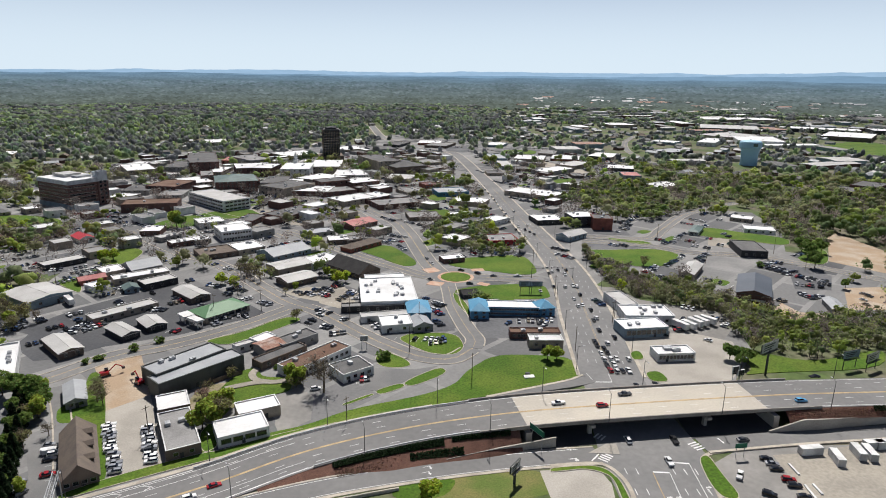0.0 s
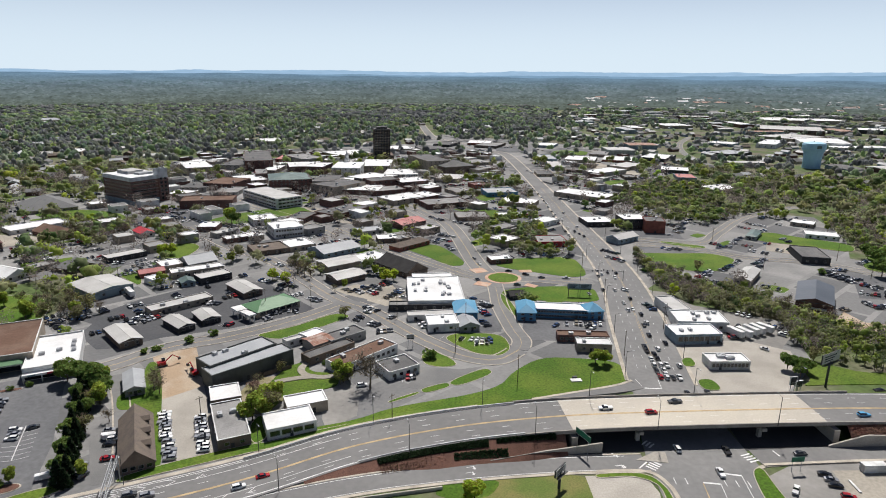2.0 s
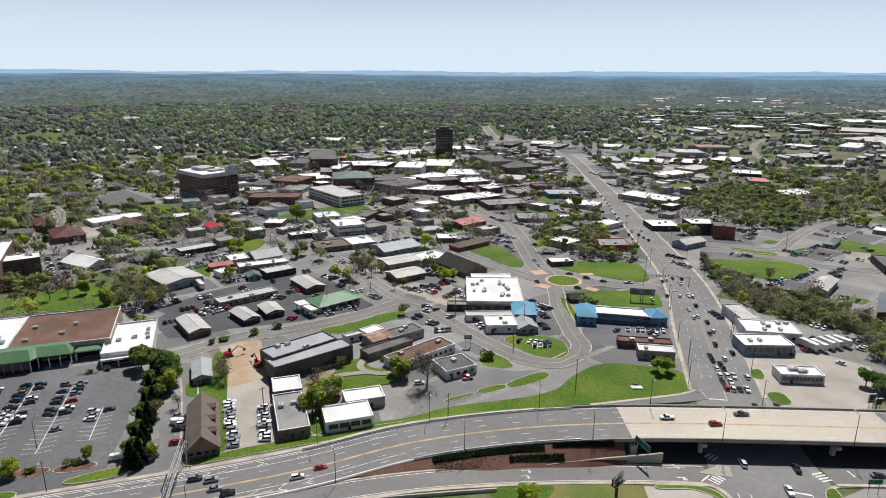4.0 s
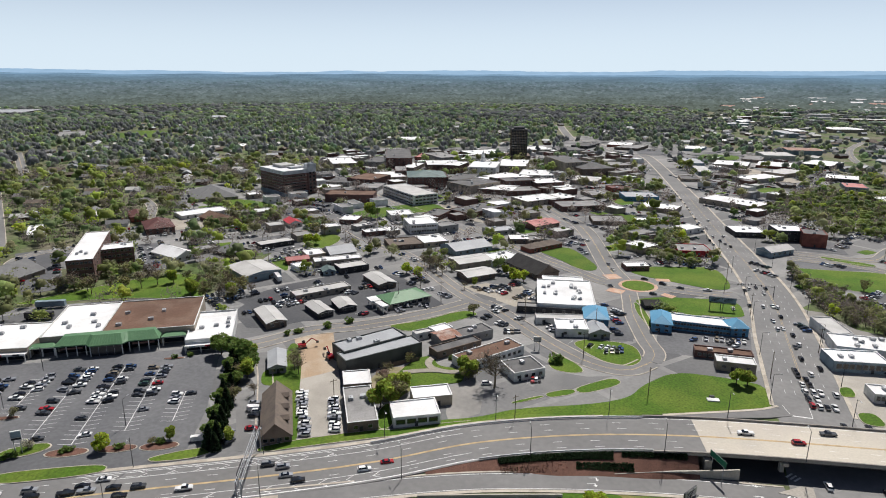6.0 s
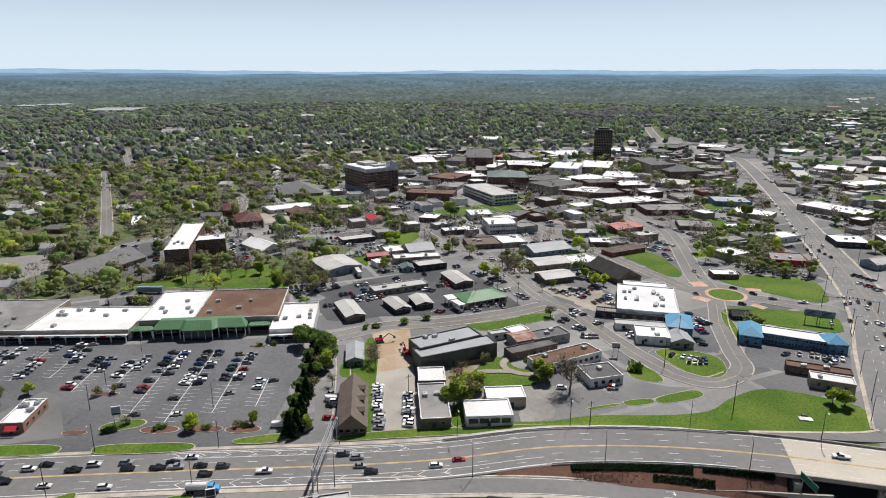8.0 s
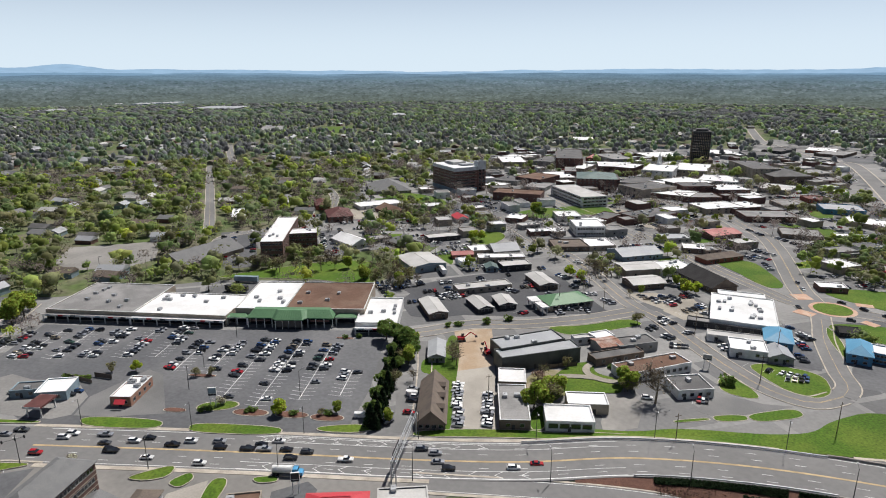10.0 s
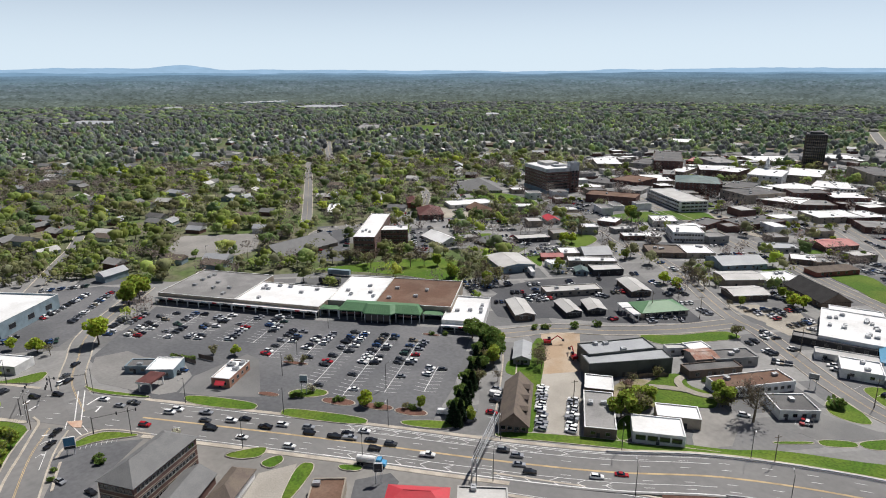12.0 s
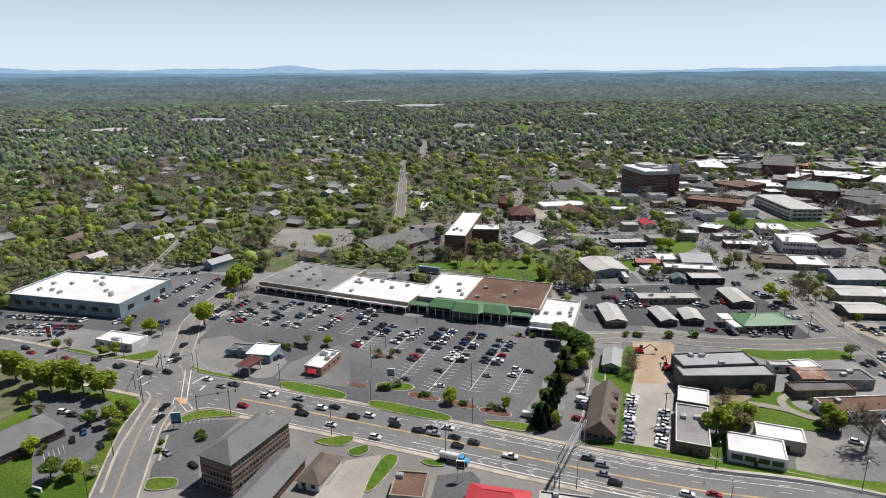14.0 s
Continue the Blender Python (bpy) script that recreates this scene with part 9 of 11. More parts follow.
WOOD_POLYS.append([(262.0, 432.0), (294.0, 470.0), (318.0, 560.0), (290.0, 572.0), (268.0, 520.0), (254.0, 470.0)])


def in_any(X, Y, polys):
    k = np.zeros(len(X), bool)
    for p in polys:
        k |= inside(X, Y, p)
    return k


X, Y = jitter_grid(150, 760, 4.7)
keep = in_any(X, Y, WOOD_POLYS) & (WS.random(len(X)) < 0.9)
keep &= clear_of(X, Y, 1.5)
plant_cards(X[keep], Y[keep], 62, 4, 9.5, 0.62, 5, (0.36, 0.54), 0.42)
# the belt of scrub beside the lots stands closer than the rest
X, Y = jitter_grid(250, 480, 4.3)
keep = in_any(X, Y, WOOD_POLYS[:1]) & clear_of(X, Y, 1.5)
plant_cards(X[keep], Y[keep], 70, 4.5, 9, 0.66, 5, (0.36, 0.54), 0.42)
X, Y = jitter_grid(150, 900, 9.2)
wooded = in_any(X, Y, WOOD_POLYS)
town = inside(X, Y, TOWN)
R_ = np.hypot(X, Y)
dens = patchy(X, Y, 60, 1.5)
keep = np.where(town, WS.random(len(X)) < np.where(R_ > 420, 0.42, np.where(R_ > 310, 0.17, 0.0)), (WS.random(len(X)) < 0.72 + 0.5 * dens) & (R_ > 300))
LOTS_EAST = [(79.8, 422.1), (113.2, 499.5), (215.4, 566.8), (273.8, 592.2), (309.5, 565.9), (276.4, 410.5), (217.7, 315.4), (162.4, 346.5), (116.1, 385.9)]
keep &= ~inside(X, Y, LOTS_EAST)
south = (Y < 0.55 * X + 230) & (R_ < 330)
keep &= np.where(town, clear_of(X, Y, 4.2), clear_of(X, Y, 2.5)) & ~south & ~wooded
nearer = keep & (R_ < 560)
plant_cards(X[nearer], Y[nearer], 125, 6, 13, 0.8)
nearer = keep & (R_ >= 560)
plant_cards(X[nearer], Y[nearer], 84, 7, 14, 1.05)
X, Y = jitter_grid(900, 1700, 11)
keep = clear_of(X, Y, 3) & (WS.random(len(X)) < np.where(inside(X, Y, TOWN), 0.2, np.where((X > 150) & (Y > 940), 0.16, 0.62) + 0.5 * patchy(X, Y, 90, 2.5)))
plant_domes(X[keep], Y[keep], 7, 14, 0.55, 2, clumps=9, card=1.5)
X, Y = jitter_grid(1700, 2420, 15)
keep = (WS.random(len(X)) < 0.62 + 0.6 * patchy(X, Y, 260, 3.5) - np.where(X > 150, 0.42, 0)) & clear_of(X, Y, 5)
plant_domes(X[keep], Y[keep], 9, 16, 0.76, 1, clumps=7, card=2.8)
# the wooded plain climbs slowly towards the skyline
for r0_, r1_, step_, hl_, hh_, rt_ in ((2420, 3100, 20, 8, 14, 0.8), (3100, 4150, 29, 8, 14, 1.15)):
    X, Y = jitter_grid(r0_, r1_, step_, -90, 40)
    keep = WS.random(len(X)) < 0.72 + 0.7 * patchy(X, Y, 300, 3.5) - np.where((X > 250) & (X < 1500), 0.25, 0)
    X, Y = X[keep], Y[keep]
    plant_domes(X, Y, hl_, hh_, rt_, 1, PLAIN, np.interp(np.hypot(X, Y), *zip(*PLAIN_ROWS)) - 3)



def joined(name, chunks, material, label):
    V = np.concatenate([c[0] for c in chunks])
    me_ = bpy.data.meshes.new(name)
    counts = np.cumsum([0] + [len(c[0]) for c in chunks])
    F = np.concatenate([c[1] + o for c, o in zip(chunks, counts)])
    n, k = F.shape
    me_.vertices.add(len(V))
    me_.vertices.foreach_set("co", V.astype(np.float32).ravel())
    me_.loops.add(n * k)
    me_.loops.foreach_set("vertex_index", F.astype(np.int32).ravel())
    me_.polygons.add(n)
    me_.polygons.foreach_set("loop_start", np.arange(0, n * k, k, dtype=np.int32))
    me_.update(calc_edges=True)
    me_.attributes.new("tone", 'FLOAT_VECTOR', 'POINT').data.foreach_set("vector", np.concatenate([c[2] for c in chunks]).astype(np.float32).ravel())
    me_.materials.append(material)
    return tagged(new(name, me_), label, "trees", "", "stuff")


WOOD_LABEL = {"spring": "woodland of fresh green spring trees", "green": "woodland of darker green trees", "olive": "woodland of half-leafed olive trees", "bare": "woodland of bare brown-grey trees", "lime": "scattered bright yellow-green trees"}
for k_, ch in WOOD.items():
    for k in (3, 4):
        sides = [c for c in ch if c[1].shape[1] == k]
        if sides:
            joined("woodland", sides, M_WOOD[k_], WOOD_LABEL[k_])
for k_, ch in LOBES.items():
    joined("woodland", ch, M_WOOD[k_], "rounded crowns in a " + WOOD_LABEL[k_])
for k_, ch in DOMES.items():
    joined("distant_woodland", ch, M_HAZEWOOD[k_], "distant " + WOOD_LABEL[k_])
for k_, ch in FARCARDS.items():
    joined("distant_woodland", ch, M_HAZEWOOD[k_], "loose outer leaves of distant " + WOOD_LABEL[k_])

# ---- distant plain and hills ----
# self-lit backdrop: the hills' pale blue is distance haze painted as colour
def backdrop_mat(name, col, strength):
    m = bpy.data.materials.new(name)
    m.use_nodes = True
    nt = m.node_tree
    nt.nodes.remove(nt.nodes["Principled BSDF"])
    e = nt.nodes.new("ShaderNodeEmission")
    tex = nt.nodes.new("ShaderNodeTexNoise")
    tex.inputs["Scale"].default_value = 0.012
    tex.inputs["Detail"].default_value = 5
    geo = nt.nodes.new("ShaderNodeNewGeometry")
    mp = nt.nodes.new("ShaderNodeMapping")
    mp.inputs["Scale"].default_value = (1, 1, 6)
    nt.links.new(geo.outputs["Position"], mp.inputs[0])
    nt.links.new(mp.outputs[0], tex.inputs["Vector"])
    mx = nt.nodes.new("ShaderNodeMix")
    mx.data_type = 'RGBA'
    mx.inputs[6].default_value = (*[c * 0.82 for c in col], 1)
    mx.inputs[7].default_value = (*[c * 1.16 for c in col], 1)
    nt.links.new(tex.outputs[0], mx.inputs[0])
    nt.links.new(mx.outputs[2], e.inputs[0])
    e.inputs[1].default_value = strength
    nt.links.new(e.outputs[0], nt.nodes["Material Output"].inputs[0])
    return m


SKYLINE = ((-100, -80, -62, -35, 0, 35, 100), (8, 8, 0, -20, -5, 14, 14))      # metres by which the hills rise or sink, by bearing


def ridge(name, r, z0, base, amp, col, seed, label, bump=()):
    """A long low ridge round the horizon."""
    n = 1100
    V, F = [], []
    for i in range(n + 1):
        a = radians(-110 + 220 * i / n)
        d = math.degrees(a)
        z = base + amp * (0.6 * noise.noise(Vector((d / 9, seed, 0))) + 0.4 * noise.noise(Vector((d / 3, seed, 4))) + 0.22 * noise.noise(Vector((d / 0.9, seed, 8))) + 0.1 * noise.noise(Vector((d / 0.3, seed, 3))))
        z += float(np.interp(d, *SKYLINE))
        for d0, w, hgt in bump:
            z += hgt * math.exp(-((d - d0) / w) ** 2)
        V += [(r * math.sin(a), r * math.cos(a), z0), (r * math.sin(a), r * math.cos(a), z), (1.004 * r * math.sin(a), 1.004 * r * math.cos(a), z0)]
        if i:
            k = 3 * i
            F += [(k - 3, k, k + 1, k - 2), (k - 2, k + 1, k + 2, k - 1)]
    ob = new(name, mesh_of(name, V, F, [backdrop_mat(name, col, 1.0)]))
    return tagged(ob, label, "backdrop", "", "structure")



def distance_mat(name, island, lift):
    """The far plain, self-lit, with distance haze painted into its colour; island: how far its crowns differ."""
    m = bpy.data.materials.new(name)
    m.use_nodes = True
    nt = m.node_tree
    n, l = nt.nodes, nt.links
    n.remove(n["Principled BSDF"])
    geo = n.new("ShaderNodeNewGeometry")

    def rng(src, a, b, lo, hi):
        r = n.new("ShaderNodeMapRange")
        r.inputs[1].default_value, r.inputs[2].default_value, r.inputs[3].default_value, r.inputs[4].default_value = a, b, lo, hi
        l.new(src, r.inputs[0])
        return r.outputs[0]

    def tex(sc, det):
        t = n.new("ShaderNodeTexNoise")
        t.inputs["Scale"].default_value = sc
        t.inputs["Detail"].default_value = det
        l.new(geo.outputs["Position"], t.inputs["Vector"])
        return t.outputs[0]

    def times(a, b):
        mu = n.new("ShaderNodeMath")
        mu.operation = 'MULTIPLY'
        l.new(a, mu.inputs[0])
        l.new(b, mu.inputs[1])
        return mu.outputs[0]
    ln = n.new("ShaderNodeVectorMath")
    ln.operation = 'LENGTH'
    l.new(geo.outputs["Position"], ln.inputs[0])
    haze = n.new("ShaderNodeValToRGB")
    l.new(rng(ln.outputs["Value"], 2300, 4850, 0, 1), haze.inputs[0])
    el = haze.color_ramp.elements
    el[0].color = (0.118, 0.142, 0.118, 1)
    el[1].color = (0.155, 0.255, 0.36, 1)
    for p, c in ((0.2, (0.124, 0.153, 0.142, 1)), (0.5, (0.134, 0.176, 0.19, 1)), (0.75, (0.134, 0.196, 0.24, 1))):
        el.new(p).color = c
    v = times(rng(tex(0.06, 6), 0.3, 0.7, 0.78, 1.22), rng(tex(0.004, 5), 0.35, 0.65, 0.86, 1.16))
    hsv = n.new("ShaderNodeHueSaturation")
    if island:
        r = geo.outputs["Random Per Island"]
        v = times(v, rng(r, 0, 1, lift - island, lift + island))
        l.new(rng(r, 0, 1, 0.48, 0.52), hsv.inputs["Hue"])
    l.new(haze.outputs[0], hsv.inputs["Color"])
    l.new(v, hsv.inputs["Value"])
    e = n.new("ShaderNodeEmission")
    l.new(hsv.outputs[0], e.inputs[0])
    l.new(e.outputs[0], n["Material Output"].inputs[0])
    return m


def far_country():
    """The far plain: a wide sheet that climbs slowly to the skyline, with its woods."""
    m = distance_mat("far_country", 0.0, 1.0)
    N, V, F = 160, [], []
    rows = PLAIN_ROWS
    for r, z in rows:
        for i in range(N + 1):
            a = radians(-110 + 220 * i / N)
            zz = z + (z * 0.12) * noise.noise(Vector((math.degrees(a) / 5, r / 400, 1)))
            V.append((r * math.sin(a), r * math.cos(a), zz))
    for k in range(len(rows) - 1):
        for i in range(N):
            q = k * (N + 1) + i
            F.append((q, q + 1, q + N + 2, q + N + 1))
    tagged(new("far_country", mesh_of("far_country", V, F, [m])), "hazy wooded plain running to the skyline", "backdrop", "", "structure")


far_country()
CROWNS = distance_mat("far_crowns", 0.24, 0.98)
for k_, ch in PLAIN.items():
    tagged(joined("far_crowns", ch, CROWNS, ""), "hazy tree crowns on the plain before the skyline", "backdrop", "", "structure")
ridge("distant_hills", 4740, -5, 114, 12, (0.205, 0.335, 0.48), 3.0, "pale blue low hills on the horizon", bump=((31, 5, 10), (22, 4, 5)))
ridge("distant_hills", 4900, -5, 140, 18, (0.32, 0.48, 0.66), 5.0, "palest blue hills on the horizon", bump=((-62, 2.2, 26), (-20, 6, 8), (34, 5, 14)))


# ---- cars ----
def paint(name, col, metal=0.0):
    return mat("car_paint_" + name, col, 0.25, 0.04, 0.5, 4.0, metal=metal, bump=0.0, spec=0.6)


PAINTS = {"white": paint("white", (0.78, 0.78, 0.77)), "black": paint("black", (0.012, 0.012, 0.014)), "silver": paint("silver", (0.42, 0.43, 0.45), 0.4), "grey": paint("grey", (0.09, 0.095, 0.10), 0.3),
          "red": paint("red", (0.36, 0.015, 0.02)), "blue": paint("blue", (0.03, 0.07, 0.17)), "tan": paint("tan", (0.32, 0.27, 0.2), 0.3), "green": paint("green", (0.03, 0.07, 0.05)), "yellow": paint("yellow", (0.7, 0.5, 0.05)), "lightblue": paint("light_blue", (0.1, 0.35, 0.6))}
M_TYRE = mat("tyre_rubber", (0.018, 0.018, 0.018), 0.9, 0.1, 1, 5, bump=0)
SHAPES = {   # side view as (x, z): body outline, then glass band; length, width
    "sedan": (4.7, 1.82, [(-2.35, 0.35), (-2.35, 0.85), (-1.75, 0.98), (0.9, 1.0), (2.2, 0.82), (2.35, 0.6), (2.35, 0.35)], [(-1.75, 0.98), (-0.95, 1.42), (0.25, 1.44), (1.05, 1.0)]),
    "suv": (4.75, 1.9, [(-2.35, 0.4), (-2.38, 1.05), (-2.2, 1.1), (1.0, 1.12), (2.25, 0.98), (2.38, 0.7), (2.38, 0.4)], [(-2.2, 1.1), (-1.9, 1.68), (0.3, 1.7), (1.1, 1.12)]),
    "pickup": (5.6, 1.95, [(-2.8, 0.5), (-2.8, 1.08), (1.2, 1.12), (2.65, 1.02), (2.8, 0.75), (2.8, 0.5)], [(-0.75, 1.1), (-0.6, 1.78), (0.7, 1.8), (1.4, 1.12)]),
    "van": (5.6, 2.0, [(-2.8, 0.4), (-2.8, 2.1), (1.4, 2.15), (2.1, 1.3), (2.75, 1.05), (2.8, 0.4)], [(1.2, 1.35), (1.25, 2.0), (1.5, 2.0), (2.15, 1.32)]),
}


def loft(prof, w, inset_top, zlo, zhi):
    """A side outline given width, narrowing towards the top."""
    n = len(prof)
    V = []
    for s in (-1, 1):
        for x, z in prof:
            k = (z - zlo) / (zhi - zlo)
            V.append((x, s * (w / 2 - inset_top * max(k, 0)), z))
    F = [tuple(range(n))[::-1], tuple(range(n, 2 * n))]
    F = [tuple(range(n)), tuple(range(2 * n - 1, n - 1, -1))]
    for i in range(n):
        j = (i + 1) % n
        F.append((j, i, n + i, n + j))
    return V, F


def car_parts(kind, colour):
    L, W, body, cab = SHAPES[kind]
    V, F = loft(body, W, 0.05, 0.35, 1.1)
    roof_z = cab[1][1]
    (x0, z0), (x1, z1) = cab[1], cab[2]
    k = len(V)
    for s in (-1, 1):     # roof panel
        V += [(x0 - 0.05, s * (W / 2 - 0.26), z0 + 0.01), (x1 + 0.05, s * (W / 2 - 0.26), z1 + 0.01), (x1, s * (W / 2 - 0.3), z1 + 0.05), (x0, s * (W / 2 - 0.3), z0 + 0.05)]
    F += [(k + 3, k + 2, k + 6, k + 7), (k, k + 1, k + 2, k + 3), (k + 5, k + 4, k + 7, k + 6), (k + 1, k + 5, k + 6, k + 2), (k + 4, k, k + 3, k + 7)]
    if kind == "pickup":
        k = len(V)
        for s in (-1, 1):
            V += [(-2.6, s * (W / 2 - 0.2), 1.1), (-0.9, s * (W / 2 - 0.2), 1.13)]
        F += [(k, k + 1, k + 3, k + 2)]
    body_me = cached(("car", kind, colour), lambda: mesh_of("car_body", V, F, [PAINTS[colour]]))
    GV, GF = loft(cab, W - 0.08, 0.24, cab[0][1], roof_z)
    glass_me = cached(("carglass", kind), lambda: mesh_of("car_glass", GV, GF, [M_GLASS]))
    return body_me, glass_me, L, W


def wheel_mesh():
    def make():
        bm = bmesh.new()
        bmesh.ops.create_cone(bm, cap_ends=True, segments=10, radius1=0.34, radius2=0.34, depth=0.24, matrix=Matrix.Rotation(math.pi / 2, 4, 'X'))
        me_ = bpy.data.meshes.new("wheel")
        bm.to_mesh(me_)
        bm.free()
        me_.materials.append(M_TYRE)
        return me_
    return cached("wheel", make)


CARS = []
LOT_MIX = ["white"] * 22 + ["silver"] * 18 + ["grey"] * 17 + ["black"] * 20 + ["red"] * 6 + ["blue"] * 8 + ["tan"] * 4 + ["green"] * 2
car_rng = random.Random(21)


def car(x, y, heading, colour=None, kind=None, z=0.1, note="parked on asphalt"):
    CARS.append((x, y, heading, colour or car_rng.choice(LOT_MIX), kind or car_rng.choice(("sedan", "sedan", "suv", "suv", "suv", "pickup")), z, note))


stall_V, stall_F = [], []


def stripe(V, F, x, y, ang, length, width=0.16, z=0.075):
    c, s = math.cos(radians(ang)), math.sin(radians(ang))
    k = len(V)
    V += [(x - s * -width / 2, y + c * -width / 2, z), (x + c * length - s * -width / 2, y + s * length + c * -width / 2, z), (x + c * length - s * width / 2, y + s * length + c * width / 2, z), (x - s * width / 2, y + c * width / 2, z)]
    F.append((k, k + 1, k + 2, k + 3))


def car_row(x0, y0, x1, y1, n, turn=90.0, fill=0.9, colours=None, note="parked on asphalt"):
    """n stalls from one end to the other, cars turned by that angle from the row."""
    a = math.degrees(math.atan2(y1 - y0, x1 - x0))
    for i in range(n):
        s = i / n
        if math.hypot(x0, y0) < 620:
            ux, uy = math.cos(radians(a + turn)), math.sin(radians(a + turn))
            stripe(stall_V, stall_F, x0 + (x1 - x0) * s - ux * 2.6, y0 + (y1 - y0) * s - uy * 2.6, a + turn, 5.2, 0.14, 0.16)
        if car_rng.random() < fill:
            s = (i + 0.5) / n
            car(x0 + (x1 - x0) * s + car_rng.uniform(-0.15, 0.15), y0 + (y1 - y0) * s + car_rng.uniform(-0.3, 0.3), a + turn + car_rng.uniform(-2.5, 2.5) + car_rng.choice((0, 180)),
                car_rng.choice(colours) if colours else None, note=note)


# shopping centre car park: spines with stalls on both sides
LOT_DIR, LOT_TURN = 116.5, 58.0
lot_u = (math.cos(radians(LOT_DIR)), math.sin(radians(LOT_DIR)))
lot_n = (lot_u[1], -lot_u[0])


for k in range(-1, 11):
    # the spine through (-168.2, 138.3), then every 14.6 m
    sx, sy = -168.2 - lot_n[0] * 14.6 * (k - 1), 138.3 - lot_n[1] * 14.6 * (k - 1)
    s0, s1 = [(12, 34), (8, 58), (2, 62), (2, 60), (24, 58), (26, 56), (38, 70), (36, 70), (34, 68), (32, 66), (30, 64), (28, 60)][k + 1]
    n = int((s1 - s0) / 2.9)
    stripe(stall_V, stall_F, sx + lot_u[0] * s0, sy + lot_u[1] * s0, LOT_DIR, s1 - s0, 0.3)
    for i in range(n):
        s = s0 + (i + 0.5) * 2.9
        bx, by = sx + lot_u[0] * s, sy + lot_u[1] * s
        density = 0.10 + 0.78 * min(1.0, max(0.0, (s - s0) / (s1 - s0) * 1.5 - 0.35)) if k < 6 else 0.5
        for side in (-1, 1):
            h = LOT_DIR - side * (180 - 100)
            stripe(stall_V, stall_F, bx - lot_u[0] * 1.45, by - lot_u[1] * 1.45, h, 4.6)
            if car_rng.random() < density:
                car(bx + math.cos(radians(h)) * 2.6, by + math.sin(radians(h)) * 2.6, h + car_rng.choice((0, 180)) + car_rng.uniform(-2, 2), z=0.06, note="parked in the shopping centre car park")

car_row(-114.5, 194.2, -105.2, 177.6, 9, 80, 1, ['white', 'white', 'white', 'silver', 'grey'], note="in the dealer row")
car_row(-104.3, 177.3, -97.9, 165.9, 5, 80, 1, ["black", "blue", "white", "red", "grey", "silver"], note="in the dealer row")
car_row(-100.8, 193.4, -89.6, 171.7, 11, 80, 1, ['white', 'white', 'white', 'silver', 'grey'], note="in the dealer row")
car_row(-125.6, 181.8, -112.9, 160.0, 6, 80, 0.5)
car_row(-371.5, 30.7, -336.9, 59.4, 22, 75, 0.85)
car_row(-356.3, 28.7, -329.2, 55.5, 20, 75, 0.85)
car_row(-348.1, 26.6, -325.3, 47.5, 15, 75, 0.85)
car_row(-342.0, 94.5, -363.6, 125.5, 20, 75, 0.85)
car_row(-325.4, 102.0, -356.7, 135.2, 20, 75, 0.85)
car_row(-388.9, 109.4, -377.7, 130.9, 14, 75, 0.85)
car_row(-424.8, 35.6, -436.7, 55.5, 12, 75, 0.85)
car_row(-417.3, 34.6, -421.7, 42.2, 6, 75, 0.85)
car_row(-323.0, 72.4, -326.7, 80.2, 4, 75, 0.85)
car_row(-309.3, 78.4, -306.9, 90.2, 6, 75, 0.85)
car_row(-324.1, 68.8, -324.9, 77.4, 4, 75, 0.85)
car_row(-383.9, 303.9, -328.4, 258.1, 13, 85, 0.8)
car_row(-372.9, 303.7, -312.0, 253.8, 12, 85, 0.8)
car_row(-360.7, 311.0, -313.9, 269.4, 11, 85, 0.8)
car_row(-323.8, 345.3, -285.0, 305.6, 9, 85, 0.8)
car_row(-319.9, 349.5, -279.8, 311.1, 9, 85, 0.8)
car_row(-307.8, 345.8, -275.3, 316.1, 7, 85, 0.8)
car_row(-250.6, 347.6, -244.4, 354.4, 5, 85, 0.8)
car_row(-213.3, 269.0, -205.7, 273.6, 8, 85, 0.8)
car_row(-382.5, 311.6, -368.1, 335.9, 5, 85, 0.8)
car_row(-252.1, 370.4, -254.7, 380.5, 3, 80, 0.75)
car_row(-237.5, 365.9, -231.7, 368.6, 6, 80, 0.75)
car_row(-227.4, 368.7, -221.2, 376.5, 7, 80, 0.75)
car_row(-184.8, 324.0, -174.7, 330.3, 5, 80, 0.75)
car_row(-183.3, 334.1, -161.5, 336.8, 9, 80, 0.75)
car_row(-154.0, 303.0, -140.5, 303.3, 8, 80, 0.75)
car_row(-179.3, 290.7, -170.0, 280.1, 3, 80, 0.75)
car_row(-170.4, 283.1, -160.9, 284.9, 5, 80, 0.75)
car_row(-167.9, 274.3, -162.0, 284.9, 5, 80, 0.75)
car_row(-115.6, 289.2, -97.3, 299.5, 10, 80, 0.75)
car_row(-99.1, 318.9, -89.5, 311.8, 5, 80, 0.75)
car_row(-134.1, 344.0, -114.3, 334.1, 10, 80, 0.75)
car_row(-223.3, 449.0, -216.2, 452.9, 3, 80, 0.75)
car_row(-159.7, 444.5, -138.3, 456.1, 11, 80, 0.75)
car_row(-114.1, 399.2, -108.6, 396.6, 4, 80, 0.75)
car_row(-145.5, 384.4, -129.2, 372.1, 5, 80, 0.75)
car_row(-253.0, 355.9, -242.3, 357.2, 6, 80, 0.75)
car_row(-128.2, 276.8, -123.1, 275.4, 3, 80, 0.75)
car_row(-204.5, 274.8, -197.6, 276.4, 6, 80, 0.75)
car_row(-170.8, 271.4, -173.4, 280.0, 3, 80, 0.75)
car_row(-144.2, 321.4, -131.0, 310.6, 5, 80, 0.75)
car_row(143.9, 391.8, 165.2, 418.2, 10, 75, 0.8)
car_row(211.1, 399.6, 220.5, 381.4, 12, 75, 0.8)
car_row(208.6, 391.4, 216.3, 376.3, 10, 75, 0.8)
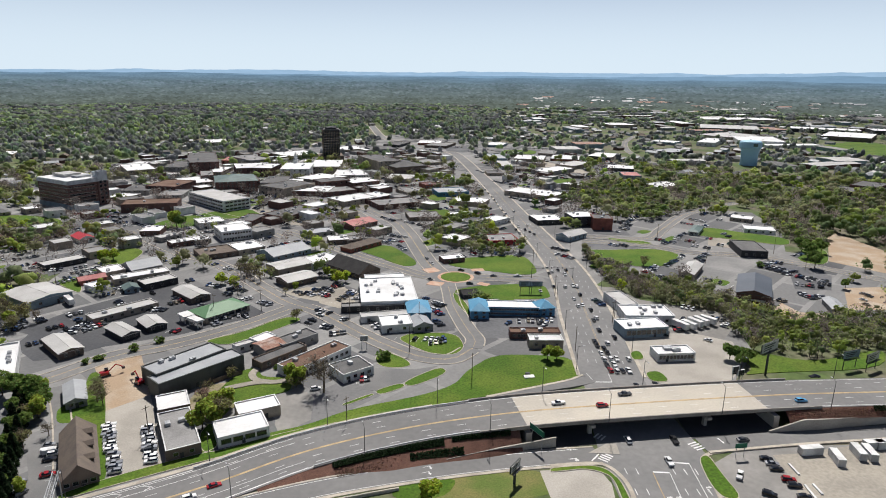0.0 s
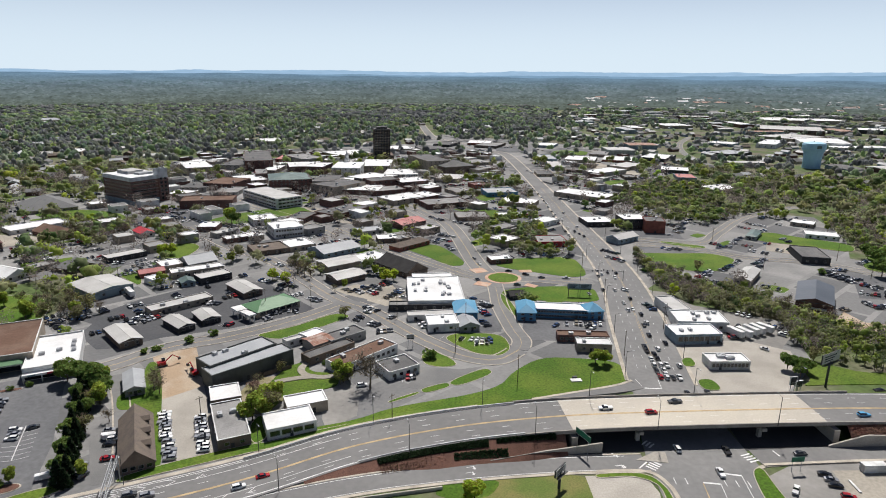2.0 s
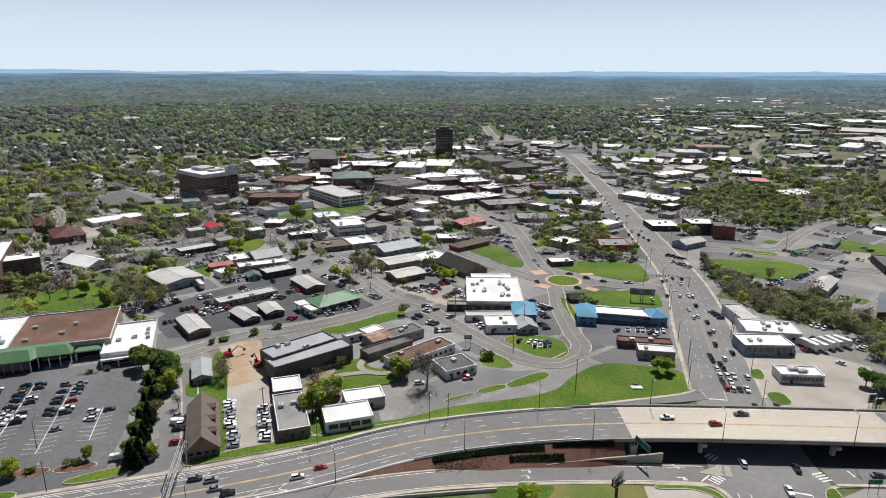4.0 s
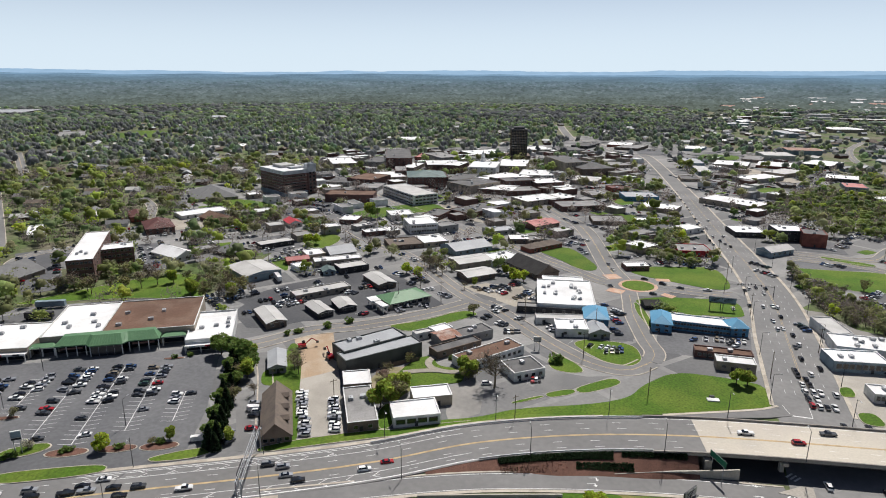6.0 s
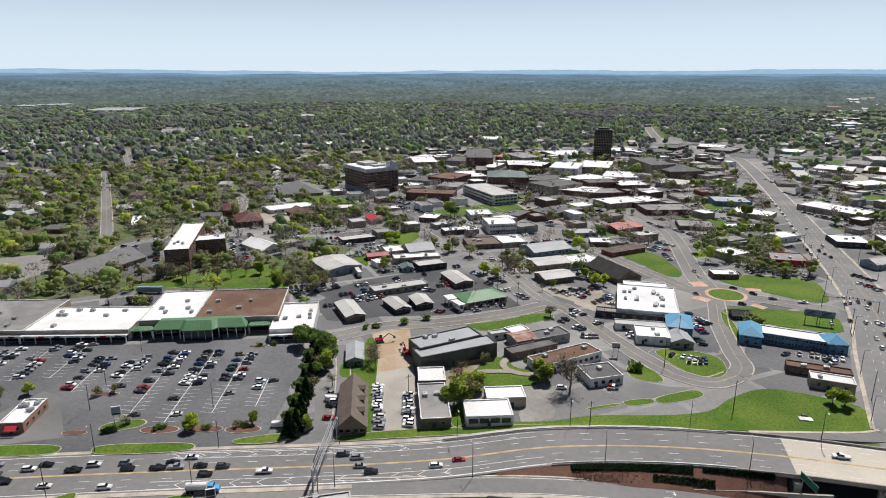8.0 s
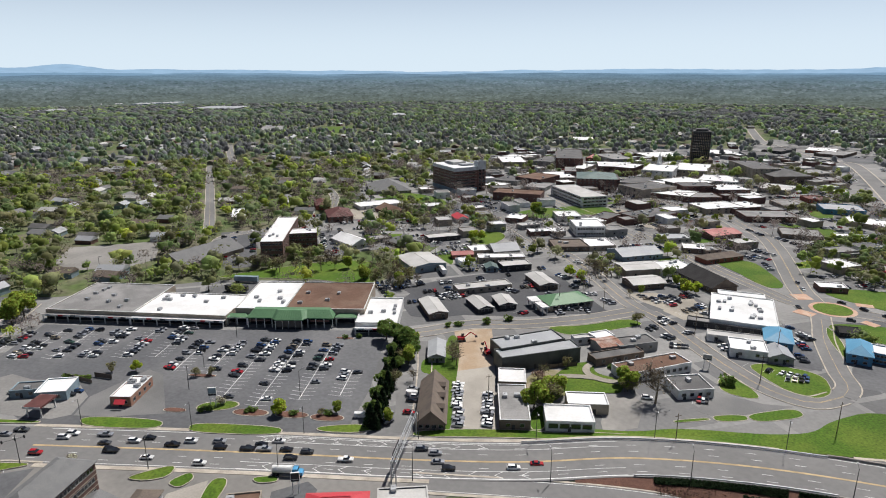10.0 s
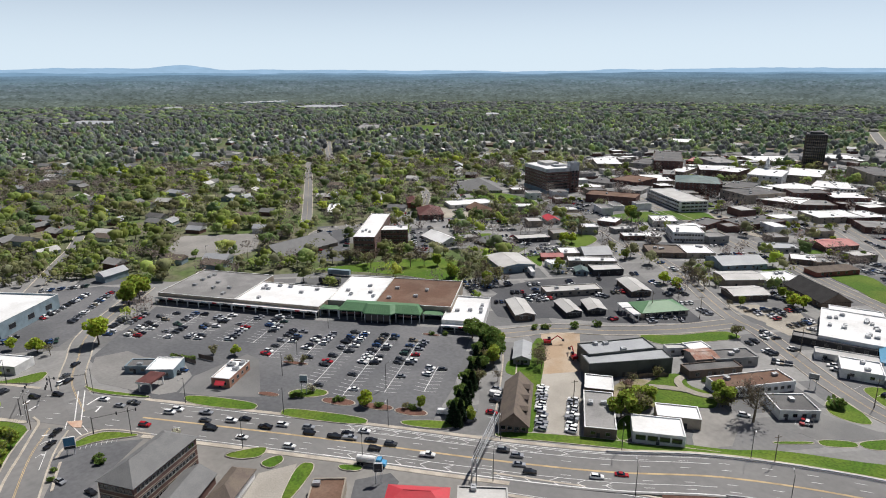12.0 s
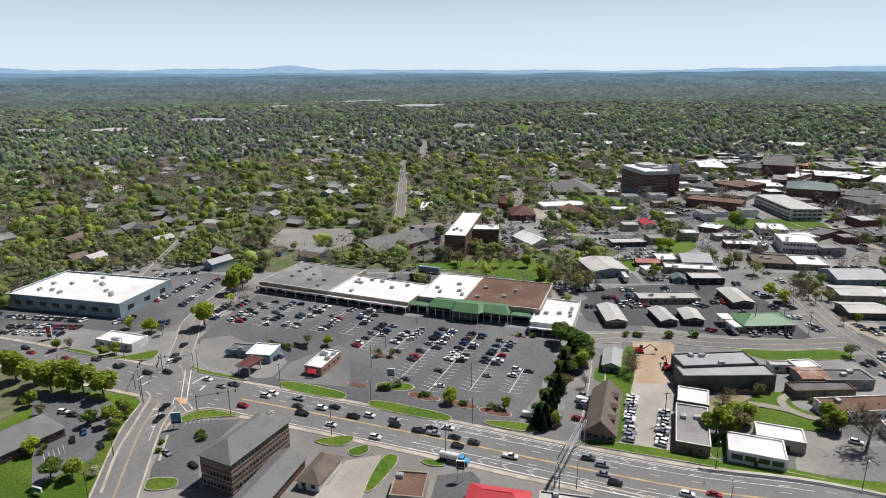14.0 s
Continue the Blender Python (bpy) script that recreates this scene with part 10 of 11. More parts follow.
car_row(218.0, 373.9, 233.0, 364.8, 14, 75, 0.8)
car_row(210.6, 357.2, 224.1, 353.2, 8, 75, 0.8)
car_row(203.7, 341.8, 206.4, 331.8, 7, 75, 0.8)
car_row(204.5, 335.7, 214.2, 336.0, 7, 75, 0.8)
car_row(208.0, 452.3, 215.5, 449.1, 5, 75, 0.8)
car_row(89.4, 279.5, 99.6, 278.9, 6, 75, 0.8)
car_row(103.3, 279.8, 107.7, 279.1, 4, 75, 0.8)
car_row(113.0, 287.6, 114.9, 283.1, 3, 75, 0.8)
car_row(120.7, 289.3, 126.7, 292.6, 4, 75, 0.8)
car_row(184.5, 331.2, 187.9, 327.4, 4, 75, 0.8)
car_row(83.2, 328.1, 85.8, 316.9, 4, 75, 0.8)
car_row(243.1, 347.3, 224.0, 317.2, 3, 75, 0.8)
car_row(246.0, 345.2, 225.3, 317.3, 2, 75, 0.8)
car_row(239.9, 417.9, 251.8, 427.6, 4, 75, 0.8)
car_row(104.4, 407.1, 112.7, 401.7, 4, 75, 0.8)
car_row(97.4, 428.0, 105.2, 425.2, 4, 75, 0.8)
car_row(27.5, 305.1, 30.7, 305.2, 2, 80, 0.8)
car_row(34.6, 293.5, 55.8, 295.8, 9, 80, 0.8)
car_row(42.1, 304.8, 44.6, 304.9, 2, 80, 0.8)
car_row(-12.0, 328.3, 1.6, 313.3, 6, 80, 0.8)
car_row(-6.2, 311.3, 0.3, 300.9, 5, 80, 0.8)
car_row(-3.4, 294.1, 0.3, 286.3, 3, 80, 0.8)
car_row(-58.2, 317.2, -48.1, 335.3, 6, 80, 0.8)
car_row(-52.6, 337.3, -46.3, 321.4, 4, 80, 0.8)
car_row(-65.5, 286.1, -61.0, 300.9, 4, 80, 0.8)
car_row(-64.5, 306.1, -56.1, 301.1, 4, 80, 0.8)
car_row(-50.0, 294.5, -46.7, 293.0, 2, 80, 0.8)
car_row(-35.6, 291.6, -29.1, 280.9, 3, 80, 0.8)
car_row(-52.6, 274.3, -45.0, 277.5, 5, 80, 0.8)
car_row(-43.1, 465.2, -26.9, 458.3, 9, 80, 0.8)
car_row(-40.0, 450.5, -26.9, 443.9, 8, 80, 0.8)
car_row(-31.8, 436.9, -25.6, 420.7, 4, 80, 0.8)
car_row(-58.0, 284.7, -52.8, 281.8, 3, 80, 0.8)
car_row(-81.1, 334.3, -75.7, 328.3, 2, 80, 0.8)
car_row(-72.3, 338.8, -68.7, 334.7, 2, 80, 0.8)
car_row(28.7, 312.3, 30.4, 301.8, 2, 80, 0.8)
car_row(77.8, 418.4, 87.4, 406.7, 6, 80, 0.8)
car_row(77.0, 434.4, 87.5, 425.0, 5, 80, 0.8)
car_row(-13.5, 270.5, 1.5, 270.9, 6, 70, 0.9)
car_row(-5.9, 266.1, 2.7, 269.4, 4, 70, 0.9)
car_row(-33.5, 228.7, -28.4, 231.1, 4, 70, 0.9)
car_row(-21.1, 271.9, -18.6, 271.9, 1, 70, 0.9)
car_row(-300.7, 533.0, -276.9, 530.1, 12, 75, 0.85)
car_row(-285.8, 514.9, -263.0, 512.3, 12, 75, 0.85)
car_row(-282.1, 499.5, -258.1, 498.0, 11, 75, 0.85)
car_row(-264.9, 484.9, -250.4, 500.9, 9, 75, 0.85)
car_row(-194.7, 665.6, -168.6, 660.1, 12, 75, 0.85)
car_row(-188.5, 644.7, -161.6, 633.3, 12, 75, 0.85)
car_row(-180.8, 623.0, -156.7, 614.5, 10, 75, 0.85)
car_row(-342.7, 416.6, -341.3, 435.7, 6, 75, 0.85)
car_row(-232.1, 541.5, -200.7, 520.1, 8, 75, 0.85)
car_row(-407.2, 591.0, -389.5, 581.9, 5, 75, 0.85)
car_row(-246.1, 492.2, -230.8, 488.0, 5, 75, 0.85)
car_row(-213.8, 572.9, -195.8, 555.5, 4, 75, 0.85)
car_row(-193.1, 635.5, -165.2, 624.8, 12, 75, 0.8)
car_row(-183.1, 611.0, -154.5, 602.2, 11, 75, 0.8)
car_row(-126.7, 504.1, -105.3, 521.7, 8, 75, 0.8)
car_row(-104.5, 557.1, -82.1, 545.2, 6, 75, 0.8)
car_row(-52.8, 528.0, -40.1, 511.1, 5, 75, 0.8)
car_row(42.3, 542.7, 54.9, 512.1, 10, 75, 0.8)
car_row(-77.1, 1043.2, -46.6, 993.6, 10, 75, 0.8)
car_row(-35.8, 1043.5, -1.6, 997.0, 12, 75, 0.8)
car_row(41.6, 808.9, 50.5, 785.8, 4, 75, 0.8)
car_row(-43.0, 834.4, -29.3, 781.2, 4, 75, 0.8)
car_row(-95.1, 737.7, -80.8, 726.2, 4, 75, 0.8)
car_row(4.2, 1075.5, 31.1, 1070.0, 8, 75, 0.8)
car_row(65.6, 622.7, 83.5, 609.0, 8, 75, 0.8)
car_row(56.5, 725.1, 66.2, 707.6, 4, 75, 0.8)
car_row(154.8, 1014.6, 170.5, 957.8, 8, 75, 0.8)
car_row(45.3, 1105.6, 82.6, 1024.0, 12, 75, 0.8)
car_row(73.9, 910.6, 96.5, 876.1, 7, 75, 0.8)
car_row(182.0, 817.2, 199.5, 779.7, 8, 75, 0.8)
car_row(94.0, 705.6, 112.5, 691.7, 6, 75, 0.8)
car_row(238.1, 910.9, 257.9, 876.5, 7, 75, 0.8)
car_row(190.9, 1033.4, 222.0, 1005.2, 8, 75, 0.8)
car_row(87.5, 617.3, 104.8, 612.3, 6, 75, 0.8)
car_row(402.3, 675.3, 410.8, 650.5, 10, 75, 0.8)
car_row(395.8, 655.8, 412.6, 638.7, 10, 75, 0.8)
car_row(412.2, 710.2, 417.5, 689.5, 6, 75, 0.8)
car_row(441.7, 671.1, 457.7, 653.1, 8, 75, 0.8)
car_row(512.3, 1230.9, 524.7, 1172.9, 10, 75, 0.8)
car_row(636.5, 1408.5, 661.1, 1359.8, 10, 75, 0.8)
car_row(1074.1, 1978.7, 1100.6, 1842.5, 14, 75, 0.8)
car_row(366.7, 997.1, 374.0, 945.0, 6, 75, 0.8)
car_row(380.7, 971.2, 404.1, 947.4, 8, 75, 0.8)
car_row(806.1, 1239.7, 845.6, 1223.4, 10, 75, 0.8)
car(-318.9, 31.5, 29, "black", None, 0.1, "driving on the highway")
car(-311.7, 32.4, 29, "red", None, 0.1, "driving on the highway")
car(-295.0, 42.4, 29, "red", None, 0.1, "driving on the highway")
car(-284.7, 51.9, 29, "grey", None, 0.1, "driving on the highway")
car(-270.9, 56.8, 29, "black", None, 0.1, "driving on the highway")
car(-271.4, 58.5, 29, "grey", None, 0.1, "driving on the highway")
car(-256.7, 64.2, 29, "black", None, 0.1, "driving on the highway")
car(-251.8, 70.6, 29, "black", None, 0.1, "driving on the highway")
car(-234.8, 80.4, 29, "white", None, 0.1, "driving on the highway")
car(-225.4, 82.1, 29, "silver", None, 0.1, "driving on the highway")
car(-223.4, 86.3, 29, "grey", None, 0.1, "driving on the highway")
car(-205.3, 81.8, 29, "red", None, 0.1, "driving on the highway")
car(-206.6, 91.5, 29, "white", None, 0.1, "driving on the highway")
car(-206.3, 94.4, 29, "white", None, 0.1, "driving on the highway")
car(-196.4, 99.8, 29, "silver", None, 0.1, "driving on the highway")
car(-191.9, 96.8, 29, "grey", None, 0.1, "driving on the highway")
car(-186.7, 95.5, 29, "black", None, 0.1, "driving on the highway")
car(-185.7, 95.2, 29, "black", None, 0.1, "driving on the highway")
car(-184.6, 102.6, 29, "white", None, 0.1, "driving on the highway")
car(-182.0, 106.4, 29, "black", None, 0.1, "driving on the highway")
car(-172.6, 99.1, 29, "white", None, 0.1, "driving on the highway")
car(-171.9, 107.9, 29, "black", None, 0.1, "driving on the highway")
car(-168.5, 112.5, 29, "white", None, 0.1, "driving on the highway")
car(-160.3, 117.3, 29, "silver", None, 0.1, "driving on the highway")
car(-157.4, 115.2, 29, "black", None, 0.1, "driving on the highway")
car(-155.9, 105.9, 29, "white", None, 0.1, "driving on the highway")
car(-149.2, 119.3, 29, "black", None, 0.1, "driving on the highway")
car(-147.3, 123.4, 29, "black", None, 0.1, "driving on the highway")
car(-144.5, 122.0, 29, "silver", None, 0.1, "driving on the highway")
car(-143.9, 127.9, 29, "white", None, 0.1, "driving on the highway")
car(-138.2, 125.6, 29, "black", None, 0.1, "driving on the highway")
car(-133.7, 122.9, 29, "black", None, 0.1, "driving on the highway")
car(-131.6, 128.2, 29, "grey", None, 0.1, "driving on the highway")
car(-118.3, 131.4, 29, "white", None, 0.1, "driving on the highway")
car(-101.3, 149.0, 29, "grey", None, 0.1, "driving on the highway")
car(-101.5, 149.2, 30, "silver", None, 0.1, "driving on the highway")
car(-96.2, 149.3, 30, "silver", None, 0.1, "driving on the highway")
car(-93.1, 145.8, 30, "silver", None, 0.1, "driving on the highway")
car(-88.4, 144.6, 30, "black", None, 0.1, "driving on the highway")
car(-71.6, 155.5, 30, "white", None, 0.1, "driving on the highway")
car(-66.4, 161.2, 30, "red", None, 0.1, "driving on the highway")
car(-274.3, 85.3, 120, "black", None, 0.1, "waiting at the junction")
car(-265.7, 78.1, 120, "grey", None, 0.1, "waiting at the junction")
car(-260.8, 77.6, 120, "black", None, 0.1, "waiting at the junction")
car(-261.2, 75.2, 120, "white", None, 0.1, "waiting at the junction")
car(-223.5, 60.1, 125, "black", None, 0.1, "waiting at the junction")
car(-216.8, 55.9, 125, "black", None, 0.1, "waiting at the junction")
car(66.2, 384.9, 92, "white", None, 0.1, "queuing on the main road")
car(65.6, 373.4, 92, "black", None, 0.1, "queuing on the main road")
car(68.1, 377.3, 92, "white", None, 0.1, "queuing on the main road")
car(72.4, 380.5, 92, "black", None, 0.1, "queuing on the main road")
car(75.1, 371.8, 92, "white", None, 0.1, "queuing on the main road")
car(77.4, 380.2, 92, "black", None, 0.1, "queuing on the main road")
car(75.9, 349.9, 92, "white", None, 0.1, "queuing on the main road")
car(77.8, 348.9, 92, "white", None, 0.1, "queuing on the main road")
car(71.0, 348.3, 92, "white", None, 0.1, "queuing on the main road")
car(64.2, 347.3, 92, "black", None, 0.1, "queuing on the main road")
car(76.8, 334.4, 92, "black", None, 0.1, "queuing on the main road")
car(72.1, 327.7, 92, "white", None, 0.1, "queuing on the main road")
car(74.8, 318.2, 92, "white", None, 0.1, "queuing on the main road")
car(72.2, 316.4, 92, "white", None, 0.1, "queuing on the main road")
car(77.6, 310.7, 92, "black", None, 0.1, "queuing on the main road")
car(77.9, 299.4, 92, "white", None, 0.1, "queuing on the main road")
car(75.8, 296.2, 92, "black", None, 0.1, "queuing on the main road")
car(75.4, 283.4, 92, "black", None, 0.1, "queuing on the main road")
car(75.8, 268.1, 92, "white", None, 0.1, "queuing on the main road")
car(70.3, 270.1, 92, "black", None, 0.1, "queuing on the main road")
car(70.4, 265.8, 92, "black", None, 0.1, "queuing on the main road")
car(72.8, 262.4, 92, "black", None, 0.1, "queuing on the main road")
car(73.0, 257.3, 92, "black", None, 0.1, "queuing on the main road")
car(70.4, 257.5, 92, "white", None, 0.1, "queuing on the main road")
car(70.1, 251.3, 92, "white", None, 0.1, "queuing on the main road")
car(72.9, 251.7, 92, "white", None, 0.1, "queuing on the main road")
car(75.5, 251.6, 92, "white", None, 0.1, "queuing on the main road")
car(70.0, 245.4, 92, "black", None, 0.1, "queuing on the main road")
car(73.0, 245.8, 92, "white", None, 0.1, "queuing on the main road")
car(70.2, 240.2, 92, "red", None, 0.1, "queuing on the main road")
car(72.6, 239.9, 92, "white", None, 0.1, "queuing on the main road")
car(75.1, 240.0, 92, "black", None, 0.1, "queuing on the main road")
car(77.7, 240.4, 92, "white", None, 0.1, "queuing on the main road")
car(80.7, 274.9, 92, "black", None, 0.1, "queuing on the main road")
car(80.7, 251.6, 92, "white", None, 0.1, "queuing on the main road")
car(77.2, 227.1, 92, "black", None, 0.1, "queuing on the main road")
car(85.0, 228.2, 92, "black", None, 0.1, "queuing on the main road")
car(31.2, 741.5, 97, "white", None, 0.1, "driving on the main road")
car(39.5, 694.2, 97, "white", None, 0.1, "driving on the main road")
car(44.1, 665.6, 97, "white", None, 0.1, "driving on the main road")
car(48.6, 626.8, 97, "white", None, 0.1, "driving on the main road")
car(49.5, 608.8, 97, "black", None, 0.1, "driving on the main road")
car(51.7, 581.1, 97, "white", None, 0.1, "driving on the main road")
car(53.1, 560.5, 97, "black", None, 0.1, "driving on the main road")
car(54.8, 546.0, 97, "white", None, 0.1, "driving on the main road")
car(55.6, 523.3, 97, "black", None, 0.1, "driving on the main road")
car(62.9, 556.1, 97, "white", None, 0.1, "driving on the main road")
car(60.6, 498.4, 97, "white", None, 0.1, "driving on the main road")
car(64.7, 486.9, 97, "black", None, 0.1, "driving on the main road")
car(67.4, 479.5, 97, "black", None, 0.1, "driving on the main road")
car(70.0, 472.3, 97, "black", None, 0.1, "driving on the main road")
car(58.9, 475.5, 97, "white", None, 0.1, "driving on the main road")
car(27.2, 786.2, 97, "white", None, 0.1, "driving on the main road")
car(29.6, 771.4, 97, "black", None, 0.1, "driving on the main road")
car(19.8, 836.2, 97, "white", None, 0.1, "driving on the main road")
car(15.9, 881.0, 97, "white", None, 0.1, "driving on the main road")
car(5.1, 943.5, 97, "black", None, 0.1, "driving on the main road")
car(-12.9, 1014.8, 97, "white", None, 0.1, "driving on the main road")
car(35.5, 717.1, 97, "black", None, 0.1, "driving on the main road")
car(46.4, 645.6, 97, "black", None, 0.1, "driving on the main road")
car(50.8, 597.5, 97, "white", None, 0.1, "driving on the main road")
car(53.0, 536.6, 97, "black", None, 0.1, "driving on the main road")
car(59.0, 527.9, 97, "white", None, 0.1, "driving on the main road")
car(57.5, 486.6, 97, "black", None, 0.1, "driving on the main road")
car(68.5, 502.8, 97, "white", None, 0.1, "driving on the main road")
car(-244.6, 31.6, 40, "white", "suv", 0.1, "standing on the lane")
car(-240.1, 33.6, 40, "grey", "suv", 0.1, "standing on the lane")
car(-225.0, 33.7, -10, "blue", "sedan", 0.1, "standing on the lane")
car(-222.2, 29.7, -10, "black", "sedan", 0.1, "standing on the lane")
car(-212.1, 35.8, 0, "black", "suv", 0.1, "standing on the lane")
car(-193.4, 50.7, 10, "silver", "sedan", 0.1, "standing on the lane")
car(-181.0, 54.5, 10, "black", "sedan", 0.1, "standing on the lane")
car(-254.3, 97.5, 10, "white", "sedan", 0.1, "standing on the lane")
car(-234.4, 108.7, 20, "black", "suv", 0.1, "standing on the lane")
car(-234.7, 111.8, 20, "blue", "sedan", 0.1, "standing on the lane")
car(-127.0, 181.1, 20, "silver", "sedan", 0.1, "standing on the lane")
car(-124.5, 177.3, 20, "white", "van", 0.1, "standing on the lane")
car(-122.0, 173.1, 20, "black", "sedan", 0.1, "standing on the lane")
car(-118.2, 165.7, 10, "red", "sedan", 0.1, "standing on the lane")
car(-120.4, 156.4, 70, "grey", "suv", 0.1, "standing on the lane")
car(-48.4, 221.4, 20, "white", "suv", 0.1, "standing on the lane")
car(67.0, 209.1, 190, "grey", "pickup", 5.95, "driving along the road")
car(56.8, 200.7, 10, "red", "suv", 5.95, "driving along the road")
car(41.6, 202.1, 190, "white", "pickup", 5.9, "driving along the road")
car(129.7, 206.1, 8, "lightblue", "suv", 5.9, "driving along the road")
car(145.7, 225.7, 188, "black", "sedan", 5.75, "driving along the road")
car(62.9, 188.2, 95, "white", "suv", 0.12, "driving along the road")
car(78.6, 188.5, 92, "black", "pickup", 0.12, "driving along the road")
car(72.6, 176.1, 92, "white", "pickup", 0.12, "driving along the road")
car(102.1, 189.4, 8, "grey", "sedan", 0.12, "driving along the road")
car(92.1, 169.5, 60, "white", "pickup", 0.1, "standing on the lane")
car(104.6, 178.5, -12, "black", "sedan", 0.1, "standing on the lane")
car(105.2, 175.8, -12, "silver", "sedan", 0.1, "standing on the lane")
car(105.1, 173.0, -8, "black", "sedan", 0.1, "standing on the lane")
car(106.1, 167.6, -10, "red", "suv", 0.1, "standing on the lane")
car(106.4, 164.8, -8, "black", "suv", 0.1, "standing on the lane")
car(106.6, 159.6, -8, "black", "sedan", 0.1, "standing on the lane")
car(96.8, 160.5, -30, "black", "suv", 0.1, "standing on the lane")
car(11.6, 377.6, -10, "black", "sedan", 0.15, "driving along the road")
car(21.6, 371.4, -20, "black", "suv", 0.15, "driving along the road")
car(31.1, 366.8, 0, "grey", "sedan", 0.12, "driving along the road")
car(45.6, 367.3, 0, "white", "pickup", 0.12, "driving along the road")
car(16.0, 351.2, 0, "grey", "suv", 0.15, "driving along the road")
car(-7.2, 358.3, -60, "black", "sedan", 0.15, "driving along the road")
car(-7.1, 391.5, -60, "white", "sedan", 0.12, "driving along the road")
car(-10.6, 402.7, 110, "silver", "suv", 0.12, "driving along the road")
car(-124.0, 161.3, 60, "silver", "sedan", 0.1, "standing on the lane")
car(-120.9, 156.7, 60, "black", "suv", 0.1, "standing on the lane")
car(-130.8, 154.5, 30, "white", "van", 0.1, "standing on the lane")
car(-117.9, 165.4, 25, "red", "sedan", 0.1, "standing on the lane")
car(-123.8, 177.1, 25, "white", "van", 0.1, "standing on the lane")
car(55.5, 340.3, 95, "white", "sedan", 0.12, "driving along the road")
car_row(-218.0, 20.6, -218.8, 27.8, 5, 80, 0.15)
car_row(-209.2, 62.7, -204.4, 73.9, 8, 80, 0.15)
car_row(-245.0, 37.0, -228.8, 38.5, 4, 80, 0.15)
LX, LY = jitter_grid(300, 1000, 15.5, -45, 25)
keep = inside(LX, LY, TOWN) & clear_of(LX, LY, 5) & (WS.random(len(LX)) < 0.8)
for x, y in zip(LX[keep], LY[keep]):
    a = radians(48 + car_rng.choice((0, 90)))
    n = car_rng.randint(3, 8)
    car_row(x - math.cos(a) * n * 1.4, y - math.sin(a) * n * 1.4, x + math.cos(a) * n * 1.4, y + math.sin(a) * n * 1.4, n, 90, 0.75)
# cars on the smaller lots, clear of those already placed and of walls and roads
for pts in LOTS:
    P = np.array(pts)
    mid = P.mean(0)
    if math.hypot(*mid) < 240 or math.hypot(*mid) > 760 or mid[0] < -340 or (mid[0] < -120 and mid[1] < 225):
        continue
    gx, gy = np.meshgrid(np.arange(P[:, 0].min(), P[:, 0].max(), 8.5), np.arange(P[:, 1].min(), P[:, 1].max(), 8.5))
    X, Y = gx.ravel() + WS.uniform(-1.5, 1.5, gx.size), gy.ravel() + WS.uniform(-1.5, 1.5, gx.size)
    ok = inside(X, Y, pts)
    for bx, by, w, d, rot in TREE_KEEPOUT:
        c, sn = math.cos(radians(rot)), math.sin(radians(rot))
        u, v = (X - bx) * c + (Y - by) * sn, -(X - bx) * sn + (Y - by) * c
        ok &= ~((np.abs(u) < w / 2 + 3.4) & (np.abs(v) < d / 2 + 3.4))
    for line, half in ROADS:
        for a, b in zip(line[:-1], line[1:]):
            t = np.clip(((X - a[0]) * (b - a)[0] + (Y - a[1]) * (b - a)[1]) / ((b - a) @ (b - a) + 1e-9), 0, 1)
            ok &= np.hypot(X - a[0] - t * (b - a)[0], Y - a[1] - t * (b - a)[1]) > half + 3
    for x, y in zip(X[ok], Y[ok]):
        if car_rng.random() < 0.42:
            a = 48 + car_rng.choice((0, 90))
            for k in range(car_rng.randint(1, 3)):
                qx, qy = x + 2.7 * k * math.cos(radians(a)), y + 2.7 * k * math.sin(radians(a))
                if all(abs(o[0] - qx) + abs(o[1] - qy) > 3.6 or o[6] == "parked beside others" and abs(o[0] - qx) + abs(o[1] - qy) > 2.5 for o in CARS):
                    car(qx, qy, a + 90 + car_rng.uniform(-3, 3), note="parked beside others")
tagged(new("stall_lines", mesh_of("stall_lines", stall_V, stall_F, [M_FAINT])), "worn white stall lines of the shopping centre car park", "road marking", "", "stuff")

near_first = sorted(CARS, key=lambda c: math.hypot(c[0] + 90, c[1] - 120))
wheel = wheel_mesh()
bm = bmesh.new()
bmesh.ops.create_cone(bm, cap_ends=True, segments=10, radius1=0.21, radius2=0.21, depth=0.02, matrix=Matrix.Rotation(math.pi / 2, 4, 'X'))
rim = bpy.data.meshes.new("rim")
bm.to_mesh(rim)
bm.free()
rim.materials.append(M_METAL)
stuff_cars = {}
for rank, (x, y, hd, colour, kind, z, note) in enumerate(near_first):
    bme, gme, L, W = car_parts(kind, colour)
    m = pose(x, y, z, 0, 0, hd) @ Matrix.Scale(0.88, 4)
    if rank < 276:
        ob = new({"sedan": "car", "suv": "car", "pickup": "pickup_truck", "van": "van"}[kind], bme)
        ob.matrix_basis = m
        tagged(ob, {"sedan": "%s saloon car %s", "suv": "%s sport utility car %s", "pickup": "%s pickup truck %s", "van": "%s delivery van %s"}[kind] % ("light blue" if colour == "lightblue" else colour, note), "car", "cars")
        under("window_glass", gme, ob)
        for sx_ in (-1, 1):
            for sy_ in (-1, 1):
                o = under("wheel", wheel, ob)
                o.matrix_basis = pose(sx_ * L * 0.31, sy_ * (W / 2 - 0.13), 0.34)
                if rank < 34:
                    under("rim", rim, o).matrix_basis = pose(0, sy_ * 0.125, 0)
    else:
        for me_, key in ((bme, colour), (gme, "glass")):
            vs, fs = stuff_cars.setdefault(key, ([], []))
            n = len(vs)
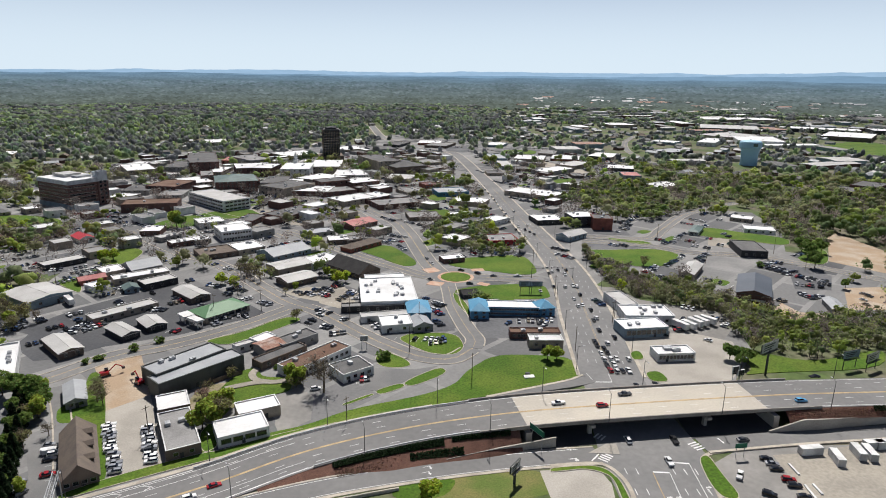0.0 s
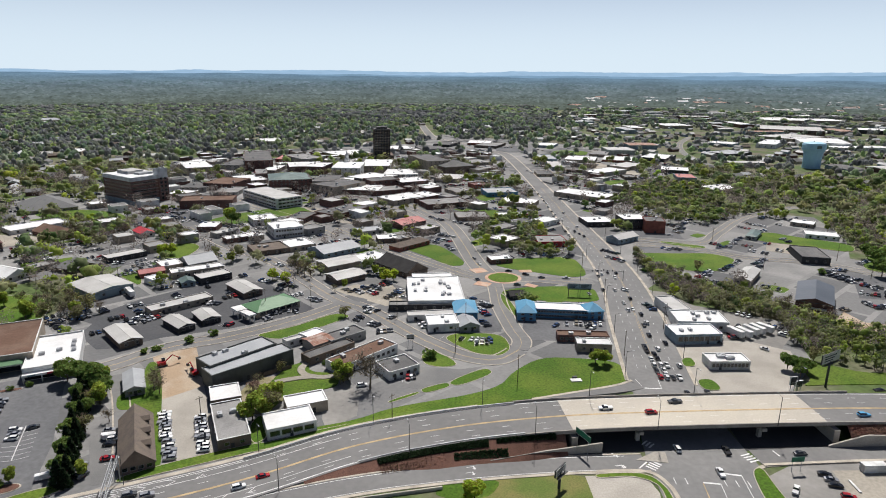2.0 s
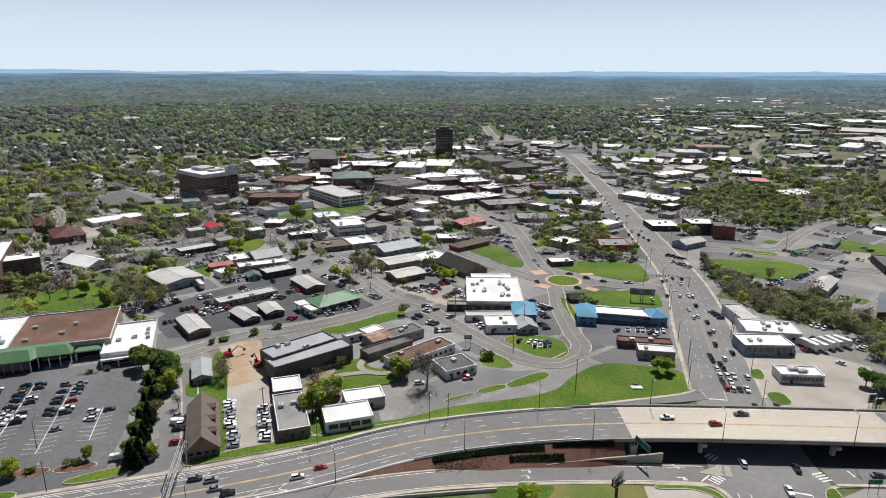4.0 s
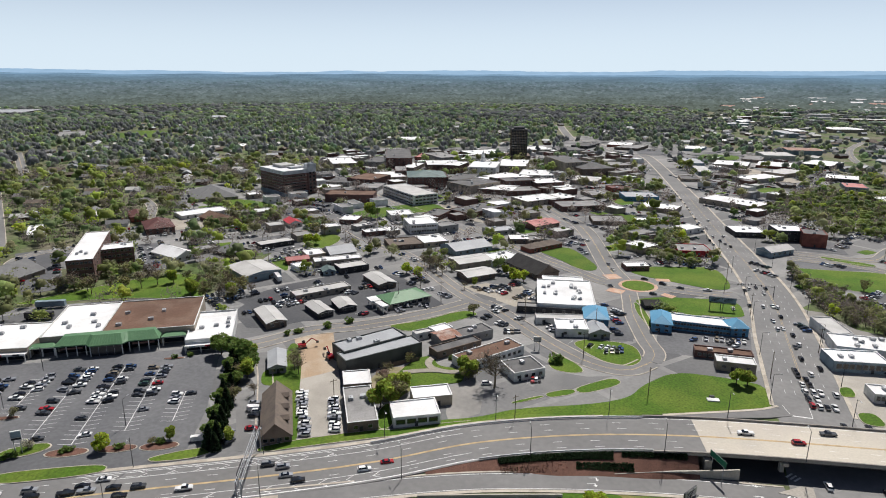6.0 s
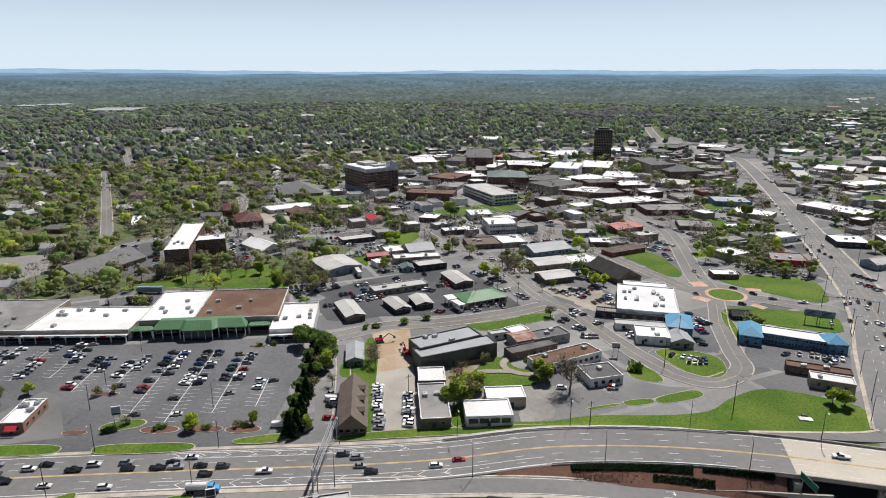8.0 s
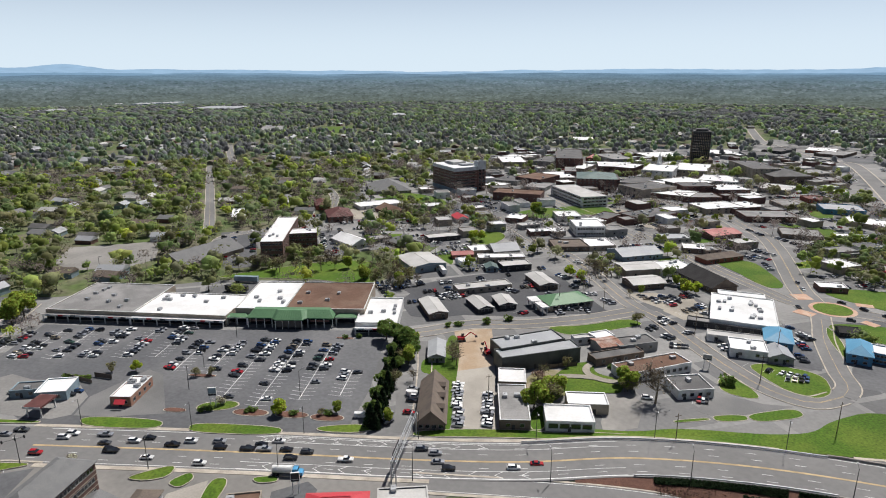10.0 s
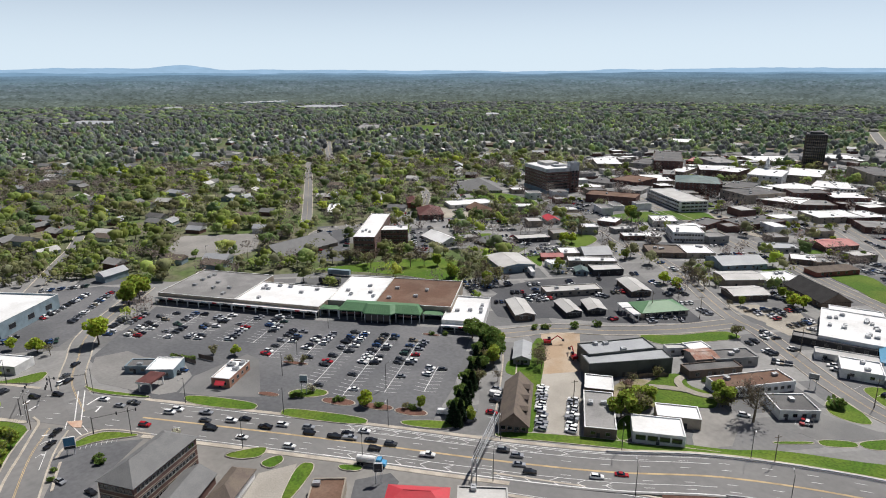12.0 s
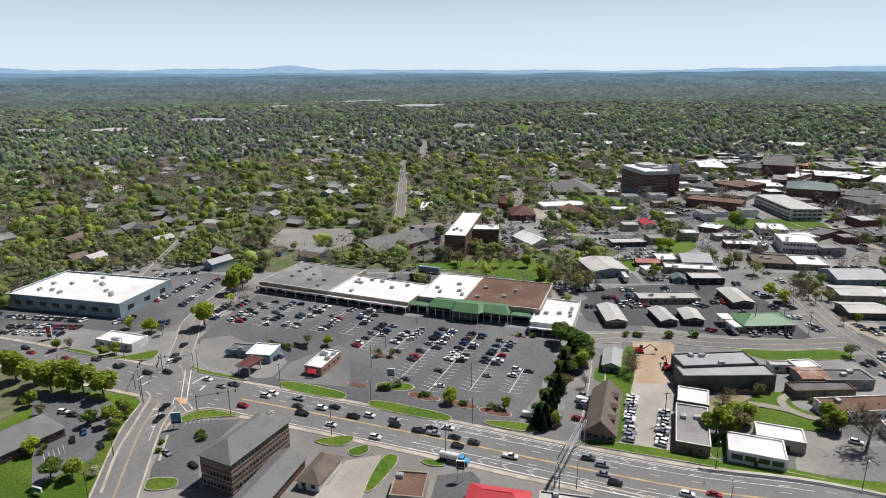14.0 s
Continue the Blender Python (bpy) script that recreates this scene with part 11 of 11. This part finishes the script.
            vs += [tuple(m @ v.co) for v in me_.vertices]
            fs += [tuple(i + n for i in p.vertices) for p in me_.polygons]
for key, (vs, fs) in stuff_cars.items():
    tagged(new("distant_cars", mesh_of("distant_cars", vs, fs, [M_GLASS if key == "glass" else PAINTS[key]])), "distant cars on streets and lots", "cars", "", "stuff")


# ---- street furniture ----
def bar(bm, a, b, r0, r1=None, n=6):
    a, b = Vector(a), Vector(b)
    d = b - a
    q = d.to_track_quat('Z', 'Y').to_matrix().to_4x4()
    bmesh.ops.create_cone(bm, cap_ends=True, segments=n, radius1=r0, radius2=r0 if r1 is None else r1, depth=d.length, matrix=Matrix.Translation((a + b) / 2) @ q)


def lamp_proto():
    root = new("street_lamp")
    tagged(root, "tall dark street lamp with a single arm", "street lamp", "street lamps")
    bm = bmesh.new()
    bar(bm, (0, 0, 0), (0, 0, 10.5), 0.13, 0.08)
    part("pole", bm, M_DARKMETAL, root)
    bm = bmesh.new()
    bar(bm, (0, 0, 10.4), (0, 2.2, 10.9), 0.06)
    part("arm", bm, M_DARKMETAL, root)
    bm = bmesh.new()
    box(bm, -0.16, 0.16, 2.0, 2.9, 10.82, 10.98)
    part("lamp_head", bm, M_METAL, root)
    return root


lamp0 = lamp_proto()
lamp_first = True


def street_lamp(x, y, rot, z=0.0):
    global lamp_first
    if lamp_first:
        lamp_first = False
        lamp0.matrix_basis = pose(x, y, z, 0, 0, rot)
        return lamp0
    return copy_thing(lamp0, pose(x, y, z, 0, 0, rot))


def along(line, off, s0, step, s1=1e9):
    c = offset_line(line, off)
    seg = np.r_[0, np.cumsum(np.linalg.norm(np.diff(c[:, :2], axis=0), axis=1))]
    s = s0
    while s < min(seg[-1], s1):
        x, y = np.interp(s, seg, c[:, 0]), np.interp(s, seg, c[:, 1])
        i = min(np.searchsorted(seg, s), len(seg) - 1)
        d = c[i, :2] - c[i - 1, :2]
        yield x, y, np.interp(s, seg, line[:, 2]) if line.shape[1] > 2 else 0.0, math.degrees(math.atan2(d[1], d[0]))
        s += step


for x, y, z, a in along(near(HWY, -330, 250), W_LEFT - 1.0, 20, 39):
    street_lamp(x, y, a - 180, z)
for x, y, z, a in along(near(HWY, -330, 250), W_RIGHT + 0.9, 8, 41):
    street_lamp(x, y, a, z)
for x, y, z, a in along(NS[(NS[:, 1] > 235) & (NS[:, 1] < 520)], -13.5, 5, 42):
    street_lamp(x, y, a - 180)
for x, y, z, a in along(NS[(NS[:, 1] > 235) & (NS[:, 1] < 520)], 13.5, 25, 42):
    street_lamp(x, y, a)


def billboard(x, y, rot, w, h, z0, label, posts=1, back=False):
    b = empty("billboard", x, y, rot)
    tagged(b, label, "billboard")
    for i in range(posts):
        bm = bmesh.new()
        px_ = 0 if posts == 1 else (i / (posts - 1) - 0.5) * w * 0.8
        bar(bm, (px_, 0.2, 0), (px_, 0.2, z0 + 0.5), 0.45 if posts == 1 else 0.16, None, 10)
        part("post", bm, M_DARKMETAL, b)
    boxed("frame", (-w / 2 - 0.15, w / 2 + 0.15, 0.02, 0.42, z0 - 0.15, z0 + h + 0.15), M_DARKMETAL, b)
    boxed("panel", (-w / 2, w / 2, -0.08, 0.018, z0, z0 + h), M_ROOF["offwhite"] if not back else M_WALL["bluegrey"], b)
    for i in range(3):
        boxed("bar_of_writing", (-w * 0.38, w * (0.1 + 0.1 * i), -0.12, -0.085, z0 + h * (0.2 + 0.25 * i), z0 + h * (0.32 + 0.25 * i)), M_WALL["dark"], b)
    boxed("catwalk", (-w / 2, w / 2, -1.0, -0.1, z0 - 0.35, z0 - 0.2), M_DARKMETAL, b)


billboard(133.7, 238.5, 35, 12, 3.8, 11.0, "tall single-post billboard facing the highway")
billboard(172.4, 245.5, 20, 9, 3.2, 5.2, "billboard on two posts beside the highway", 2, True)
billboard(181, 244.6, 30, 9, 3.2, 4.6, "billboard on two posts beside the highway", 2)
billboard(46.3, 336.3, 2, 6.5, 2.6, 4.6, "billboard with pale blue face on the lawn", 2, True)
billboard(52.6, 336.3, 2, 6.5, 2.6, 4.6, "billboard with pale blue face on the lawn", 2, True)
billboard(22.5, 164.5, 55, 5.5, 2.2, 5.0, "small dark billboard beside the ramp", 1)


def gantry(x0, y0, x1, y1, h):
    """Overhead truss across the road with sign panels."""
    L = math.hypot(x1 - x0, y1 - y0)
    g = empty("sign_gantry", x0, y0, math.degrees(math.atan2(y1 - y0, x1 - x0)))
    tagged(g, "galvanised overhead sign truss spanning the highway", "gantry")
    for x in (0.0, L):
        bm = bmesh.new()
        for yy in (-0.7, 0.7):
            bar(bm, (x, yy, 0), (x, yy, h + 1.4), 0.2)
        bar(bm, (x, -0.7, h * 0.5), (x, 0.7, h * 0.85), 0.08)
        part("post", bm, M_METAL, g)
    bm = bmesh.new()
    for yy in (-0.7, 0.7):
        for zz in (h, h + 1.4):
            bar(bm, (-0.5, yy, zz), (L + 0.5, yy, zz), 0.11)
    k = int(L / 1.8)
    for i in range(k):
        xa, xb = i * L / k, (i + 1) * L / k
        for yy in (-0.7, 0.7):
            bar(bm, (xa, yy, h if i % 2 else h + 1.4), (xb, yy, h + 1.4 if i % 2 else h), 0.06, None, 5)
        bar(bm, (xa, -0.7, h + 1.4), (xb, 0.7, h + 1.4), 0.06, None, 5)
    part("truss", bm, M_METAL, g)
    boxed("sign_panel", (L * 0.62, L * 0.9, -1.0, -0.85, h - 0.9, h + 2.0), M_WALL["dark"], g, "dark back of a road sign")


gantry(-108.5, 155.2, -98.0, 129.2, 7.2)


def road_sign(x, y, rot, w, h, z0, material, label):
    b = empty("road_sign", x, y, rot)
    tagged(b, label, "road sign")
    for s in (-0.35, 0.35):
        bm = bmesh.new()
        bar(bm, (s * w, 0.1, 0), (s * w, 0.1, z0 + h), 0.1)
        part("post", bm, M_METAL, b)
    boxed("panel", (-w / 2, w / 2, -0.06, 0.0, z0, z0 + h), material, b)
    boxed("border", [(-w / 2, w / 2, -0.075, -0.062, z0, z0 + 0.1), (-w / 2, w / 2, -0.075, -0.062, z0 + h - 0.1, z0 + h)], M_WALL["white"], b)


M_SIGN = mat("green_sign", (0.02, 0.16, 0.09), 0.5, 0.06, 0.5, 4.0)
road_sign(31.5, 183.5, -60, 7.5, 2.2, 5.6, M_SIGN, "green overhead direction sign at the bridge")
road_sign(96.5, 179.5, 10, 4.2, 1.8, 3.6, M_SIGN, "green direction sign beside the ramp")


def pylon_sign(x, y, rot, w, h, z0, colour, label):
    b = empty("pylon_sign", x, y, rot)
    tagged(b, label, "sign")
    for s in (-0.3, 0.3):
        bm = bmesh.new()
        bar(bm, (s * w, 0, 0), (s * w, 0, z0 + 0.3), 0.14)
        part("post", bm, M_WALL["white"], b)
    boxed("cabinet", (-w / 2, w / 2, -0.25, 0.25, z0, z0 + h), M_WALL["white"], b)
    boxed("panel", (-w / 2 + 0.15, w / 2 - 0.15, -0.29, -0.255, z0 + h * 0.3, z0 + h - 0.15), colour, b)
    boxed("panel", (-w / 2 + 0.15, w / 2 - 0.15, -0.29, -0.255, z0 + 0.15, z0 + h * 0.25), M_WALL["dark"], b)


pylon_sign(-180.7, 131.2, 40, 3.0, 3.2, 5.0, M_WALL["bluegrey"], "white restaurant pylon sign on a planted island")
pylon_sign(-206.7, 58.6, 60, 3.4, 4.2, 2.0, M_WALL["blue"], "blue and white pylon sign at the corner")
pylon_sign(-323.9, 41.9, 40, 2.6, 6.0, 1.0, M_WALL["red"], "tall white and red pylon sign")
pylon_sign(-197.5, 15.5, 30, 3.5, 1.6, 1.0, M_SIGN, "low green and white monument sign")
pylon_sign(-120.2, 111.6, 40, 2.6, 3.0, 4.0, M_WALL["dark"], "dark pylon sign by the red-roofed shop")
pylon_sign(-34.4, 259.5, 10, 3.5, 2.4, 4.0, M_WALL["grey"], "grey sign panel on two posts")
pylon_sign(118.5, 233.5, 20, 3.0, 3.5, 3.0, M_WALL["dark"], "dark lattice sign board")
pylon_sign(120.2, 232.3, 20, 3.0, 2.5, 3.0, M_WALL["dark"], "dark lattice sign board")


def utility_pole(x, y, rot, h=11):
    b = empty("utility_pole", x, y, rot)
    tagged(b, "weathered wooden utility pole with crossarm", "utility pole", "utility poles")
    bm = bmesh.new()
    bar(bm, (0, 0, 0), (0, 0, h), 0.17, 0.11)
    part("pole", bm, M_BARK, b)
    boxed("crossarm", (-1.3, 1.3, -0.08, 0.08, h - 1.0, h - 0.85), M_BARK, b)


def cable(pts, sag, label):
    cu = bpy.data.curves.new("cable", 'CURVE')
    cu.dimensions = '3D'
    cu.bevel_depth = 0.03
    for a, b in zip(pts, pts[1:]):
        sp = cu.splines.new('POLY')
        sp.points.add(10)
        for i in range(11):
            s = i / 10
            sp.points[i].co = (*[a[k] + (b[k] - a[k]) * s - (sag * 4 * s * (1 - s) if k == 2 else 0) for k in range(3)], 1)
    cu.materials.append(M_DARKMETAL)
    tagged(new("power_cable", cu), label, "cable")


utility_pole(-233.2, 55.5, 30)
utility_pole(-203.2, 37.4, 30)
utility_pole(-182.2, 25.5, 30)
cable([(-234.4, 54.8, 10.1), (-204.4, 36.7, 10.1), (-183.4, 24.8, 10.1)], 0.8, "sagging black power cables beside the street")
cable([(-233.6, 55.3, 10.1), (-203.6, 37.2, 10.1), (-182.6, 25.3, 10.1)], 0.8, "sagging black power cables beside the street")
cable([(-232.8, 55.7, 10.1), (-202.8, 37.6, 10.1), (-181.8, 25.7, 10.1)], 0.8, "sagging black power cables beside the street")
cable([(-232.0, 56.2, 10.1), (-202.0, 38.1, 10.1), (-181.0, 26.2, 10.1)], 0.8, "sagging black power cables beside the street")
utility_pole(12.3, 230.9, 65, 12)
utility_pole(-32.3, 194.7, 55, 12)
utility_pole(-97.1, 186.8, 53, 12)
utility_pole(-45.5, 293.0, 56, 12)
utility_pole(57.8, 388.7, 8, 12)
utility_pole(-11.1, 289.1, 80, 12)
utility_pole(-92.6, 304.7, 25, 12)
utility_pole(-108.2, 316.8, 81, 12)
utility_pole(173.4, 401.1, 38, 12)
utility_pole(231.0, 426.8, 61, 12)
utility_pole(231.2, 386.9, 54, 12)
utility_pole(84.5, 293.5, 15, 12)
utility_pole(59.5, 260.0, 71, 12)
utility_pole(62.7, 333.4, 21, 12)
utility_pole(161.9, 464.7, 47, 12)
utility_pole(-218.1, 339.2, 20, 12)
utility_pole(-198.4, 472.1, 22, 12)
utility_pole(-177.8, 408.9, 90, 12)
utility_pole(-113.5, 295.9, 19, 12)
utility_pole(-14.1, 257.2, 41, 12)


def box_trailer(x, y, rot, L=12.0, material=None, label="white box trailer standing in the yard"):
    b = empty("trailer", x, y, rot)
    tagged(b, label, "trailer")
    boxed("body", (-L / 2, L / 2, -1.25, 1.25, 1.1, 3.9), material or M_WALL["white"], b)
    boxed("chassis", (-L / 2 + 0.3, L / 2 - 0.3, -0.9, 0.9, 0.75, 1.095), M_DARKMETAL, b)
    for sx_ in (-L / 2 + 1.2, -L / 2 + 2.4):
        for sy_ in (-1, 1):
            o = under("wheel", wheel, b)
            o.matrix_basis = pose(sx_, sy_ * 1.05, 0.5) @ Matrix.Scale(1.45, 4)
    boxed("landing_leg", [(L / 2 - 2.5, L / 2 - 2.3, -0.8, -0.6, 0, 0.75)], M_DARKMETAL, b)
    boxed("landing_leg", [(L / 2 - 2.5, L / 2 - 2.3, 0.6, 0.8, 0, 0.75)], M_DARKMETAL, b)


def container(x, y, rot, L):
    b = empty("storage_container", x, y, rot)
    tagged(b, "white steel storage container on the pale yard", "container", "white containers in the yard")
    boxed("body", (-L / 2, L / 2, -1.22, 1.22, 0.1, 2.7), M_WALL["white"], b)
    boxed("sill", (-L / 2 + 0.1, L / 2 - 0.1, -1.1, 1.1, 0.0, 0.098), M_DARKMETAL, b)
    boxed("door", (-L / 2 - 0.05, -L / 2 - 0.004, -1.1, -0.02, 0.2, 2.6), M_ROOF["offwhite"], b)
    boxed("door", (-L / 2 - 0.05, -L / 2 - 0.004, 0.02, 1.1, 0.2, 2.6), M_ROOF["offwhite"], b)
    for k in range(int(L / 1.2)):
        o = under("rib", box_mesh("rib", 0.12, 2.52, 2.3, M_WALL["white"], 0.25), b)
        o.matrix_basis = pose(-L / 2 + 0.6 + k * 1.2, 0, 0)


def beam(x, y, rot, L):
    b = empty("steel_beam", x, y, rot)
    tagged(b, "long white beam lying on the yard", "beam")
    boxed("web", (-L / 2, L / 2, -0.35, 0.35, 0.06, 0.5), M_WALL["white"], b)


def tanker_truck(x, y, rot):
    b = empty("truck", x, y, rot)
    tagged(b, "white tank truck with blue cab on the highway", "truck")
    bm = bmesh.new()
    bmesh.ops.create_cone(bm, cap_ends=True, segments=16, radius1=1.15, radius2=1.15, depth=6.0, matrix=Matrix.Translation((-1.6, 0, 2.1)) @ Matrix.Rotation(math.pi / 2, 4, 'Y'))
    part("tank", bm, M_WALL["white"], b)
    boxed("chassis", (-4.6, 4.4, -0.5, 0.5, 0.7, 1.0), M_DARKMETAL, b)
    V, F = loft([(1.7, 0.6), (1.7, 2.7), (3.1, 2.75), (3.4, 1.9), (4.7, 1.7), (4.8, 0.6)], 2.3, 0.1, 0.6, 2.7)
    under("cab", mesh_of("cab", V, F, [PAINTS["lightblue"]]), b)
    boxed("windscreen", (3.22, 3.36, -0.95, 0.95, 1.95, 2.55), M_GLASS, b)
    for sx_ in (-4.0, -2.8, 3.9):
        for sy_ in (-1, 1):
            o = under("wheel", wheel, b)
            o.matrix_basis = pose(sx_, sy_ * 1.0, 0.5) @ Matrix.Scale(1.45, 4)


def excavator(x, y, rot, colour, label):
    b = empty("excavator", x, y, rot)
    tagged(b, label, "excavator")
    boxed("track", (-1.8, 1.8, -1.4, -0.8, 0, 0.8), M_DARKMETAL, b)
    boxed("track", (-1.8, 1.8, 0.8, 1.4, 0, 0.8), M_DARKMETAL, b)
    boxed("body", (-1.9, 1.2, -1.25, 1.25, 0.85, 2.0), PAINTS[colour], b)
    boxed("cab", (0.0, 1.3, 0.1, 1.2, 2.004, 3.0), M_GLASS, b)
    bm = bmesh.new()
    bar(bm, (1.0, -0.4, 1.7), (4.2, -0.4, 4.2), 0.25)
    bar(bm, (4.2, -0.4, 4.2), (6.6, -0.4, 2.4), 0.2)
    part("boom", bm, PAINTS[colour], b)
    boxed("bucket", (6.2, 7.2, -0.9, 0.1, 1.6, 2.5), M_DARKMETAL, b)


box_trailer(-194.3, 310.6, -45, 10)
box_trailer(120.1, 287.7, -60, 8)
box_trailer(124.3, 290.9, -60, 8)
box_trailer(127.9, 292.6, -60, 8)
box_trailer(132.2, 294.3, -50, 8)
box_trailer(115.9, 287.6, -60, 9)
box_trailer(-282.5, 236.3, 26, 14, M_WALL["bluegrey"], "pale blue semi trailer behind the shops")
box_trailer(-274.2, 222.1, 22, 13, M_WALL["dark"], "dark flatbed trailer behind the shops")
container(120.9, 182.4, 8, 7.5)
container(127.2, 178.5, 83, 7)
container(136.1, 181.8, 83, 7)
container(139.4, 181.4, 83, 7)
container(144.0, 186.4, 8, 6.5)
container(147.8, 186.5, 8, 6.5)
beam(110.8, 173.4, -88, 5.8)
beam(109.7, 162.1, -92, 6.6)
beam(112.6, 163.5, -89, 4.9)
tanker_truck(-128.5, 116.6, 29)
excavator(-134.3, 230.6, 40, "red", "orange-red excavator with raised boom on dirt")
excavator(-117.5, 224.2, 140, "red", "red boom lift beside the warehouse")


# ---- junction, car park islands, shop details ----
def mast_signal(x, y, rot, reach):
    b = empty("traffic_signal", x, y, rot)
    tagged(b, "traffic signal on a long mast arm", "traffic signal", "traffic signals")
    bm = bmesh.new()
    bar(bm, (0, 0, 0), (0, 0, 6.5), 0.18, 0.14)
    part("pole", bm, M_DARKMETAL, b)
    bm = bmesh.new()
    bar(bm, (0, 0, 5.8), (reach, 0, 6.5), 0.11, 0.06)
    part("mast_arm", bm, M_DARKMETAL, b)
    for s in (0.55, 0.8, 0.98):
        boxed("signal_head", (reach * s - 0.2, reach * s + 0.2, -0.22, 0.2, 5.4 + 0.6 * s, 6.4 + 0.6 * s), M_WALL["dark"], b)


def planted_island(x, y, rot, w, d, label, grass=False):
    b = empty("planted_island", x, y, rot)
    tagged(b, label, "traffic island", "", "structure")
    n = 20
    V = [(w / 2 * math.cos(i * math.tau / n) * (1 if abs(math.cos(i * math.tau / n)) < 0.9 else 0.97), d / 2 * math.sin(i * math.tau / n), z) for z in (0, 0.22) for i in range(n)]
    F = [tuple(range(n, 2 * n))] + [(i, (i + 1) % n, n + (i + 1) % n, n + i) for i in range(n)]
    under("kerb", mesh_of("island_kerb", V, F, [M_KERB]), b)
    V = [(x_ * 0.93, y_ * 0.88, z_ + (0.09 if z_ > 0.1 else 0.1)) for x_, y_, z_ in V]
    under("bed", mesh_of("island_bed", V, F, [M_GRASS if grass else M_MULCH]), b)


def dormer(x, y, z, rot, roof="shingle", wall="brown"):
    b = empty("dormer", x, y, rot, z)
    tagged(b, "small gabled dormer on a shingled roof", "dormer")
    WV, WF, RV, RF = house_arrays(2.6, 2.2, 1.1, 0.9)
    under("wall", mesh_of("dormer_wall", WV, WF, [M_WALL[wall]]), b)
    under("roof", mesh_of("dormer_roof", RV, RF, [M_ROOF[roof]]), b)


def awning(x, y, z, rot, w, material, label):
    b = empty("awning", x, y, rot, z)
    tagged(b, label, "awning")
    V = [(-w / 2, 0, 1.2), (w / 2, 0, 1.2), (w / 2, -1.5, 0), (-w / 2, -1.5, 0), (-w / 2, 0, 1.1), (w / 2, 0, 1.1), (w / 2, -1.5, -0.12), (-w / 2, -1.5, -0.12)]
    F = [(0, 3, 2, 1), (4, 5, 6, 7), (3, 7, 6, 2), (0, 4, 7, 3), (1, 2, 6, 5), (0, 1, 5, 4)]
    under("cloth", mesh_of("awning_cloth", V, F, [material]), b)


def picnic_bench(x, y, rot):
    b = empty("concrete_slab", x, y, rot)
    tagged(b, "pale concrete utility slab on the lawn", "slab")
    boxed("slab", (-2.2, 2.2, -1.2, 1.2, 0.0, 0.5), M_WALL["white"], b)
    boxed("cover", (-0.9, 0.9, 1.4, 2.6, 0.0, 1.0), M_DARKMETAL, b)


def fence(pts, h, label):
    for (xa, ya), (xb, yb) in zip(pts, pts[1:]):
        L = math.hypot(xb - xa, yb - ya)
        b = empty("fence", xa, ya, math.degrees(math.atan2(yb - ya, xb - xa)))
        tagged(b, label, "fence")
        for i in range(int(L / 4) + 1):
            o = under("post", box_mesh("fence_post", 0.14, 0.14, h, M_DARKMETAL), b)
            o.matrix_basis = pose(min(i * 4, L), 0, 0)
        boxed("panel", (0, L, -0.03, 0.03, 0.15, h - 0.1), M_WALL["brown"], b)


mast_signal(-213.7, 68.2, 62, 14)
mast_signal(-249.9, 80.4, 245, 13)
mast_signal(-246.3, 56.5, 150, 12)
mast_signal(-257.4, 70.3, -25, 11)
mast_signal(53.9, 365.5, 0, 12)
mast_signal(79.1, 366.8, 180, 12)
planted_island(-166.6, 135.9, 26, 14, 5, "kidney-shaped mulch island with clipped shrubs in the car park", False)
planted_island(-152.9, 142.6, 26, 13, 4.5, "mulch island with shrubs and a tree in the car park", False)
planted_island(-140.9, 147.8, 26, 13, 5, "mulch island with shrubs and trees in the car park", False)
planted_island(-180.4, 132.8, 40, 16, 7, "mulch and grass island with a sign in the car park", True)
planted_island(-205.5, 145.6, 26, 12, 2.5, "narrow mulch island with bare trees in the car park", False)
planted_island(-191.3, 122.6, 26, 9, 3, "mulch island in the car park", False)
planted_island(-181.1, 204.6, 26, 9, 2, "mulch island with small trees in the car park", False)
picnic_bench(35.7, 234.4, 10)
awning(-209.3, 113.4, 2.2, 29.5, 4.0, M_ROOF["red"], "red striped restaurant awning")
street_lamp(-160.0, 154.2, 0)
street_lamp(-211.4, 151.1, 70)
street_lamp(-224.1, 179.1, 140)
street_lamp(-199.8, 135.1, 210)
street_lamp(-372.0, 201.5, 280)
fence([(-89.3, 225.4), (-80.4, 233.7)], 2.0, "dark board fence behind the warehouse")
fence([(-251.0, 115.9), (-236.7, 118.3)], 1.8, "dark board fence beside the filling station")
fence([(-241.3, 122.2), (-233.4, 124.5)], 2.2, "brown screen fence beside the restaurant")
for k in (-8.0, 0.0, 8.0):
    side_x, side_y = (pose(-112.9, 173.6, 0, 0, 0, 30.0) @ Vector((2.9, k, 0)))[:2]
    dormer(side_x, side_y, 4.3, 30.0)

# prototypes that found no place
for k_ in KINDS.values():
    for o_ in k_:
        if not o_["used"]:
            for c_ in list(o_.children):
                bpy.data.objects.remove(c_)
            bpy.data.objects.remove(o_)
